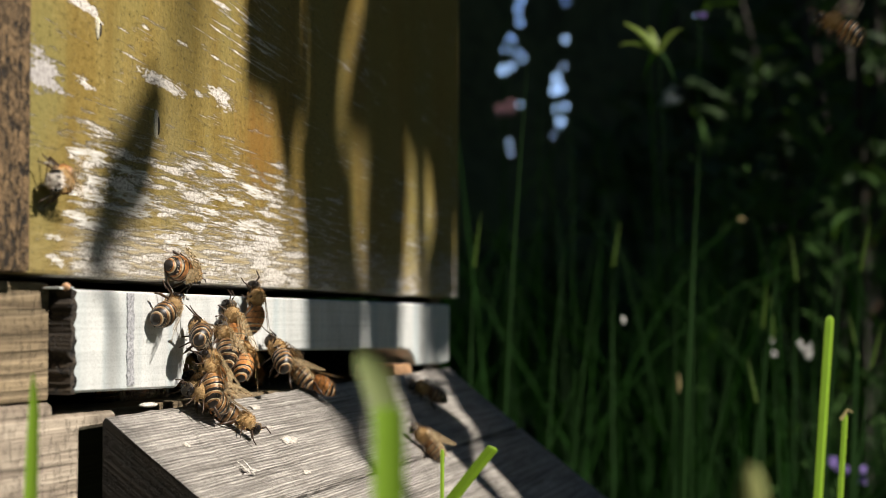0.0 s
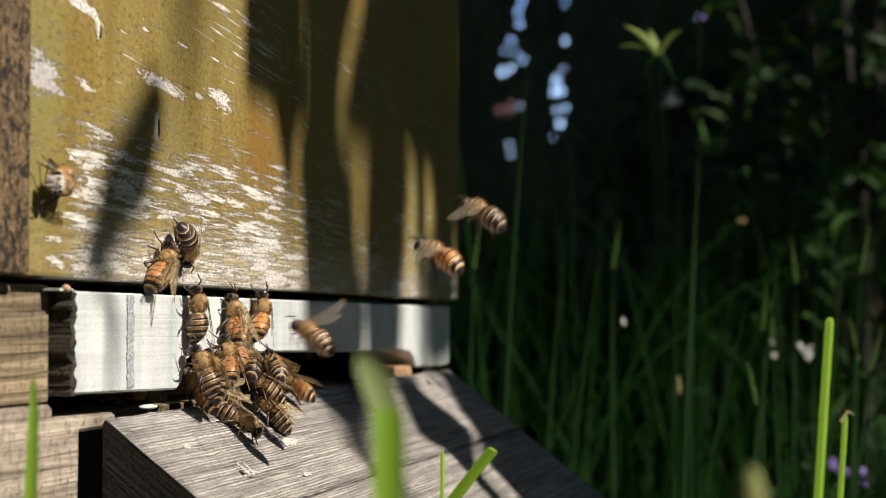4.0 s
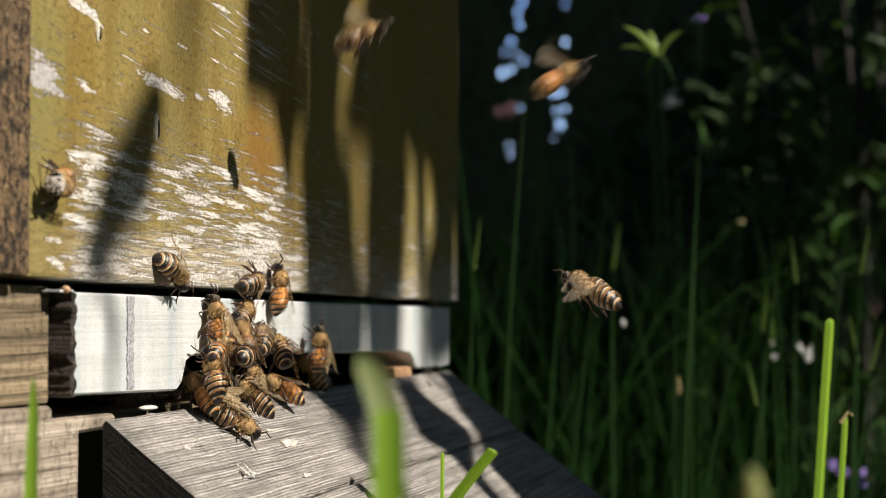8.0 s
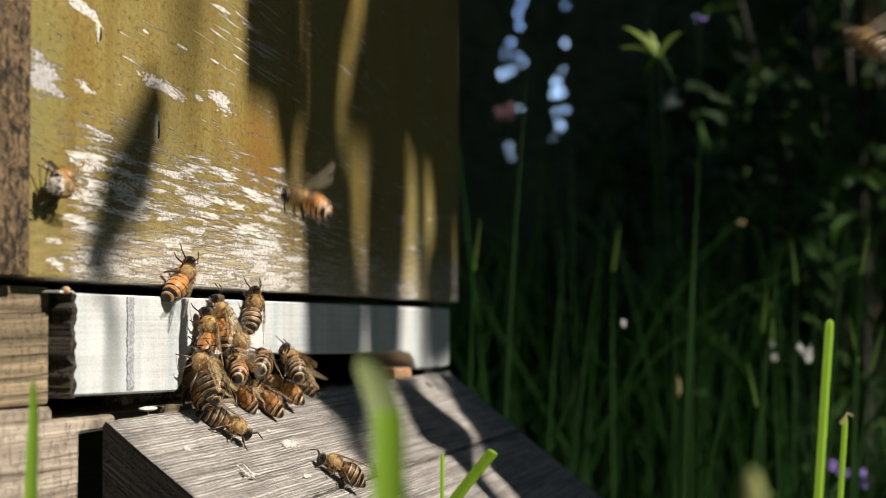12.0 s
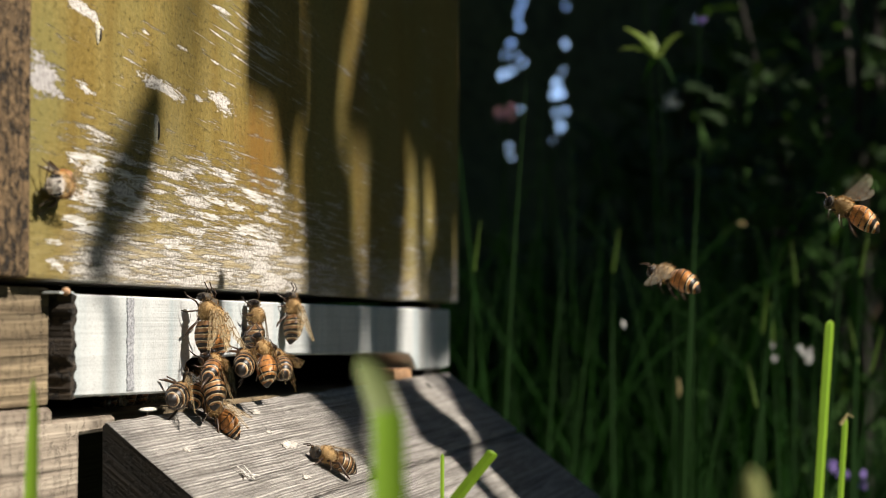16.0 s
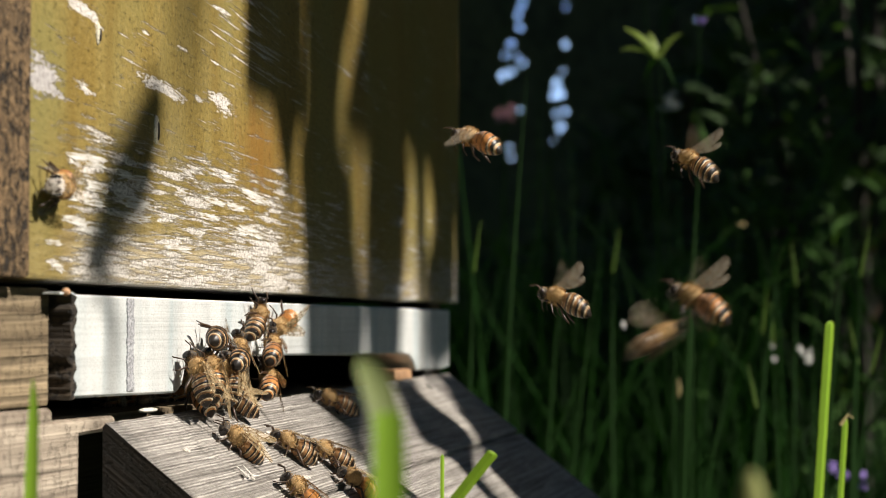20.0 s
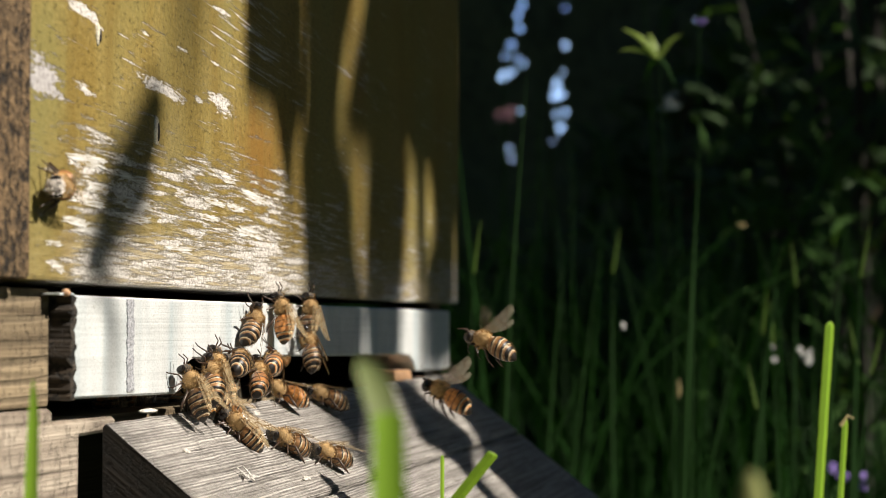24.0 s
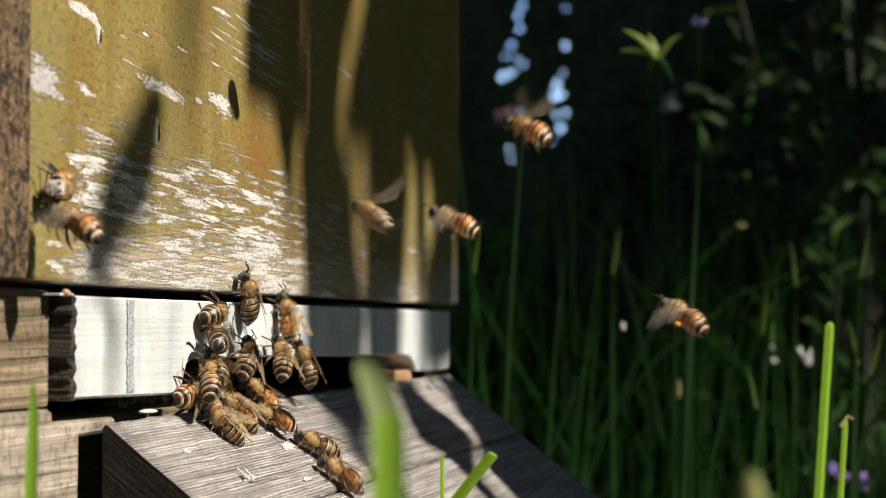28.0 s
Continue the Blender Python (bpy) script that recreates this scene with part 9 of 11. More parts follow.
    fly(make_bee("bee", False, True, False), 7.20, 9.10, [(0, "F", 0.11, 0.0036, -0.024, 90), (6.8, "F", 0.11, 0.0036, -0.024, 90), (7.1, "F", 0.11, 0.0042, 0.004, 90), (7.3, "A", -0.0362, -0.0445, 0.0242, -20, 26.1), (7.5, "A", -0.0382, -0.0354, 0.0222, -20, 21.7), (7.6, "A", -0.0369, -0.0393, 0.0105, -20, 17.5), (7.7, "A", -0.0384, -0.0309, -0.0008, -20, 16), (7.8, "A", -0.0385, -0.0297, -0.004, -165, 18.1), (7.9, "A", -0.0369, -0.0351, -0.0137, -165, 22.6), (8, "A", -0.0357, -0.0381, -0.0262, -165, 26.7), (8.2, "A", -0.0342, -0.0418, -0.0412, -165, 20), (9.2, "A", 0.905, -1.01, -0.293, -160, 0), (28, "A", 0.905, -1.01, -0.293, -160, 0)])
    fly(make_bee("bee", False, True, False), 7.10, 7.82, [(0, "F", 0.11, 0.0036, -0.024, 90), (6.7, "F", 0.11, 0.0036, -0.024, 90), (7, "F", 0.11, 0.0042, 0.004, 90), (7.2, "A", 0.0648, -0.0078, 0.0139, -8.5, 18.9), (7.3, "A", 0.0528, -0.008, 0.0155, -13.5, 16.2), (7.4, "A", 0.0456, -0.0081, 0.0155, -21.5, 17), (7.5, "A", 0.0471, -0.0081, 0.0125, -28.8, 20.8), (7.7, "A", 0.0588, -0.0079, 0.0114, -32, 25.4), (7.9, "F", 0.106, 0.011, 0.0045, 70), (8.3, "F", 0.11, 0.0042, 0.004, 90), (8.7, "F", 0.11, 0.0036, -0.024, 90), (28, "F", 0.11, 0.0036, -0.024, 90)])
    fly(make_bee("bee", False, True, False), 8.00, 9.80, [(0, "F", 0.1153, 0.0036, -0.024, 90), (7.6, "F", 0.1153, 0.0036, -0.024, 90), (7.9, "F", 0.1153, 0.0042, 0.004, 90), (8.1, "A", 0.1153, -0.0084, 0.0226, -60, 16.2), (8.2, "A", 0.1179, -0.0215, 0.033, -120, 19.1), (8.3, "A", 0.1198, -0.0299, 0.0365, -165, 23.8), (8.4, "A", 0.1208, -0.0374, 0.0544, -165, 27.3), (8.5, "A", 0.1219, -0.0443, 0.0677, -165, 27.7), (8.6, "A", 0.1225, -0.0489, 0.0804, -165, 24.6), (8.7, "A", 0.1227, -0.053, 0.1007, -165, 19.9), (8.8, "A", 0.1229, -0.058, 0.1249, -165, 20), (9.9, "A", 0.995, -1.13, -0.293, -160, 0), (28, "A", 0.995, -1.13, -0.293, -160, 0)])
    fly(make_bee("bee", True, True, False), 8.00, 10.52, [(0, "A", 1.04, -1.19, -0.293, -20, 0), (8, "A", 1.04, -1.19, -0.293, -20, 0), (8.8, "A", 0.1443, -0.2612, 0.0842, -20.6, 20), (9, "A", 0.1143, -0.1612, 0.0642, -20.6, 22), (9.1, "A", 0.1123, -0.1522, 0.0615, -24, 26.3), (9.2, "A", 0.1095, -0.1401, 0.0588, -19.8, 28), (9.3, "A", 0.1079, -0.1327, 0.0556, -11.2, 26), (9.4, "A", 0.1052, -0.1195, 0.0464, -4.7, 21.6), (9.5, "A", 0.103, -0.1089, 0.0389, -5.3, 17.5), (9.6, "A", 0.1014, -0.101, 0.0335, -12.4, 16), (9.7, "A", 0.1002, -0.0946, 0.0264, -20.8, 18.2), (9.8, "A", 0.0989, -0.0882, 0.0194, -24, 22.7), (9.9, "A", 0.0959, -0.0745, 0.0157, -19.6, 26.8), (10, "A", 0.0935, -0.0645, 0.0162, -11, 27.9), (10.1, "A", 0.0911, -0.0546, 0.0184, -4.7, 25.5), (10.2, "A", 0.0886, -0.0441, 0.0184, -5.4, 20.9), (10.3, "A", 0.0881, -0.0414, 0.0157, -12.6, 17), (10.4, "A", 0.088, -0.0403, 0.0114, -20.9, 16.1), (10.6, "F", 0.106, 0.011, 0.0045, 70), (11, "F", 0.11, 0.0042, 0.004, 90), (11.4, "F", 0.11, 0.0036, -0.024, 90), (28, "F", 0.11, 0.0036, -0.024, 90)])
    fly(make_bee("bee", False, True, False), 8.80, 11.60, [(0, "F", 0.11, 0.0036, -0.024, 90), (8.4, "F", 0.11, 0.0036, -0.024, 90), (8.7, "F", 0.11, 0.0042, 0.004, 90), (8.9, "A", 0.0601, -0.0079, 0.0259, -20, 27.8), (9, "A", 0.0556, -0.008, 0.0274, -20, 27.2), (9.1, "A", 0.0585, -0.0079, 0.0311, -165, 23.4), (9.2, "A", 0.0692, -0.0077, 0.0368, -165, 18.8), (9.3, "A", 0.0771, -0.0076, 0.0425, -20, 16.1), (9.4, "A", 0.066, -0.0078, 0.0445, -20, 17), (9.5, "A", 0.0599, -0.0079, 0.0405, -20, 20.9), (9.6, "A", 0.054, -0.008, 0.0366, -20, 25.5), (9.7, "A", 0.0585, -0.0079, 0.0316, -20, 27.9), (9.8, "A", 0.0527, -0.008, 0.0268, -20, 26.8), (9.9, "A", 0.0332, -0.0083, 0.0151, -20, 22.7), (10, "A", 0.024, -0.0085, 0.0065, -20, 18.2), (10.1, "A", 0.0203, -0.0086, -0.0005, -20, 16), (10.2, "A", 0.0128, -0.0087, -0.0045, -20, 17.4), (10.3, "A", 0.0009, -0.009, -0.0044, -20, 21.6), (10.4, "A", -0.0315, -0.0097, -0.0025, -20, 26), (10.5, "A", -0.0678, -0.0107, -0.0027, -20, 28), (10.7, "A", -0.1113, -0.0118, -0.003, -20, 20), (11.7, "A", 1.085, -0.95, -0.293, -160, 0), (28, "A", 1.085, -0.95, -0.293, -160, 0)])
    fly(make_bee("bee", False, True, False), 9.60, 11.30, [(0, "F", 0.1186, 0.0036, -0.024, 90), (9.2, "F", 0.1186, 0.0036, -0.024, 90), (9.5, "F", 0.1186, 0.0042, 0.004, 90), (9.7, "A", 0.1186, -0.0225, 0.0169, -60, 25.1), (9.8, "A", 0.1204, -0.0322, 0.0284, -120, 20.5), (9.9, "A", 0.1236, -0.0492, 0.0481, -165, 16.8), (10, "A", 0.1257, -0.0612, 0.0677, -165, 16.2), (10.1, "A", 0.1275, -0.0733, 0.0932, -165, 19.2), (10.2, "A", 0.1288, -0.0825, 0.1151, -165, 23.9), (10.3, "A", 0.1303, -0.0935, 0.1415, -165, 20), (11.4, "A", 1.13, -1.01, -0.293, -160, 0), (28, "A", 1.13, -1.01, -0.293, -160, 0)])
    fly(make_bee("bee", True, True, False), 9.60, 12.32, [(0, "A", 1.175, -1.07, -0.293, -20, 0), (9.6, "A", 1.175, -1.07, -0.293, -20, 0), (10.4, "A", -0.1254, -0.0121, 0.0064, -33.5, 20), (10.6, "A", -0.0598, -0.0104, 0.0201, -33.5, 17.9), (10.7, "A", -0.027, -0.0096, 0.0269, -29, 16), (10.8, "A", 0.011, -0.0087, 0.0365, -32.1, 17.8), (10.9, "A", 0.0799, -0.0134, 0.0535, -40.4, 22.1), (11, "A", 0.0842, -0.034, 0.0664, -47.6, 26.4), (11.1, "A", 0.0886, -0.0541, 0.0751, -48.3, 28), (11.2, "A", 0.0947, -0.0792, 0.0686, -41.9, 26), (11.4, "A", 0.0987, -0.0944, 0.0594, -8.3, 21.5), (11.6, "A", 0.0928, -0.0703, 0.0648, -4, 17.4), (11.8, "A", 0.0846, -0.0345, 0.0595, -7.3, 16), (12, "A", 0.0844, -0.0312, 0.0454, -15.6, 18.3), (12.2, "A", 0.0842, -0.0251, 0.0152, -22.7, 22.8), (12.4, "F", 0.106, 0.011, 0.0045, 70), (12.8, "F", 0.11, 0.0042, 0.004, 90), (13.2, "F", 0.11, 0.0036, -0.024, 90), (28, "F", 0.11, 0.0036, -0.024, 90)])
    fly(make_bee("bee", False, True, False), 10.60, 12.30, [(0, "F", 0.11, 0.0036, -0.024, 90), (10.2, "F", 0.11, 0.0036, -0.024, 90), (10.5, "F", 0.11, 0.0042, 0.004, 90), (10.7, "A", 0.1059, -0.0176, 0.0056, -60, 16.7), (10.8, "A", 0.1095, -0.0341, 0.0141, -120, 20.3), (10.9, "A", 0.1156, -0.0646, 0.0395, -165, 25), (11, "A", 0.1212, -0.0929, 0.0649, -165, 27.8), (11.1, "A", 0.1279, -0.1262, 0.0937, -165, 27.1), (11.2, "A", 0.134, -0.1561, 0.1157, -165, 23.3), (11.3, "A", 0.1414, -0.192, 0.1422, -165, 20), (12.4, "A", 1.22, -1.13, -0.293, -160, 0), (28, "A", 1.22, -1.13, -0.293, -160, 0)])
    fly(make_bee("bee", False, True, False), 10.00, 11.92, [(0, "A", 0.5, -1.19, -0.293, -20, 0), (10, "A", 0.5, -1.19, -0.293, -20, 0), (10.8, "A", 0.1782, -0.261, 0.1034, -8.7, 20), (11, "A", 0.1482, -0.161, 0.0834, -8.7, 23.3), (11.1, "A", 0.1456, -0.1474, 0.0678, -17.4, 27.1), (11.2, "A", 0.1421, -0.1286, 0.0458, -23.5, 27.8), (11.4, "A", 0.1349, -0.0923, 0.0123, -22.4, 25), (11.6, "A", 0.1287, -0.0617, -0.0108, -15, 20.4), (11.8, "A", 0.1228, -0.0352, -0.0188, -6.8, 16.7), (12, "F", 0.1188, 0.011, 0.0045, 70), (12.4, "F", 0.1228, 0.0042, 0.004, 90), (12.8, "F", 0.1228, 0.0036, -0.024, 90), (28, "F", 0.1228, 0.0036, -0.024, 90)])
    fly(make_bee("bee", False, True, False), 11.00, 13.32, [(0, "A", 0.545, -0.95, -0.293, -20, 0), (11, "A", 0.545, -0.95, -0.293, -20, 0), (11.8, "A", 0.1432, -0.2609, 0.1032, -18.3, 20), (12, "A", 0.1132, -0.1609, 0.0832, -18.3, 28), (12.2, "A", 0.106, -0.1282, 0.0719, -23.7, 26.4), (12.5, "A", 0.0995, -0.0975, 0.0552, -21.8, 22.1), (12.8, "A", 0.0948, -0.0748, 0.0385, -14, 17.8), (13.2, "A", 0.09, -0.051, 0.0196, -6.2, 16), (13.4, "F", 0.106, 0.011, 0.0045, 70), (13.8, "F", 0.11, 0.0042, 0.004, 90), (14.2, "F", 0.11, 0.0036, -0.024, 90), (28, "F", 0.11, 0.0036, -0.024, 90)])
    fly(make_bee("bee", True, True, False), 11.30, 13.52, [(0, "A", 0.59, -1.01, -0.293, -20, 0), (11.3, "A", 0.59, -1.01, -0.293, -20, 0), (12.2, "A", 0.1688, -0.2667, 0.0878, -23.9, 20), (12.3, "A", 0.1388, -0.1667, 0.0678, -23.9, 23.9), (12.5, "A", 0.1314, -0.1347, 0.0633, -21.2, 19.3), (12.9, "A", 0.1241, -0.1004, 0.0452, -13, 16.3), (13.4, "A", 0.1159, -0.0617, 0.0227, -5.6, 16.7), (13.6, "F", 0.1119, 0.011, 0.0045, 70), (14, "F", 0.1159, 0.0042, 0.004, 90), (14.4, "F", 0.1159, 0.0036, -0.024, 90), (28, "F", 0.1159, 0.0036, -0.024, 90)])
    fly(make_bee("bee", False, True, False), 12.40, 14.42, [(0, "A", 0.635, -1.07, -0.293, -20, 0), (12.4, "A", 0.635, -1.07, -0.293, -20, 0), (13.2, "A", 0.179, -0.2579, 0.0602, -20.4, 20), (13.4, "A", 0.149, -0.1579, 0.0402, -20.4, 17), (13.7, "A", 0.1392, -0.1156, 0.0373, -12, 16.1), (14, "A", 0.1328, -0.0875, 0.0315, -5.1, 18.8), (14.3, "A", 0.123, -0.0423, 0.0113, -4.9, 23.4), (14.5, "F", 0.119, 0.011, 0.0045, 70), (14.9, "F", 0.123, 0.0042, 0.004, 90), (15.3, "F", 0.123, 0.0036, -0.024, 90), (28, "F", 0.123, 0.0036, -0.024, 90)])
    fly(make_bee("bee", True, True, False), 14.10, 16.90, [(0, "F", 0.11, 0.0036, -0.024, 90), (13.7, "F", 0.11, 0.0036, -0.024, 90), (14, "F", 0.11, 0.0042, 0.004, 90), (14.2, "A", 0.0529, -0.008, 0.0117, -16.4, 17.4), (14.3, "A", 0.0003, -0.009, 0.0279, -9.9, 21.6), (14.5, "A", 0.0314, -0.0084, 0.0436, -8.1, 26), (14.6, "A", 0.022, -0.0085, 0.053, -11.9, 28), (14.7, "A", 0.0337, -0.0083, 0.0674, -19.5, 26.3), (14.8, "A", 0.0775, -0.0079, 0.0763, -27.4, 22), (14.9, "A", 0.0793, -0.0174, 0.0849, -31.7, 17.7), (15, "A", 0.0801, -0.0217, 0.0909, -30.6, 16), (15.1, "A", 0.0814, -0.028, 0.0968, -24.5, 17.9), (15.3, "A", 0.083, -0.0332, 0.0871, -16.3, 22.3), (15.4, "A", 0.0853, -0.0421, 0.0807, -9.8, 26.5), (15.5, "A", 0.0875, -0.0515, 0.0801, -8.1, 28), (15.6, "A", 0.0899, -0.0621, 0.0828, -12.1, 25.8), (15.7, "A", 0.0927, -0.0753, 0.0898, -19.7, 21.3), (15.8, "A", 0.0953, -0.0885, 0.1033, -27.5, 17.3), (16, "A", 0.0983, -0.1044, 0.1195, -27.5, 20), (17, "A", 0.68, -1.13, -0.293, -20, 0), (28, "A", 0.68, -1.13, -0.293, -20, 0)])
    fly(make_bee("bee", True, True, False), 13.20, 15.12, [(0, "A", 0.725, -1.19, -0.293, -20, 0), (13.2, "A", 0.725, -1.19, -0.293, -20, 0), (14, "A", 0.1409, -0.1779, 0.0883, -4.4, 20), (14.2, "A", 0.1186, -0.0785, 0.0623, -4.4, 24.5), (14.5, "A", 0.1075, -0.0288, 0.0493, -5.9, 27.7), (14.6, "A", 0.106, -0.021, 0.0414, -13.6, 27.4), (14.7, "A", 0.1038, -0.0104, 0.0329, -21.6, 23.8), (14.8, "A", 0.101, -0.0073, 0.0283, -23.8, 19.2), (14.9, "A", 0.0923, -0.0074, 0.0215, -18.6, 16.2), (15, "A", 0.0958, -0.0074, 0.0193, -9.9, 16.8), (15.2, "F", 0.106, 0.011, 0.0045, 70), (15.6, "F", 0.11, 0.0042, 0.004, 90), (16, "F", 0.11, 0.0036, -0.024, 90), (28, "F", 0.11, 0.0036, -0.024, 90)])
    fly(make_bee("bee", False, True, False), 14.10, 15.70, [(0, "F", 0.1268, 0.0036, -0.024, 90), (13.7, "F", 0.1268, 0.0036, -0.024, 90), (14, "F", 0.1268, 0.0042, 0.004, 90), (14.2, "A", 0.1268, -0.0592, 0.0113, -60, 27.9), (14.3, "A", 0.134, -0.0931, 0.0287, -120, 25.4), (14.5, "A", 0.1446, -0.144, 0.0621, -165, 20.8), (14.6, "A", 0.1519, -0.1779, 0.0777, -165, 17), (14.8, "A", 0.1607, -0.2185, 0.0964, -165, 20), (15.8, "A", 0.77, -0.95, -0.293, -160, 0), (28, "A", 0.77, -0.95, -0.293, -160, 0)])
    fly(make_bee("bee", True, True, False), 13.30, 16.40, [(0, "A", 0.815, -1.01, -0.293, -20, 0), (13.3, "A", 0.815, -1.01, -0.293, -20, 0), (14.2, "A", -0.0259, -0.0757, -0.0498, -21.9, 20), (14.3, "A", -0.0237, -0.0893, -0.024, -21.9, 22.6), (14.5, "A", -0.0227, -0.0961, -0.0111, -29.1, 18.2), (14.6, "A", -0.02, -0.1079, -0.0086, -32, 16), (14.7, "A", -0.0189, -0.1139, -0.0018, -29.3, 17.5), (14.8, "A", -0.0204, -0.1063, -0.0078, -22.2, 21.7), (14.9, "A", -0.0232, -0.0933, -0.0131, -14.1, 26.1), (15, "A", -0.0238, -0.0906, -0.0139, -8.7, 28), (15.1, "A", -0.0241, -0.0894, -0.013, -8.7, 26.3), (15.3, "A", -0.0227, -0.0932, -0.026, -14, 21.9), (15.5, "A", -0.021, -0.0978, -0.0415, -14, 20), (16.5, "A", 0.815, -1.01, -0.293, -20, 0), (28, "A", 0.815, -1.01, -0.293, -20, 0)])
    fly(make_bee("bee", True, True, False), 14.10, 17.72, [(0, "A", 0.86, -1.07, -0.293, -20, 0), (14.1, "A", 0.86, -1.07, -0.293, -20, 0), (14.9, "A", 0.1714, -0.2691, 0.053, -23.2, 20), (15.1, "A", 0.1414, -0.1691, 0.033, -23.2, 16.4), (15.2, "A", 0.1387, -0.1575, 0.0318, -22.8, 16.5), (15.3, "A", 0.1362, -0.1471, 0.0324, -15.8, 20), (15.4, "A", 0.1326, -0.1322, 0.0352, -7.4, 24.6), (15.5, "A", 0.1305, -0.1234, 0.0381, -4, 27.7), (15.6, "A", 0.1288, -0.1168, 0.042, -8.2, 27.3), (15.7, "A", 0.1279, -0.113, 0.0409, -16.7, 23.7), (15.8, "A", 0.1289, -0.1162, 0.0353, -23.2, 19.1), (15.9, "A", 0.129, -0.1162, 0.0313, -22.8, 16.2), (16, "A", 0.1283, -0.1123, 0.0285, -15.6, 16.9), (16.1, "A", 0.1277, -0.1089, 0.0228, -7.3, 20.6), (16.2, "A", 0.1264, -0.1023, 0.0155, -4, 25.2), (16.3, "A", 0.1258, -0.0989, 0.0126, -8.3, 27.9), (16.4, "A", 0.1254, -0.0967, 0.0076, -16.9, 27), (16.5, "A", 0.1258, -0.0977, 0.0042, -23.3, 23), (16.6, "A", 0.1256, -0.0966, 0.0036, -22.7, 18.5), (16.7, "A", 0.1248, -0.0933, 0.003, -15.5, 16.1), (16.8, "A", 0.1237, -0.0884, 0.0031, -7.2, 17.2), (16.9, "A", 0.1221, -0.0812, -0.0003, -4, 21.3), (17, "A", 0.1208, -0.0751, -0.002, -8.4, 25.8), (17.1, "A", 0.1193, -0.069, -0.002, -17, 28), (17.2, "A", 0.1166, -0.0574, -0.0003, -23.4, 26.5), (17.3, "A", 0.1148, -0.0503, 0.0014, -22.6, 22.3), (17.4, "A", 0.1129, -0.042, 0.0003, -15.3, 17.9), (17.6, "A", 0.1111, -0.0349, 0.0031, -7.1, 16), (17.8, "F", 0.1071, 0.011, 0.0045, 70), (18.2, "F", 0.1111, 0.0042, 0.004, 90), (18.6, "F", 0.1111, 0.0036, -0.024, 90), (28, "F", 0.1111, 0.0036, -0.024, 90)])
    fly(make_bee("bee", False, True, False), 15.20, 16.90, [(0, "F", 0.1184, 0.0036, -0.024, 90), (14.8, "F", 0.1184, 0.0036, -0.024, 90), (15.1, "F", 0.1184, 0.0042, 0.004, 90), (15.3, "A", 0.1184, -0.0256, 0.0172, -60, 18.4), (15.4, "A", 0.1221, -0.0425, 0.0241, -120, 22.9), (15.5, "A", 0.1281, -0.069, 0.0299, -165, 26.9), (15.6, "A", 0.1344, -0.0977, 0.0397, -165, 27.9), (15.7, "A", 0.1435, -0.1401, 0.0616, -165, 25.3), (15.8, "A", 0.1513, -0.178, 0.0864, -165, 20.8), (16, "A", 0.1608, -0.2234, 0.1162, -165, 20), (17, "A", 0.905, -1.13, -0.293, -160, 0), (28, "A", 0.905, -1.13, -0.293, -160, 0)])
    fly(make_bee("bee", True, True, False), 14.80, 18.72, [(0, "A", 0.95, -1.19, -0.293, -20, 0), (14.8, "A", 0.95, -1.19, -0.293, -20, 0), (15.7, "A", 0.1449, -0.2632, 0.0656, -13.8, 20), (15.8, "A", 0.1149, -0.1632, 0.0456, -13.8, 25.6), (15.9, "A", 0.1139, -0.1584, 0.0435, -6.1, 28), (16, "A", 0.1134, -0.1563, 0.0435, -4.3, 26.7), (16.1, "A", 0.1129, -0.1542, 0.0424, -9.9, 22.5), (16.2, "A", 0.1123, -0.151, 0.0397, -18.6, 18.1), (16.3, "A", 0.1114, -0.1468, 0.037, -23.8, 16), (16.4, "A", 0.1099, -0.1394, 0.0311, -21.6, 17.6), (16.5, "A", 0.1092, -0.1357, 0.0268, -13.7, 21.8), (16.6, "A", 0.1086, -0.132, 0.0219, -6, 26.2), (16.7, "A", 0.1081, -0.1287, 0.0133, -4.3, 28), (16.8, "A", 0.1069, -0.1224, 0.0063, -10, 26.2), (16.9, "A", 0.1053, -0.1144, 0.0004, -18.7, 21.8), (17, "A", 0.104, -0.1081, -0.0029, -23.8, 17.6), (17.1, "A", 0.1026, -0.1018, -0.0055, -21.5, 16), (17.2, "A", 0.1004, -0.0918, -0.0082, -13.5, 18.1), (17.3, "A", 0.0992, -0.0865, -0.0098, -5.9, 22.5), (17.4, "A", 0.0973, -0.0781, -0.012, -4.4, 26.6), (17.5, "A", 0.0965, -0.0744, -0.0136, -10.2, 28), (17.6, "A", 0.0959, -0.0717, -0.0136, -18.9, 25.7), (17.7, "A", 0.095, -0.0681, -0.0141, -23.9, 21.1), (17.8, "A", 0.0945, -0.066, -0.0136, -21.4, 17.1), (17.9, "A", 0.0942, -0.0649, -0.0109, -13.3, 16.1), (18, "A", 0.0938, -0.0634, -0.0098, -5.8, 18.6), (18.1, "A", 0.0933, -0.0613, -0.0098, -4.4, 23.2), (18.2, "A", 0.0932, -0.0613, -0.0087, -10.4, 27.1), (18.3, "A", 0.0927, -0.0592, -0.0071, -19, 27.8), (18.4, "A", 0.0918, -0.0561, -0.0033, -23.9, 25.1), (18.6, "A", 0.0898, -0.0482, 0.001, -21.3, 20.5), (18.8, "F", 0.106, 0.011, 0.0045, 70), (19.2, "F", 0.11, 0.0042, 0.004, 90), (19.6, "F", 0.11, 0.0036, -0.024, 90), (28, "F", 0.11, 0.0036, -0.024, 90)])
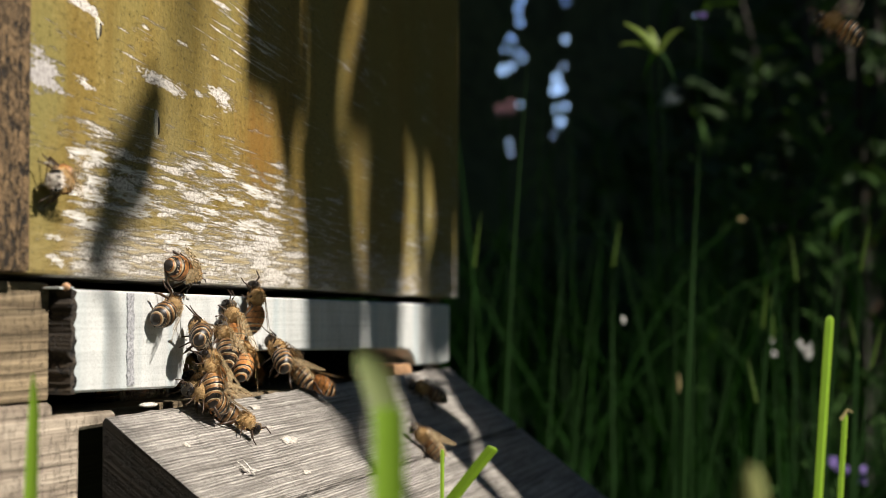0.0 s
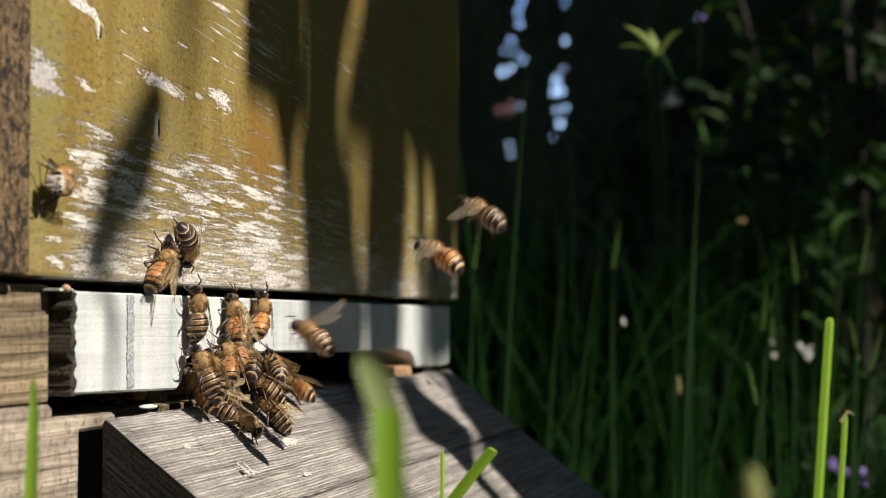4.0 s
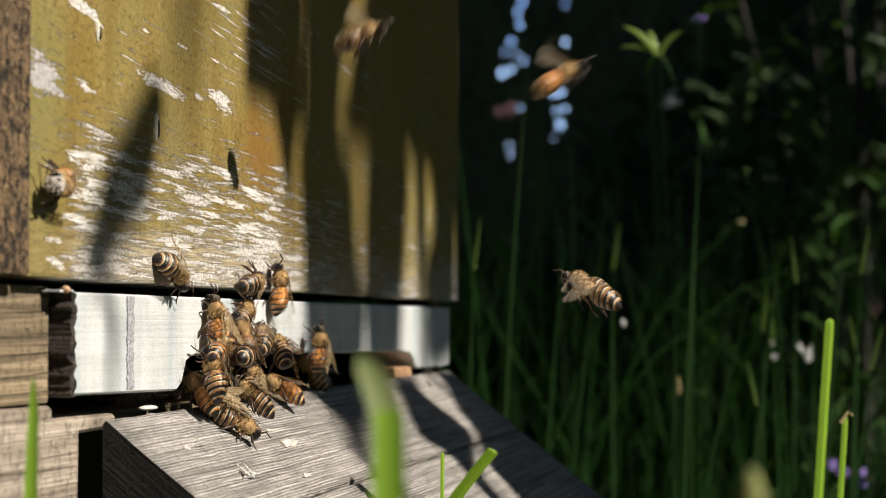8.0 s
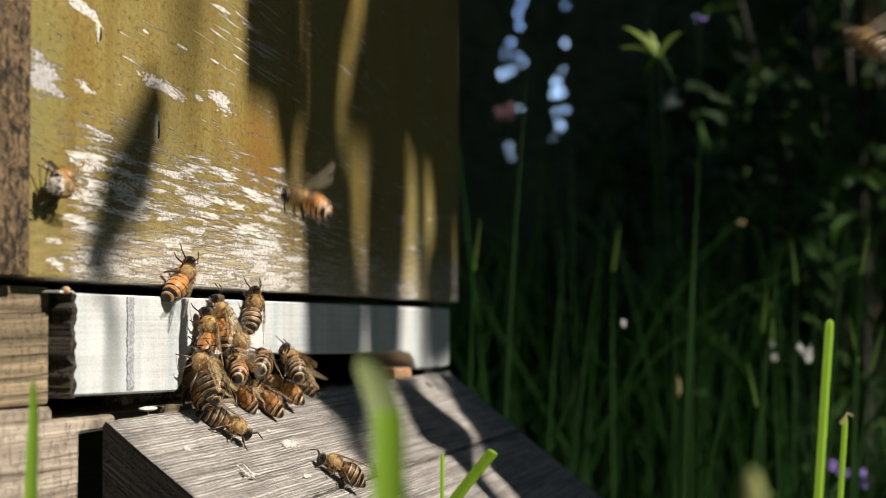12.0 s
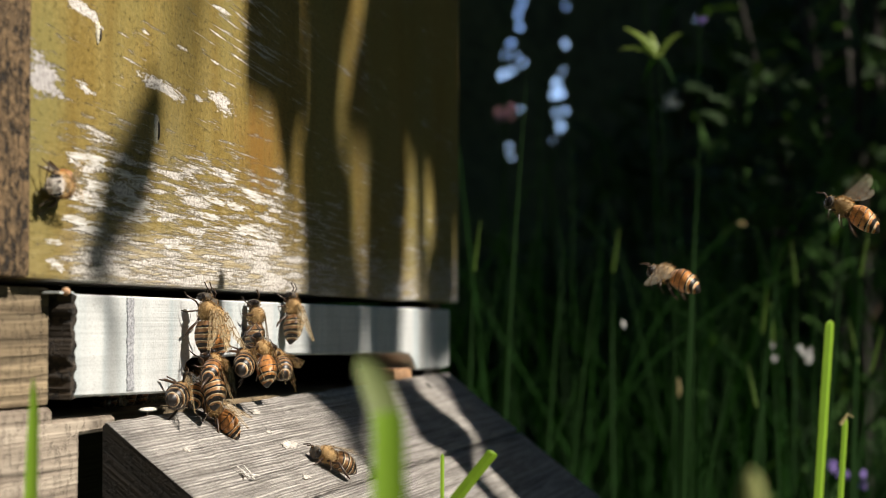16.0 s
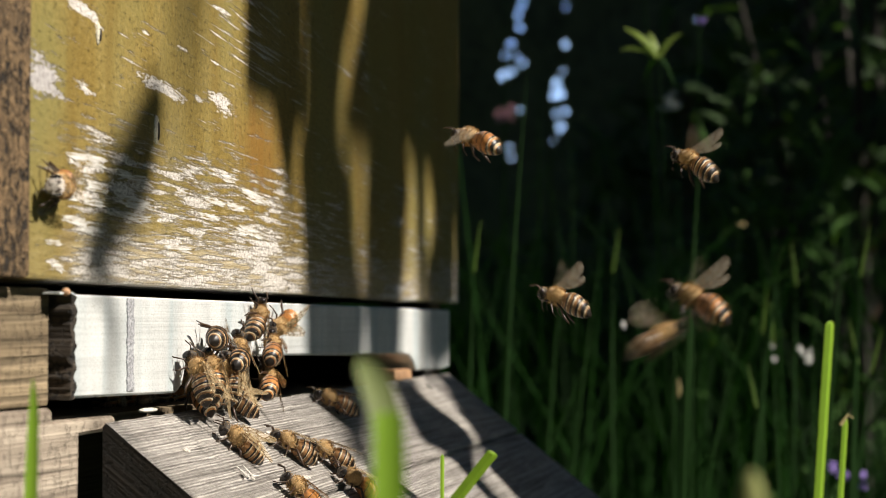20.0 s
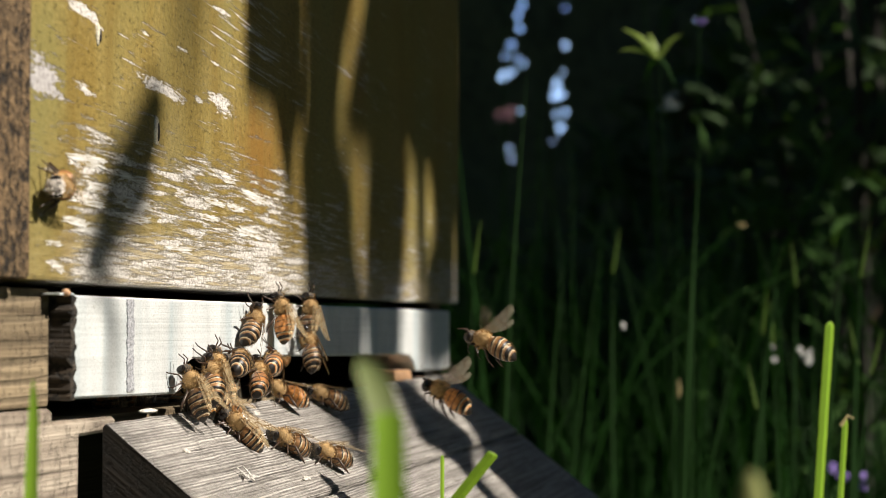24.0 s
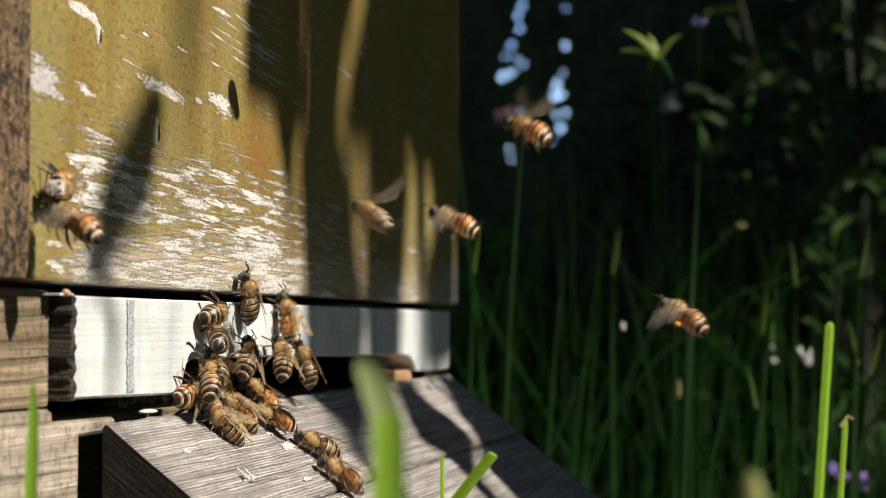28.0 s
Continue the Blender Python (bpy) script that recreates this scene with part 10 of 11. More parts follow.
    fly(make_bee("bee", True, True, False), 15.30, 17.32, [(0, "A", 0.995, -0.95, -0.293, -20, 0), (15.3, "A", 0.995, -0.95, -0.293, -20, 0), (16.2, "A", 0.1108, -0.053, 0.1248, -5.5, 20), (16.3, "A", 0.1106, -0.0484, 0.101, -5.5, 27.6), (16.4, "A", 0.1106, -0.046, 0.0891, -4.6, 24.3), (16.5, "A", 0.1108, -0.0454, 0.0795, -10.8, 19.6), (16.6, "A", 0.1108, -0.0437, 0.071, -19.4, 16.4), (16.7, "A", 0.1103, -0.0385, 0.0523, -24, 16.6), (16.8, "A", 0.1081, -0.0257, 0.0331, -20.9, 20), (16.9, "A", 0.1071, -0.0183, 0.0144, -12.7, 24.7), (17, "A", 0.107, -0.0166, 0.0076, -5.4, 27.7), (17.2, "A", 0.106, -0.0128, 0.0104, -4.7, 27.3), (17.4, "F", 0.106, 0.011, 0.0045, 70), (17.8, "F", 0.11, 0.0042, 0.004, 90), (18.2, "F", 0.11, 0.0036, -0.024, 90), (28, "F", 0.11, 0.0036, -0.024, 90)])
    fly(make_bee("bee", False, True, False), 16.40, 18.62, [(0, "F", 0.1261, 0.0036, -0.024, 90), (16, "F", 0.1261, 0.0036, -0.024, 90), (16.3, "F", 0.1261, 0.0042, 0.004, 90), (16.5, "A", 0.1261, -0.0594, 0.0172, -9.2, 21.3), (16.7, "A", 0.1269, -0.0651, 0.0299, -15.1, 17.3), (16.8, "A", 0.1261, -0.0623, 0.0345, -23.3, 16.1), (16.9, "A", 0.1264, -0.0652, 0.0426, -29.9, 18.5), (17, "A", 0.127, -0.0674, 0.0421, -31.9, 23), (17.1, "A", 0.1274, -0.0685, 0.0386, -28.3, 26.9), (17.2, "A", 0.1263, -0.0629, 0.0334, -20.8, 27.9), (17.3, "A", 0.1252, -0.0578, 0.0294, -12.9, 25.3), (17.4, "A", 0.123, -0.0482, 0.0288, -8.3, 20.7), (17.5, "A", 0.122, -0.0443, 0.0311, -9.3, 16.9), (17.6, "A", 0.1214, -0.0415, 0.0294, -15.2, 16.2), (17.7, "A", 0.1201, -0.0347, 0.0219, -23.5, 19), (17.8, "A", 0.1185, -0.0274, 0.0202, -30.1, 23.7), (17.9, "A", 0.1166, -0.0201, 0.0248, -31.9, 27.3), (18, "A", 0.1155, -0.0156, 0.0242, -28.2, 27.7), (18.1, "A", 0.1148, -0.0134, 0.0288, -20.6, 24.6), (18.2, "A", 0.1151, -0.0151, 0.0329, -12.7, 20), (18.3, "A", 0.1148, -0.0146, 0.0363, -8.3, 16.5), (18.4, "A", 0.1138, -0.0095, 0.0317, -9.4, 16.4), (18.5, "A", 0.1135, -0.0078, 0.0289, -15.4, 19.7), (18.7, "F", 0.1095, 0.011, 0.0045, 70), (19.1, "F", 0.1135, 0.0042, 0.004, 90), (19.5, "F", 0.1135, 0.0036, -0.024, 90), (28, "F", 0.1135, 0.0036, -0.024, 90)])
    fly(make_bee("bee", True, True, False), 16.30, 19.70, [(0, "A", 1.085, -1.07, -0.293, -20, 0), (16.3, "A", 1.085, -1.07, -0.293, -20, 0), (17.2, "A", -0.1075, 0.0014, -0.004, -18.5, 20), (17.3, "A", -0.1015, -0.0283, 0.0196, -18.5, 16.1), (17.5, "A", -0.0985, -0.0431, 0.0313, -26.5, 17.2), (17.6, "A", -0.0979, -0.0464, 0.0364, -31.5, 21.2), (17.7, "A", -0.0939, -0.0663, 0.0515, -31, 25.7), (17.8, "A", -0.0906, -0.0811, 0.0573, -25.4, 28), (17.9, "A", -0.0876, -0.0924, 0.0489, -17.2, 26.6), (18, "A", -0.0857, -0.0993, 0.0421, -10.3, 22.4), (18.1, "A", -0.0836, -0.1071, 0.0341, -8, 18), (18.2, "A", -0.0806, -0.1178, 0.0219, -11.3, 16), (18.3, "A", -0.0782, -0.1259, 0.0105, -18.7, 17.6), (18.4, "A", -0.0756, -0.1346, -0.0029, -26.7, 21.9), (18.5, "A", -0.075, -0.1362, -0.0083, -31.5, 26.2), (18.6, "A", -0.0736, -0.1393, -0.0241, -30.9, 28), (18.8, "A", -0.072, -0.1431, -0.0431, -30.9, 20), (19.8, "A", 1.085, -1.07, -0.293, -20, 0), (28, "A", 1.085, -1.07, -0.293, -20, 0)])
    fly(make_bee("bee", False, True, False), 16.80, 19.62, [(0, "A", 1.13, -1.13, -0.293, -20, 0), (16.8, "A", 1.13, -1.13, -0.293, -20, 0), (17.7, "A", 0.1683, -0.2584, 0.0843, -21.7, 20), (17.8, "A", 0.1383, -0.1584, 0.0643, -21.7, 19.5), (17.9, "A", 0.1337, -0.1361, 0.0479, -23.8, 24.2), (18, "A", 0.1306, -0.1217, 0.0416, -18.5, 27.5), (18.1, "A", 0.128, -0.1101, 0.0388, -9.8, 27.5), (18.2, "A", 0.1245, -0.0958, 0.0416, -4.3, 24.2), (18.3, "A", 0.1226, -0.0886, 0.0467, -6.1, 19.5), (18.4, "A", 0.1198, -0.0765, 0.0467, -13.9, 16.4), (18.5, "A", 0.1187, -0.0703, 0.0382, -21.8, 16.6), (18.6, "A", 0.1186, -0.0686, 0.0303, -23.8, 20.1), (18.7, "A", 0.1169, -0.0603, 0.0241, -18.3, 24.8), (18.8, "A", 0.1145, -0.051, 0.0303, -9.6, 27.8), (18.9, "A", 0.1124, -0.0421, 0.0298, -4.2, 27.2), (19, "A", 0.1116, -0.0376, 0.0247, -6.2, 23.5), (19.1, "A", 0.1116, -0.0371, 0.0213, -14.1, 18.9), (19.2, "A", 0.1108, -0.0337, 0.0201, -21.9, 16.2), (19.3, "A", 0.1102, -0.031, 0.0201, -23.7, 17), (19.5, "A", 0.1084, -0.0238, 0.0218, -18.2, 20.8), (19.7, "F", 0.106, 0.011, 0.0045, 70), (20.1, "F", 0.11, 0.0042, 0.004, 90), (20.5, "F", 0.11, 0.0036, -0.024, 90), (28, "F", 0.11, 0.0036, -0.024, 90)])
    fly(make_bee("bee", False, True, False), 17.70, 19.40, [(0, "F", 0.1163, 0.0036, -0.024, 90), (17.3, "F", 0.1163, 0.0036, -0.024, 90), (17.6, "F", 0.1163, 0.0042, 0.004, 90), (17.8, "A", 0.1163, -0.0202, 0.0259, -60, 26.6), (17.9, "A", 0.1215, -0.0427, 0.0277, -120, 28), (18, "A", 0.1263, -0.064, 0.0329, -165, 25.7), (18.1, "A", 0.1326, -0.0922, 0.0415, -165, 21.2), (18.2, "A", 0.1434, -0.1424, 0.0634, -165, 17.2), (18.3, "A", 0.1535, -0.1892, 0.0865, -165, 16.1), (18.4, "A", 0.1655, -0.2454, 0.1141, -165, 20), (19.5, "A", 1.175, -1.19, -0.293, -160, 0), (28, "A", 1.175, -1.19, -0.293, -160, 0)])
    fly(make_bee("bee", False, True, False), 17.60, 19.40, [(0, "F", 0.11, 0.0036, -0.024, 90), (17.2, "F", 0.11, 0.0036, -0.024, 90), (17.5, "F", 0.11, 0.0042, 0.004, 90), (17.7, "A", 0.0836, -0.0275, 0.0279, -60, 27), (17.8, "A", 0.0855, -0.0365, 0.0333, -120, 23), (17.9, "A", 0.088, -0.0487, 0.0414, -165, 18.5), (18, "A", 0.0895, -0.0566, 0.0522, -165, 16.1), (18.1, "A", 0.0901, -0.062, 0.0667, -165, 17.2), (18.2, "A", 0.0918, -0.0727, 0.0872, -165, 21.3), (18.3, "A", 0.0928, -0.0808, 0.1088, -165, 25.8), (18.4, "A", 0.0941, -0.0905, 0.1346, -165, 20), (19.5, "A", 1.22, -0.95, -0.293, -160, 0), (28, "A", 1.22, -0.95, -0.293, -160, 0)])
    fly(make_bee("bee", True, True, False), 17.30, 21.32, [(0, "A", 0.5, -1.01, -0.293, -20, 0), (17.3, "A", 0.5, -1.01, -0.293, -20, 0), (18.2, "A", 0.1708, -0.2695, 0.094, -7.3, 20), (18.3, "A", 0.1408, -0.1695, 0.074, -7.3, 20.1), (18.4, "A", 0.1366, -0.1507, 0.07, -4, 16.6), (18.5, "A", 0.1341, -0.139, 0.0638, -8.3, 16.4), (18.6, "A", 0.1327, -0.1329, 0.0615, -16.9, 19.6), (18.7, "A", 0.1314, -0.128, 0.0655, -23.3, 24.3), (18.8, "A", 0.1272, -0.1115, 0.0751, -22.7, 27.6), (18.9, "A", 0.1233, -0.0967, 0.0836, -15.5, 27.5), (19, "A", 0.1209, -0.0867, 0.0853, -7.2, 24.1), (19.1, "A", 0.1193, -0.0795, 0.0842, -4, 19.4), (19.2, "A", 0.1169, -0.069, 0.0825, -8.4, 16.3), (19.3, "A", 0.115, -0.0613, 0.0853, -17, 16.7), (19.4, "A", 0.1123, -0.0509, 0.0899, -23.4, 20.2), (19.5, "A", 0.1116, -0.0481, 0.0921, -22.6, 24.9), (19.6, "A", 0.1114, -0.047, 0.091, -15.3, 27.8), (19.7, "A", 0.1129, -0.0513, 0.0797, -32.1, 27.2), (19.8, "A", 0.1158, -0.0623, 0.0706, -29, 23.4), (19.9, "A", 0.1169, -0.0661, 0.0655, -8.6, 18.8), (20, "A", 0.1168, -0.065, 0.0627, -17.2, 16.1), (20.1, "A", 0.1154, -0.0589, 0.0621, -23.4, 17), (20.2, "A", 0.1132, -0.0495, 0.0621, -22.5, 20.9), (20.3, "A", 0.1121, -0.0451, 0.0615, -15.1, 25.5), (20.5, "A", 0.1136, -0.0494, 0.0513, -6.9, 27.9), (20.7, "A", 0.1133, -0.046, 0.0377, -4.1, 26.8), (20.9, "A", 0.1117, -0.0376, 0.0298, -8.7, 22.7), (21, "A", 0.1115, -0.0365, 0.0287, -17.4, 18.2), (21.2, "A", 0.1092, -0.0254, 0.0202, -23.5, 16), (21.4, "F", 0.106, 0.011, 0.0045, 70), (21.8, "F", 0.11, 0.0042, 0.004, 90), (22.2, "F", 0.11, 0.0036, -0.024, 90), (28, "F", 0.11, 0.0036, -0.024, 90)])
    fly(make_bee("bee", True, True, False), 17.70, 19.82, [(0, "A", 0.545, -1.07, -0.293, -20, 0), (17.7, "A", 0.545, -1.07, -0.293, -20, 0), (18.6, "A", 0.177, -0.2616, 0.1007, -4.1, 20), (18.7, "A", 0.147, -0.1616, 0.0807, -4.1, 16), (18.8, "A", 0.1447, -0.1497, 0.0692, -9.1, 18.1), (18.9, "A", 0.1414, -0.1345, 0.0628, -17.8, 22.5), (19, "A", 0.1388, -0.1233, 0.0605, -23.6, 26.6), (19.1, "A", 0.1366, -0.1126, 0.0542, -22.1, 28), (19.2, "A", 0.1344, -0.1006, 0.0398, -14.5, 25.7), (19.3, "A", 0.1333, -0.0944, 0.0306, -6.5, 21.1), (19.4, "A", 0.1316, -0.0859, 0.0214, -4.2, 17.1), (19.5, "A", 0.1287, -0.0688, -0.0045, -9.3, 16.1), (19.6, "A", 0.1254, -0.0536, -0.0103, -18, 18.6), (19.7, "A", 0.121, -0.0357, -0.0068, -23.7, 23.2), (19.9, "F", 0.117, 0.011, 0.0045, 70), (20.3, "F", 0.121, 0.0042, 0.004, 90), (20.7, "F", 0.121, 0.0036, -0.024, 90), (28, "F", 0.121, 0.0036, -0.024, 90)])
    fly(make_bee("bee", False, True, False), 18.90, 20.80, [(0, "F", 0.11, 0.0036, -0.024, 90), (18.5, "F", 0.11, 0.0036, -0.024, 90), (18.8, "F", 0.11, 0.0042, 0.004, 90), (19, "A", 0.0839, -0.0247, 0.0037, -60, 20.7), (19.1, "A", 0.0864, -0.0346, -0.0001, -120, 25.3), (19.2, "A", 0.093, -0.0636, 0.0048, -165, 27.9), (19.3, "A", 0.0982, -0.0878, 0.0161, -165, 26.9), (19.4, "A", 0.1049, -0.1167, 0.0188, -165, 22.9), (19.5, "A", 0.1097, -0.1361, 0.0107, -165, 18.4), (19.6, "A", 0.1152, -0.1591, 0.0086, -165, 16), (19.7, "A", 0.122, -0.1875, 0.0064, -165, 17.3), (19.8, "A", 0.13, -0.2215, 0.0038, -165, 20), (20.9, "A", 0.59, -1.13, -0.293, -160, 0), (28, "A", 0.59, -1.13, -0.293, -160, 0)])
    fly(make_bee("bee", False, True, False), 17.80, 20.82, [(0, "A", 0.635, -1.19, -0.293, -20, 0), (17.8, "A", 0.635, -1.19, -0.293, -20, 0), (18.7, "A", 0.1627, -0.2394, 0.1281, -19.6, 20), (18.8, "A", 0.1327, -0.1394, 0.1081, -19.6, 27.3), (19, "A", 0.1259, -0.1072, 0.0882, -24, 27.7), (19.1, "A", 0.1233, -0.0949, 0.0825, -20.8, 24.6), (19.2, "A", 0.1204, -0.0811, 0.0752, -12.5, 20), (19.3, "A", 0.1197, -0.0771, 0.0684, -5.3, 16.5), (19.4, "A", 0.1199, -0.0765, 0.0587, -4.7, 16.4), (19.5, "A", 0.1204, -0.0781, 0.057, -36.1, 19.7), (19.6, "A", 0.1215, -0.0825, 0.0553, -44.7, 24.3), (19.7, "A", 0.1235, -0.0891, 0.0445, -49, 27.6), (19.8, "A", 0.1252, -0.0933, 0.0281, -20.7, 27.5), (19.9, "A", 0.1244, -0.0889, 0.0213, -12.3, 24), (20, "A", 0.1235, -0.0856, 0.023, -5.2, 19.3), (20.1, "A", 0.1222, -0.0806, 0.0275, -4.8, 16.3), (20.2, "A", 0.1197, -0.0707, 0.0315, -11.3, 16.7), (20.3, "A", 0.1182, -0.0641, 0.0315, -19.9, 20.3), (20.5, "A", 0.1163, -0.0546, 0.0219, -24, 25), (20.7, "A", 0.1144, -0.0445, 0.0117, -20.6, 27.8), (20.9, "F", 0.1104, 0.011, 0.0045, 70), (21.3, "F", 0.1144, 0.0042, 0.004, 90), (21.7, "F", 0.1144, 0.0036, -0.024, 90), (28, "F", 0.1144, 0.0036, -0.024, 90)])
    fly(make_bee("bee", False, True, False), 18.40, 21.92, [(0, "A", 0.68, -0.95, -0.293, -20, 0), (18.4, "A", 0.68, -0.95, -0.293, -20, 0), (19.2, "A", 0.1767, -0.264, 0.1151, -24, 20), (19.4, "A", 0.1467, -0.164, 0.0951, -24, 26.1), (19.5, "A", 0.1457, -0.1583, 0.0882, -20, 21.7), (19.6, "A", 0.1438, -0.1511, 0.091, -11.5, 17.5), (19.7, "A", 0.141, -0.1369, 0.0807, -4.9, 16), (19.8, "A", 0.1391, -0.1273, 0.0703, -5.1, 18.1), (19.9, "A", 0.1377, -0.1199, 0.0623, -12.1, 22.6), (20, "A", 0.1372, -0.1171, 0.0577, -20.5, 26.7), (20.1, "A", 0.1363, -0.1126, 0.0542, -24, 27.9), (20.2, "A", 0.1348, -0.1058, 0.0519, -19.9, 25.6), (20.3, "A", 0.1331, -0.0985, 0.0531, -11.4, 21), (20.5, "A", 0.1286, -0.0806, 0.0588, -4.8, 17.1), (20.7, "A", 0.1234, -0.06, 0.068, -5.2, 16.1), (20.9, "A", 0.1203, -0.0459, 0.0623, -12.3, 18.7), (21, "A", 0.1212, -0.0481, 0.0542, -45.6, 23.3), (21.2, "A", 0.123, -0.0541, 0.0445, -49, 27.1), (21.5, "A", 0.1238, -0.0563, 0.0376, -19.8, 27.8), (21.8, "A", 0.1214, -0.0427, 0.0174, -11.2, 25), (22, "F", 0.1174, 0.011, 0.0045, 70), (22.4, "F", 0.1214, 0.0042, 0.004, 90), (22.8, "F", 0.1214, 0.0036, -0.024, 90), (28, "F", 0.1214, 0.0036, -0.024, 90)])
    fly(make_bee("bee", True, True, False), 18.60, 20.72, [(0, "A", 0.725, -1.01, -0.293, -20, 0), (18.6, "A", 0.725, -1.01, -0.293, -20, 0), (19.5, "A", 0.0808, -0.2592, 0.084, -19.2, 20), (19.6, "A", 0.0508, -0.1592, 0.064, -19.2, 18.9), (19.7, "A", 0.0511, -0.1581, 0.0508, -10.6, 16.2), (19.8, "A", 0.0498, -0.1507, 0.0376, -4.5, 17), (19.9, "A", 0.0469, -0.1363, 0.0268, -5.6, 20.8), (20, "A", 0.0451, -0.1276, 0.0216, -13.1, 25.4), (20.1, "A", 0.0428, -0.116, 0.0122, -21.2, 27.9), (20.2, "A", 0.0395, -0.0998, -0.0005, -23.9, 26.8), (20.3, "A", 0.0383, -0.0933, -0.009, -19.1, 22.8), (20.5, "A", 0.0344, -0.0754, -0.0161, -10.4, 18.3), (20.6, "A", 0.0316, -0.0639, -0.0128, -4.5, 16), (20.8, "F", 0.106, 0.011, 0.0045, 70), (21.2, "F", 0.11, 0.0042, 0.004, 90), (21.6, "F", 0.11, 0.0036, -0.024, 90), (28, "F", 0.11, 0.0036, -0.024, 90)])
    fly(make_bee("bee", False, True, False), 19.60, 21.30, [(0, "F", 0.1112, 0.0036, -0.024, 90), (19.2, "F", 0.1112, 0.0036, -0.024, 90), (19.5, "F", 0.1112, 0.0042, 0.004, 90), (19.7, "A", 0.1112, -0.0278, 0.0003, -60, 16.2), (19.8, "A", 0.1171, -0.0527, 0.0003, -120, 19.1), (19.9, "A", 0.124, -0.0826, 0.0037, -165, 23.8), (20, "A", 0.1302, -0.1109, 0.0139, -165, 27.4), (20.1, "A", 0.1396, -0.1542, 0.0315, -165, 27.7), (20.2, "A", 0.1482, -0.1942, 0.0514, -165, 24.6), (20.3, "A", 0.1585, -0.2422, 0.0752, -165, 20), (21.4, "A", 0.77, -1.07, -0.293, -160, 0), (28, "A", 0.77, -1.07, -0.293, -160, 0)])
    fly(make_bee("bee", False, True, False), 19.40, 21.10, [(0, "F", 0.113, 0.0036, -0.024, 90), (19, "F", 0.113, 0.0036, -0.024, 90), (19.3, "F", 0.113, 0.0042, 0.004, 90), (19.5, "A", 0.113, -0.0092, 0.026, -60, 22), (19.6, "A", 0.116, -0.0227, 0.0289, -120, 26.3), (19.7, "A", 0.1208, -0.0458, 0.0432, -165, 28), (19.8, "A", 0.1295, -0.0864, 0.0651, -165, 26), (19.9, "A", 0.1412, -0.141, 0.0922, -165, 21.6), (20, "A", 0.1517, -0.1894, 0.1123, -165, 17.5), (20.1, "A", 0.1643, -0.2475, 0.1365, -165, 20), (21.2, "A", 0.815, -1.13, -0.293, -160, 0), (28, "A", 0.815, -1.13, -0.293, -160, 0)])
    fly(make_bee("bee", False, True, False), 18.70, 19.42, [(0, "F", 0.11, 0.0036, -0.024, 90), (18.3, "F", 0.11, 0.0036, -0.024, 90), (18.6, "F", 0.11, 0.0042, 0.004, 90), (18.8, "A", 0.0835, -0.0303, 0.0414, -20, 27.8), (18.9, "A", 0.0817, -0.0241, 0.0506, -20, 27.2), (19, "A", 0.0809, -0.021, 0.0533, -20, 23.4), (19.1, "A", 0.0817, -0.0236, 0.0484, -165, 18.8), (19.2, "A", 0.0848, -0.0345, 0.0344, -165, 16.1), (19.3, "A", 0.0855, -0.0354, 0.0226, -165, 17), (19.5, "F", 0.106, 0.011, 0.0045, 70), (19.9, "F", 0.11, 0.0042, 0.004, 90), (20.3, "F", 0.11, 0.0036, -0.024, 90), (28, "F", 0.11, 0.0036, -0.024, 90)])
    fly(make_bee("bee", False, True, False), 21.10, 21.82, [(0, "F", 0.1111, 0.0036, -0.024, 90), (20.7, "F", 0.1111, 0.0036, -0.024, 90), (21, "F", 0.1111, 0.0042, 0.004, 90), (21.2, "A", 0.1111, -0.0278, 0.0117, -23.7, 25.1), (21.3, "A", 0.1082, -0.0168, 0.0202, -30.2, 20.5), (21.5, "A", 0.1068, -0.0124, 0.0287, -31.9, 16.8), (21.7, "A", 0.1083, -0.0168, 0.0174, -28, 16.2), (21.9, "F", 0.106, 0.011, 0.0045, 70), (22.3, "F", 0.11, 0.0042, 0.004, 90), (22.7, "F", 0.11, 0.0036, -0.024, 90), (28, "F", 0.11, 0.0036, -0.024, 90)])
    fly(make_bee("bee", True, True, False), 20.60, 22.82, [(0, "A", 0.95, -1.01, -0.293, -20, 0), (20.6, "A", 0.95, -1.01, -0.293, -20, 0), (21.5, "A", 0.1763, -0.261, 0.0949, -23.7, 20), (21.6, "A", 0.1463, -0.161, 0.0749, -23.7, 17.9), (22, "A", 0.1367, -0.116, 0.0519, -22, 16), (22.4, "A", 0.1271, -0.0709, 0.029, -14.3, 17.8), (22.7, "A", 0.1199, -0.0372, 0.0117, -6.4, 22.1), (22.9, "F", 0.1159, 0.011, 0.0045, 70), (23.3, "F", 0.1199, 0.0042, 0.004, 90), (23.7, "F", 0.1199, 0.0036, -0.024, 90), (28, "F", 0.1199, 0.0036, -0.024, 90)])
    fly(make_bee("bee", False, True, False), 21.40, 23.52, [(0, "A", 0.995, -1.07, -0.293, -20, 0), (21.4, "A", 0.995, -1.07, -0.293, -20, 0), (22.2, "A", 0.1433, -0.2562, 0.0534, -21.4, 20), (22.4, "A", 0.1133, -0.1562, 0.0334, -21.4, 16.7), (22.8, "A", 0.1051, -0.1194, 0.0227, -13.3, 20.3), (23.2, "A", 0.0957, -0.0773, 0.0119, -5.8, 25), (23.4, "A", 0.0892, -0.0484, 0.0039, -4.4, 27.8), (23.6, "F", 0.106, 0.011, 0.0045, 70), (24, "F", 0.11, 0.0042, 0.004, 90), (24.4, "F", 0.11, 0.0036, -0.024, 90), (28, "F", 0.11, 0.0036, -0.024, 90)])
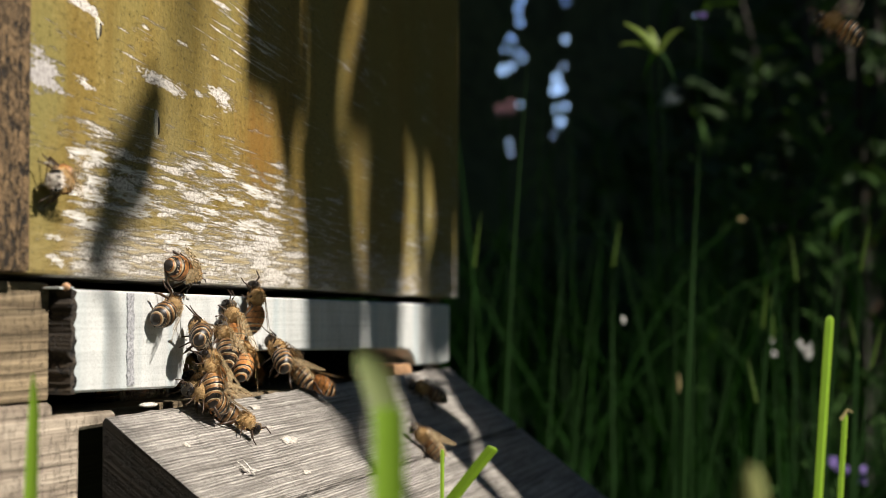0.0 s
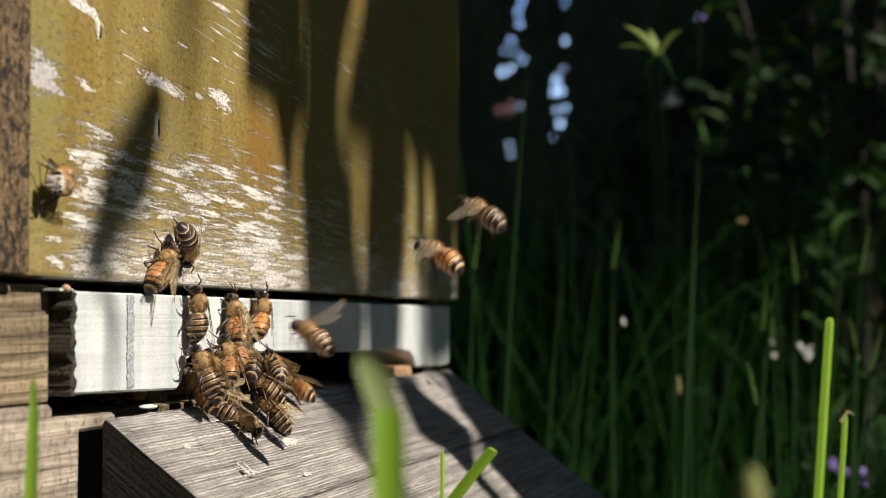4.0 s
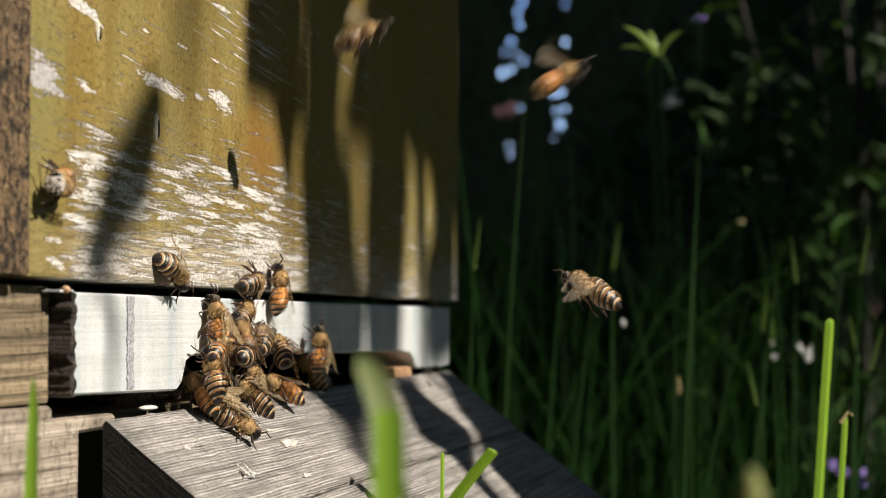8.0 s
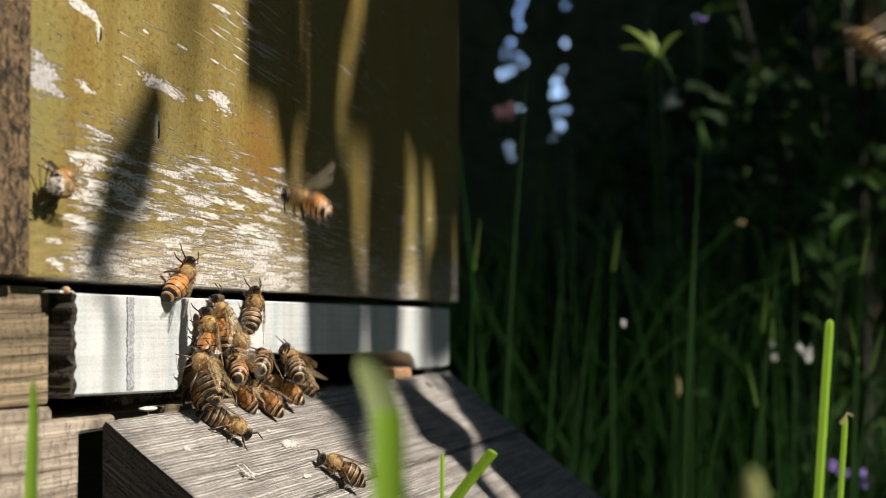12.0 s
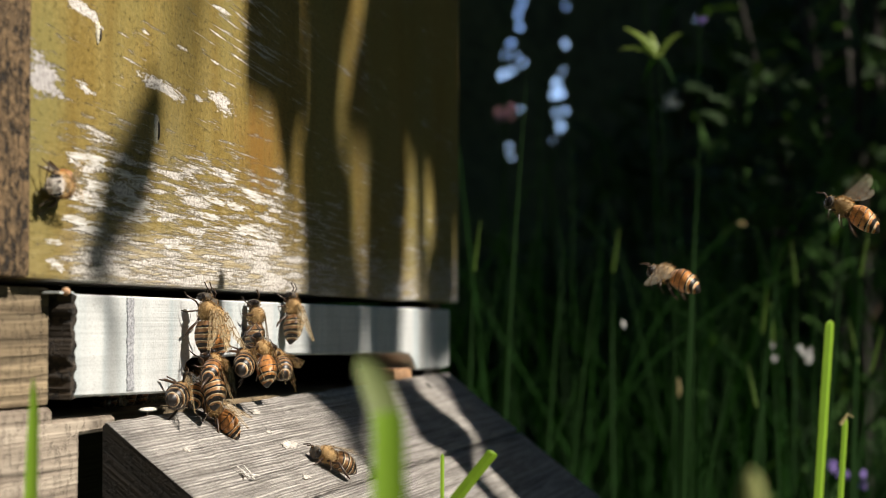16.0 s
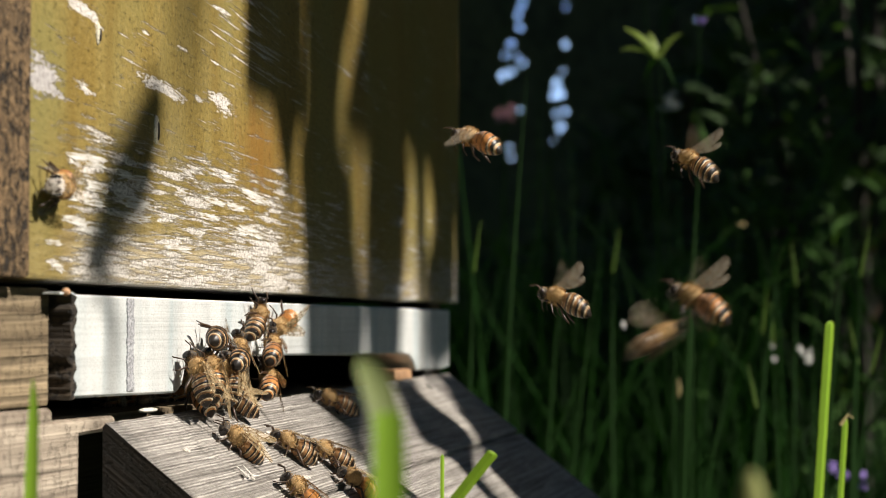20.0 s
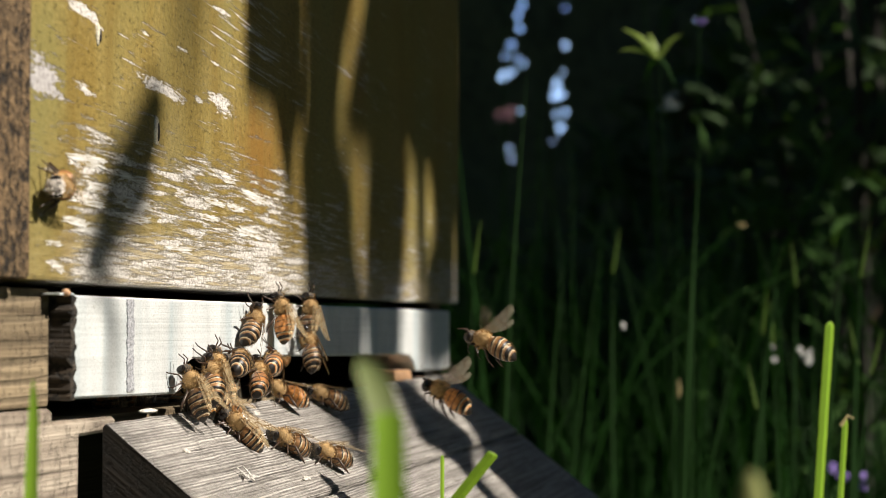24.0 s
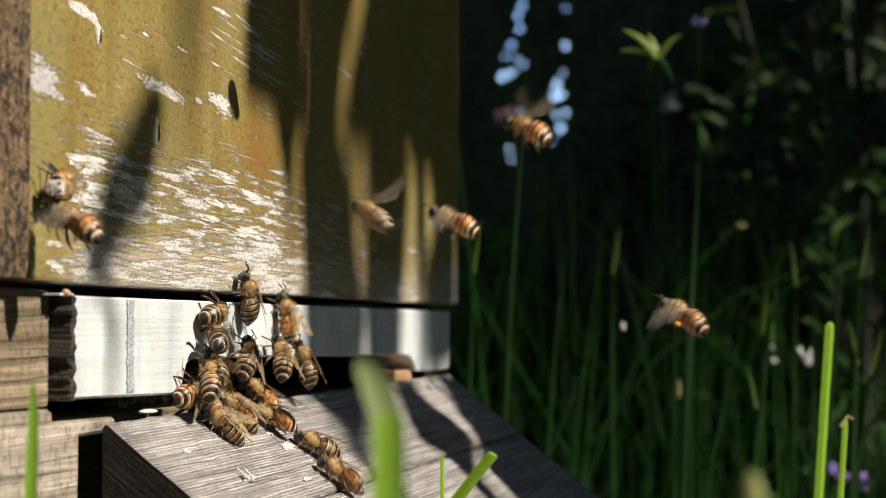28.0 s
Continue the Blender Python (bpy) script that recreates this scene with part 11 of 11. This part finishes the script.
    fly(make_bee("bee", False, True, False), 22.00, 25.32, [(0, "A", 1.04, -1.13, -0.293, -20, 0), (22, "A", 1.04, -1.13, -0.293, -20, 0), (22.9, "A", 0.1717, -0.2667, 0.0886, -12.3, 20), (23, "A", 0.1417, -0.1667, 0.0686, -12.3, 23.3), (23.2, "A", 0.1344, -0.1333, 0.0544, -5.2, 27.1), (23.5, "A", 0.1265, -0.0954, 0.03, -4.8, 27.8), (23.6, "A", 0.1269, -0.0953, 0.022, -11.3, 25), (23.7, "A", 0.1273, -0.0947, 0.0084, -19.9, 20.4), (23.8, "A", 0.1256, -0.0869, 0.005, -24, 16.7), (23.9, "A", 0.1225, -0.0747, 0.0096, -20.6, 16.3), (24, "A", 0.1207, -0.0676, 0.0124, -12.2, 19.3), (24.1, "A", 0.1199, -0.0643, 0.0141, -5.2, 24), (24.2, "A", 0.1181, -0.0571, 0.0158, -4.8, 27.4), (24.4, "A", 0.1164, -0.0481, 0.0084, -11.5, 27.6), (24.6, "A", 0.1152, -0.0443, 0.0147, -20, 24.4), (24.8, "A", 0.1138, -0.0394, 0.0198, -24, 19.7), (25, "A", 0.1137, -0.0383, 0.017, -20.4, 16.4), (25.2, "A", 0.1125, -0.0321, 0.0107, -12, 16.5), (25.4, "F", 0.1085, 0.011, 0.0045, 70), (25.8, "F", 0.1125, 0.0042, 0.004, 90), (26.2, "F", 0.1125, 0.0036, -0.024, 90), (28, "F", 0.1125, 0.0036, -0.024, 90)])
    fly(make_bee("bee", True, True, False), 22.00, 24.32, [(0, "A", 1.085, -1.19, -0.293, -20, 0), (22, "A", 1.085, -1.19, -0.293, -20, 0), (22.9, "A", 0.1763, -0.2551, 0.0547, -4.8, 20), (23, "A", 0.1463, -0.1551, 0.0347, -4.8, 28), (23.2, "A", 0.1372, -0.1158, 0.0319, -5.2, 26.4), (23.5, "A", 0.1315, -0.0894, 0.0204, -12.3, 22.1), (23.6, "A", 0.1303, -0.0844, 0.0204, -20.6, 17.8), (23.7, "A", 0.1283, -0.0748, 0.0135, -24, 16), (23.8, "A", 0.1269, -0.068, 0.0106, -19.8, 17.8), (23.9, "A", 0.1257, -0.0624, 0.006, -11.2, 22.2), (24, "A", 0.1244, -0.0556, -0.0003, -4.7, 26.4), (24.2, "A", 0.1214, -0.0427, -0.0008, -5.3, 28), (24.4, "F", 0.1174, 0.011, 0.0045, 70), (24.8, "F", 0.1214, 0.0042, 0.004, 90), (25.2, "F", 0.1214, 0.0036, -0.024, 90), (28, "F", 0.1214, 0.0036, -0.024, 90)])
    fly(make_bee("bee", False, True, False), 23.20, 24.80, [(0, "F", 0.11, 0.0036, -0.024, 90), (22.8, "F", 0.11, 0.0036, -0.024, 90), (23.1, "F", 0.11, 0.0042, 0.004, 90), (23.3, "A", 0.0905, -0.0564, 0.0173, -60, 23.9), (23.4, "A", 0.0963, -0.0827, 0.0254, -120, 19.2), (23.5, "A", 0.1036, -0.1159, 0.0378, -165, 16.3), (23.6, "A", 0.1099, -0.1448, 0.0497, -165, 16.8), (23.7, "A", 0.1194, -0.188, 0.0658, -165, 20.4), (23.8, "A", 0.1307, -0.2398, 0.0852, -165, 20), (24.9, "A", 1.13, -0.95, -0.293, -160, 0), (28, "A", 1.13, -0.95, -0.293, -160, 0)])
    fly(make_bee("bee", True, True, False), 23.60, 25.72, [(0, "A", 1.175, -1.01, -0.293, -20, 0), (23.6, "A", 1.175, -1.01, -0.293, -20, 0), (24.5, "A", 0.1731, -0.2693, 0.0773, -14.3, 20), (24.6, "A", 0.1431, -0.1693, 0.0573, -14.3, 17), (24.8, "A", 0.135, -0.1315, 0.0392, -22, 16.1), (25, "A", 0.1279, -0.0986, 0.0244, -23.7, 18.8), (25.2, "A", 0.1218, -0.072, 0.0187, -18, 23.4), (25.4, "A", 0.1169, -0.0515, 0.0221, -9.3, 27.2), (25.6, "A", 0.1143, -0.0387, 0.0119, -4.2, 27.8), (25.8, "F", 0.1103, 0.011, 0.0045, 70), (26.2, "F", 0.1143, 0.0042, 0.004, 90), (26.6, "F", 0.1143, 0.0036, -0.024, 90), (28, "F", 0.1143, 0.0036, -0.024, 90)])
    fly(make_bee("bee", False, True, False), 24.40, 28.00, [(0, "A", 1.22, -1.07, -0.293, -20, 0), (24.4, "A", 1.22, -1.07, -0.293, -20, 0), (25.2, "A", 0.1824, -0.289, 0.0922, -22.6, 20), (25.4, "A", 0.1524, -0.189, 0.0722, -22.6, 17.4), (25.6, "A", 0.1457, -0.1611, 0.0779, -23.4, 21.6), (25.8, "A", 0.1299, -0.0951, 0.0848, -17.1, 26), (25.9, "A", 0.1263, -0.08, 0.0854, -8.5, 28), (26, "A", 0.1228, -0.0654, 0.0877, -4, 26.3), (26.1, "A", 0.1193, -0.0503, 0.0877, -7.1, 22), (26.2, "A", 0.1158, -0.0328, 0.0722, -15.4, 17.7), (26.3, "A", 0.1132, -0.021, 0.067, -22.6, 16), (26.5, "A", 0.1119, -0.0136, 0.0567, -23.3, 17.9), (26.7, "A", 0.1129, -0.0175, 0.0567, -16.9, 22.3), (26.8, "A", 0.1124, -0.0147, 0.0521, -8.3, 26.5), (26.9, "A", 0.1061, -0.0072, 0.0506, -4, 28), (27, "A", 0.1024, -0.0072, 0.0549, -7.3, 25.8), (27.1, "A", 0.1111, -0.0097, 0.0556, -40.6, 21.3), (27.3, "A", 0.1162, -0.0309, 0.0521, -47.7, 17.3), (27.5, "A", 0.1183, -0.0375, 0.0383, -23.3, 16.1), (27.7, "A", 0.1157, -0.0287, 0.0521, -16.8, 18.5), (27.9, "A", 0.1159, -0.0292, 0.0504, -33.2, 23), (28, "A", 0.1182, -0.0382, 0.0452, -29, 26.9)])
    fly(make_bee("bee", True, True, False), 24.50, 28.00, [(0, "A", 0.5, -1.13, -0.293, -20, 0), (24.5, "A", 0.5, -1.13, -0.293, -20, 0), (25.4, "A", 0.1483, -0.2827, 0.0805, -23, 20), (25.5, "A", 0.1183, -0.1827, 0.0605, -23, 24.5), (25.8, "A", 0.1029, -0.1155, 0.0524, -16.1, 27.7), (25.9, "A", 0.0995, -0.0997, 0.0433, -7.7, 27.4), (26, "A", 0.0968, -0.0881, 0.0443, -4, 23.8), (26.1, "A", 0.0934, -0.0734, 0.0422, -7.9, 19.2), (26.2, "A", 0.0881, -0.0492, 0.0347, -16.4, 16.2), (26.3, "A", 0.0871, -0.0445, 0.0298, -23.1, 16.8), (26.4, "A", 0.0863, -0.0419, 0.0363, -22.9, 20.5), (26.5, "A", 0.0862, -0.0441, 0.0514, -16, 25.1), (26.6, "A", 0.0847, -0.0412, 0.0713, -7.5, 27.9), (26.7, "A", 0.0813, -0.0303, 0.0901, -4, 27), (26.8, "A", 0.0774, -0.0141, 0.0917, -8, 23.1), (26.9, "A", 0.075, -0.0076, 0.0835, -16.6, 18.6), (27, "A", 0.0702, -0.0077, 0.0812, -23.2, 16.1), (27.1, "A", 0.0656, -0.0078, 0.0721, -22.8, 17.2), (27.3, "A", 0.0613, -0.0078, 0.0538, -15.8, 21.2), (27.5, "A", 0.0495, -0.008, 0.0462, -7.4, 25.7), (27.7, "A", 0.0146, -0.0087, 0.0434, -4, 28), (27.9, "A", 0.0025, -0.0089, 0.0389, -8.2, 26.6), (28, "A", 0.0002, -0.009, 0.0374, -16.7, 22.4)])
    fly(make_bee("bee", False, True, False), 25.40, 27.00, [(0, "F", 0.1133, 0.0036, -0.024, 90), (25, "F", 0.1133, 0.0036, -0.024, 90), (25.3, "F", 0.1133, 0.0042, 0.004, 90), (25.5, "A", 0.1133, -0.033, 0.0119, -60, 27.9), (25.6, "A", 0.1185, -0.0552, 0.013, -120, 25.4), (25.7, "A", 0.1248, -0.083, 0.0176, -165, 20.8), (25.8, "A", 0.134, -0.1241, 0.029, -165, 17), (25.9, "A", 0.1446, -0.172, 0.0432, -165, 16.1), (26, "A", 0.1574, -0.2294, 0.0603, -165, 20), (27.1, "A", 0.545, -1.19, -0.293, -160, 0), (28, "A", 0.545, -1.19, -0.293, -160, 0)])
    fly(make_bee("bee", False, True, False), 25.90, 27.60, [(0, "F", 0.118, 0.0036, -0.024, 90), (25.5, "F", 0.118, 0.0036, -0.024, 90), (25.8, "F", 0.118, 0.0042, 0.004, 90), (26, "A", 0.118, -0.0317, 0.0061, -60, 22.6), (26.1, "A", 0.1243, -0.0597, 0.0119, -120, 18.2), (26.2, "A", 0.1293, -0.0822, 0.0199, -165, 16), (26.3, "A", 0.134, -0.1035, 0.0279, -165, 17.5), (26.4, "A", 0.1429, -0.1439, 0.0406, -165, 21.7), (26.5, "A", 0.1516, -0.1832, 0.0521, -165, 26.1), (26.6, "A", 0.1621, -0.2304, 0.0659, -165, 20), (27.7, "A", 0.59, -0.95, -0.293, -160, 0), (28, "A", 0.59, -0.95, -0.293, -160, 0)])
    fly(make_bee("bee", False, True, False), 25.90, 27.60, [(0, "F", 0.11, 0.0036, -0.024, 90), (25.5, "F", 0.11, 0.0036, -0.024, 90), (25.8, "F", 0.11, 0.0042, 0.004, 90), (26, "A", 0.0831, -0.0277, 0.0309, -60, 16.4), (26.1, "A", 0.0855, -0.0388, 0.0363, -120, 16.5), (26.2, "A", 0.0889, -0.0562, 0.0524, -165, 20), (26.3, "A", 0.0916, -0.07, 0.0648, -165, 24.6), (26.4, "A", 0.0946, -0.0859, 0.082, -165, 27.7), (26.5, "A", 0.0969, -0.0992, 0.1036, -165, 27.3), (26.6, "A", 0.0996, -0.1152, 0.1294, -165, 20), (27.7, "A", 0.635, -1.01, -0.293, -160, 0), (28, "A", 0.635, -1.01, -0.293, -160, 0)])
    fly(make_bee("bee", False, True, False), 25.30, 27.52, [(0, "A", 0.68, -1.07, -0.293, -20, 0), (25.3, "A", 0.68, -1.07, -0.293, -20, 0), (26.2, "A", 0.1768, -0.2832, 0.082, -11.5, 20), (26.3, "A", 0.1468, -0.1832, 0.062, -11.5, 18.4), (26.5, "A", 0.137, -0.1405, 0.0569, -20, 22.9), (26.7, "A", 0.1315, -0.116, 0.0501, -24, 26.9), (26.8, "A", 0.1282, -0.1004, 0.0409, -20.4, 27.9), (26.9, "A", 0.1238, -0.0803, 0.0341, -12, 25.3), (27, "A", 0.1216, -0.0703, 0.0318, -5.1, 20.7), (27.2, "A", 0.1171, -0.0497, 0.0233, -4.9, 16.9), (27.4, "A", 0.1122, -0.0274, 0.0148, -11.6, 16.2), (27.6, "F", 0.1082, 0.011, 0.0045, 70), (27.9, "F", 0.1122, 0.0042, 0.004, 90), (28, "F", 0.1122, 0.0036, -0.024, 90)])
    fly(make_bee("bee", True, True, False), 25.50, 28.00, [(0, "A", 0.725, -1.13, -0.293, -20, 0), (25.5, "A", 0.725, -1.13, -0.293, -20, 0), (26.4, "A", 0.1671, -0.2335, 0.1352, -20.8, 20), (26.5, "A", 0.1371, -0.1335, 0.1152, -20.8, 25.6), (26.6, "A", 0.1338, -0.1165, 0.098, -24, 28), (26.7, "A", 0.1314, -0.1029, 0.0796, -19.6, 26.7), (26.8, "A", 0.1323, -0.1057, 0.0727, -11, 22.5), (26.9, "A", 0.1319, -0.1034, 0.0699, -4.7, 18.1), (27, "A", 0.1311, -0.1006, 0.0733, -5.4, 16), (27.1, "A", 0.1298, -0.0962, 0.0813, -12.6, 17.6), (27.3, "A", 0.1269, -0.0857, 0.0911, -20.9, 21.8), (27.5, "A", 0.1249, -0.0779, 0.0934, -24, 26.2), (27.7, "A", 0.1236, -0.0676, 0.0664, -19.5, 28), (27.9, "A", 0.1235, -0.0641, 0.0504, -10.9, 26.2), (28, "A", 0.1223, -0.0579, 0.0435, -4.6, 21.8)])
    fly(make_bee("bee", False, True, False), 26.60, 28.00, [(0, "F", 0.11, 0.0036, -0.024, 90), (26.2, "F", 0.11, 0.0036, -0.024, 90), (26.5, "F", 0.11, 0.0042, 0.004, 90), (26.7, "A", 0.0863, -0.0353, -0.003, -60, 27.6), (26.8, "A", 0.0912, -0.0568, -0.0014, -120, 24.3), (26.9, "A", 0.1003, -0.0995, 0.0207, -165, 19.6), (27, "A", 0.1096, -0.1427, 0.0411, -165, 16.4), (27.1, "A", 0.1207, -0.1932, 0.0605, -165, 16.6), (28, "A", 0.1339, -0.2539, 0.0838, -165, 20)])
    fly(make_bee("bee", False, True, False), 26.60, 28.00, [(0, "F", 0.11, 0.0036, -0.024, 90), (26.2, "F", 0.11, 0.0036, -0.024, 90), (26.5, "F", 0.11, 0.0042, 0.004, 90), (26.7, "A", 0.109, -0.0153, 0.0318, -60, 21.3), (26.8, "A", 0.1094, -0.0193, 0.0432, -120, 17.3), (26.9, "A", 0.1116, -0.0317, 0.0603, -165, 16.1), (27, "A", 0.1128, -0.0402, 0.0791, -165, 18.5), (27.1, "A", 0.1142, -0.0504, 0.1031, -165, 23), (28, "A", 0.1159, -0.0626, 0.1318, -165, 20)])
    fly(make_bee("bee", False, True, False), 26.90, 28.00, [(0, "F", 0.1146, 0.0036, -0.024, 90), (26.5, "F", 0.1146, 0.0036, -0.024, 90), (26.8, "F", 0.1146, 0.0042, 0.004, 90), (27, "A", 0.1146, -0.0207, 0.0119, -60, 16.1), (27.1, "A", 0.1214, -0.0545, 0.0406, -120, 17.2), (27.2, "A", 0.131, -0.0995, 0.0635, -165, 21.2), (27.3, "A", 0.1408, -0.1443, 0.0796, -165, 25.7), (27.4, "A", 0.1493, -0.1836, 0.098, -165, 28), (28, "A", 0.1594, -0.2308, 0.12, -165, 20)])
    fly(make_bee("bee", True, True, True), 26.50, 28.00, [(0, "A", 0.905, -1.07, -0.293, -20, 0), (26.5, "A", 0.905, -1.07, -0.293, -20, 0), (27.4, "A", 0.1491, -0.2825, 0.0563, -4, 20), (27.5, "A", 0.1191, -0.1825, 0.0363, -4, 19.5), (27.7, "A", 0.112, -0.151, 0.0304, -8, 24.2), (27.9, "A", 0.1064, -0.1257, 0.0223, -16.6, 27.5), (28, "A", 0.1047, -0.1178, 0.0196, -23.2, 27.5)])
    fly(make_bee("bee", True, True, False), 26.60, 28.00, [(0, "A", 0.95, -1.13, -0.293, -20, 0), (26.6, "A", 0.95, -1.13, -0.293, -20, 0), (27.5, "A", 0.1647, -0.2393, 0.1403, -8.9, 20), (27.6, "A", 0.1347, -0.1393, 0.1203, -8.9, 26.6), (27.8, "A", 0.1287, -0.1085, 0.0917, -17.5, 28), (27.9, "A", 0.1245, -0.0884, 0.0775, -23.5, 25.7), (28, "A", 0.1224, -0.0772, 0.0661, -22.3, 21.2)])
    fly(make_bee("bee", False, True, False), 27.20, 28.00, [(0, "F", 0.1165, 0.0036, -0.024, 90), (26.8, "F", 0.1165, 0.0036, -0.024, 90), (27.1, "F", 0.1165, 0.0042, 0.004, 90), (27.3, "A", 0.1165, -0.0268, -0.0053, -60, 27), (27.5, "A", 0.1248, -0.0644, 0.0073, -120, 23), (27.7, "A", 0.1434, -0.1507, 0.0457, -165, 18.5), (27.8, "A", 0.153, -0.1945, 0.0635, -165, 16.1), (28, "A", 0.1644, -0.247, 0.0849, -165, 20)])
    swing([(0, -0.1918, -0.0771, -0.0061, -0.1957, -0.0637, 0.0133), (17.4, -0.1918, -0.0771, -0.0056, -0.1957, -0.0637, 0.0138), (17.5, -0.187, -0.0976, -0.0056, -0.1906, -0.0858, 0.0166), (17.6, -0.1843, -0.109, -0.0056, -0.1908, -0.0868, 0.0246), (17.7, -0.1855, -0.1039, -0.0056, -0.1908, -0.0866, 0.0253), (17.8, -0.189, -0.089, -0.0056, -0.1923, -0.0789, 0.016), (18, -0.1918, -0.0771, -0.0056, -0.1957, -0.0637, 0.0138), (28, -0.1918, -0.0771, -0.0055, -0.1957, -0.0637, 0.0139)])


motions()
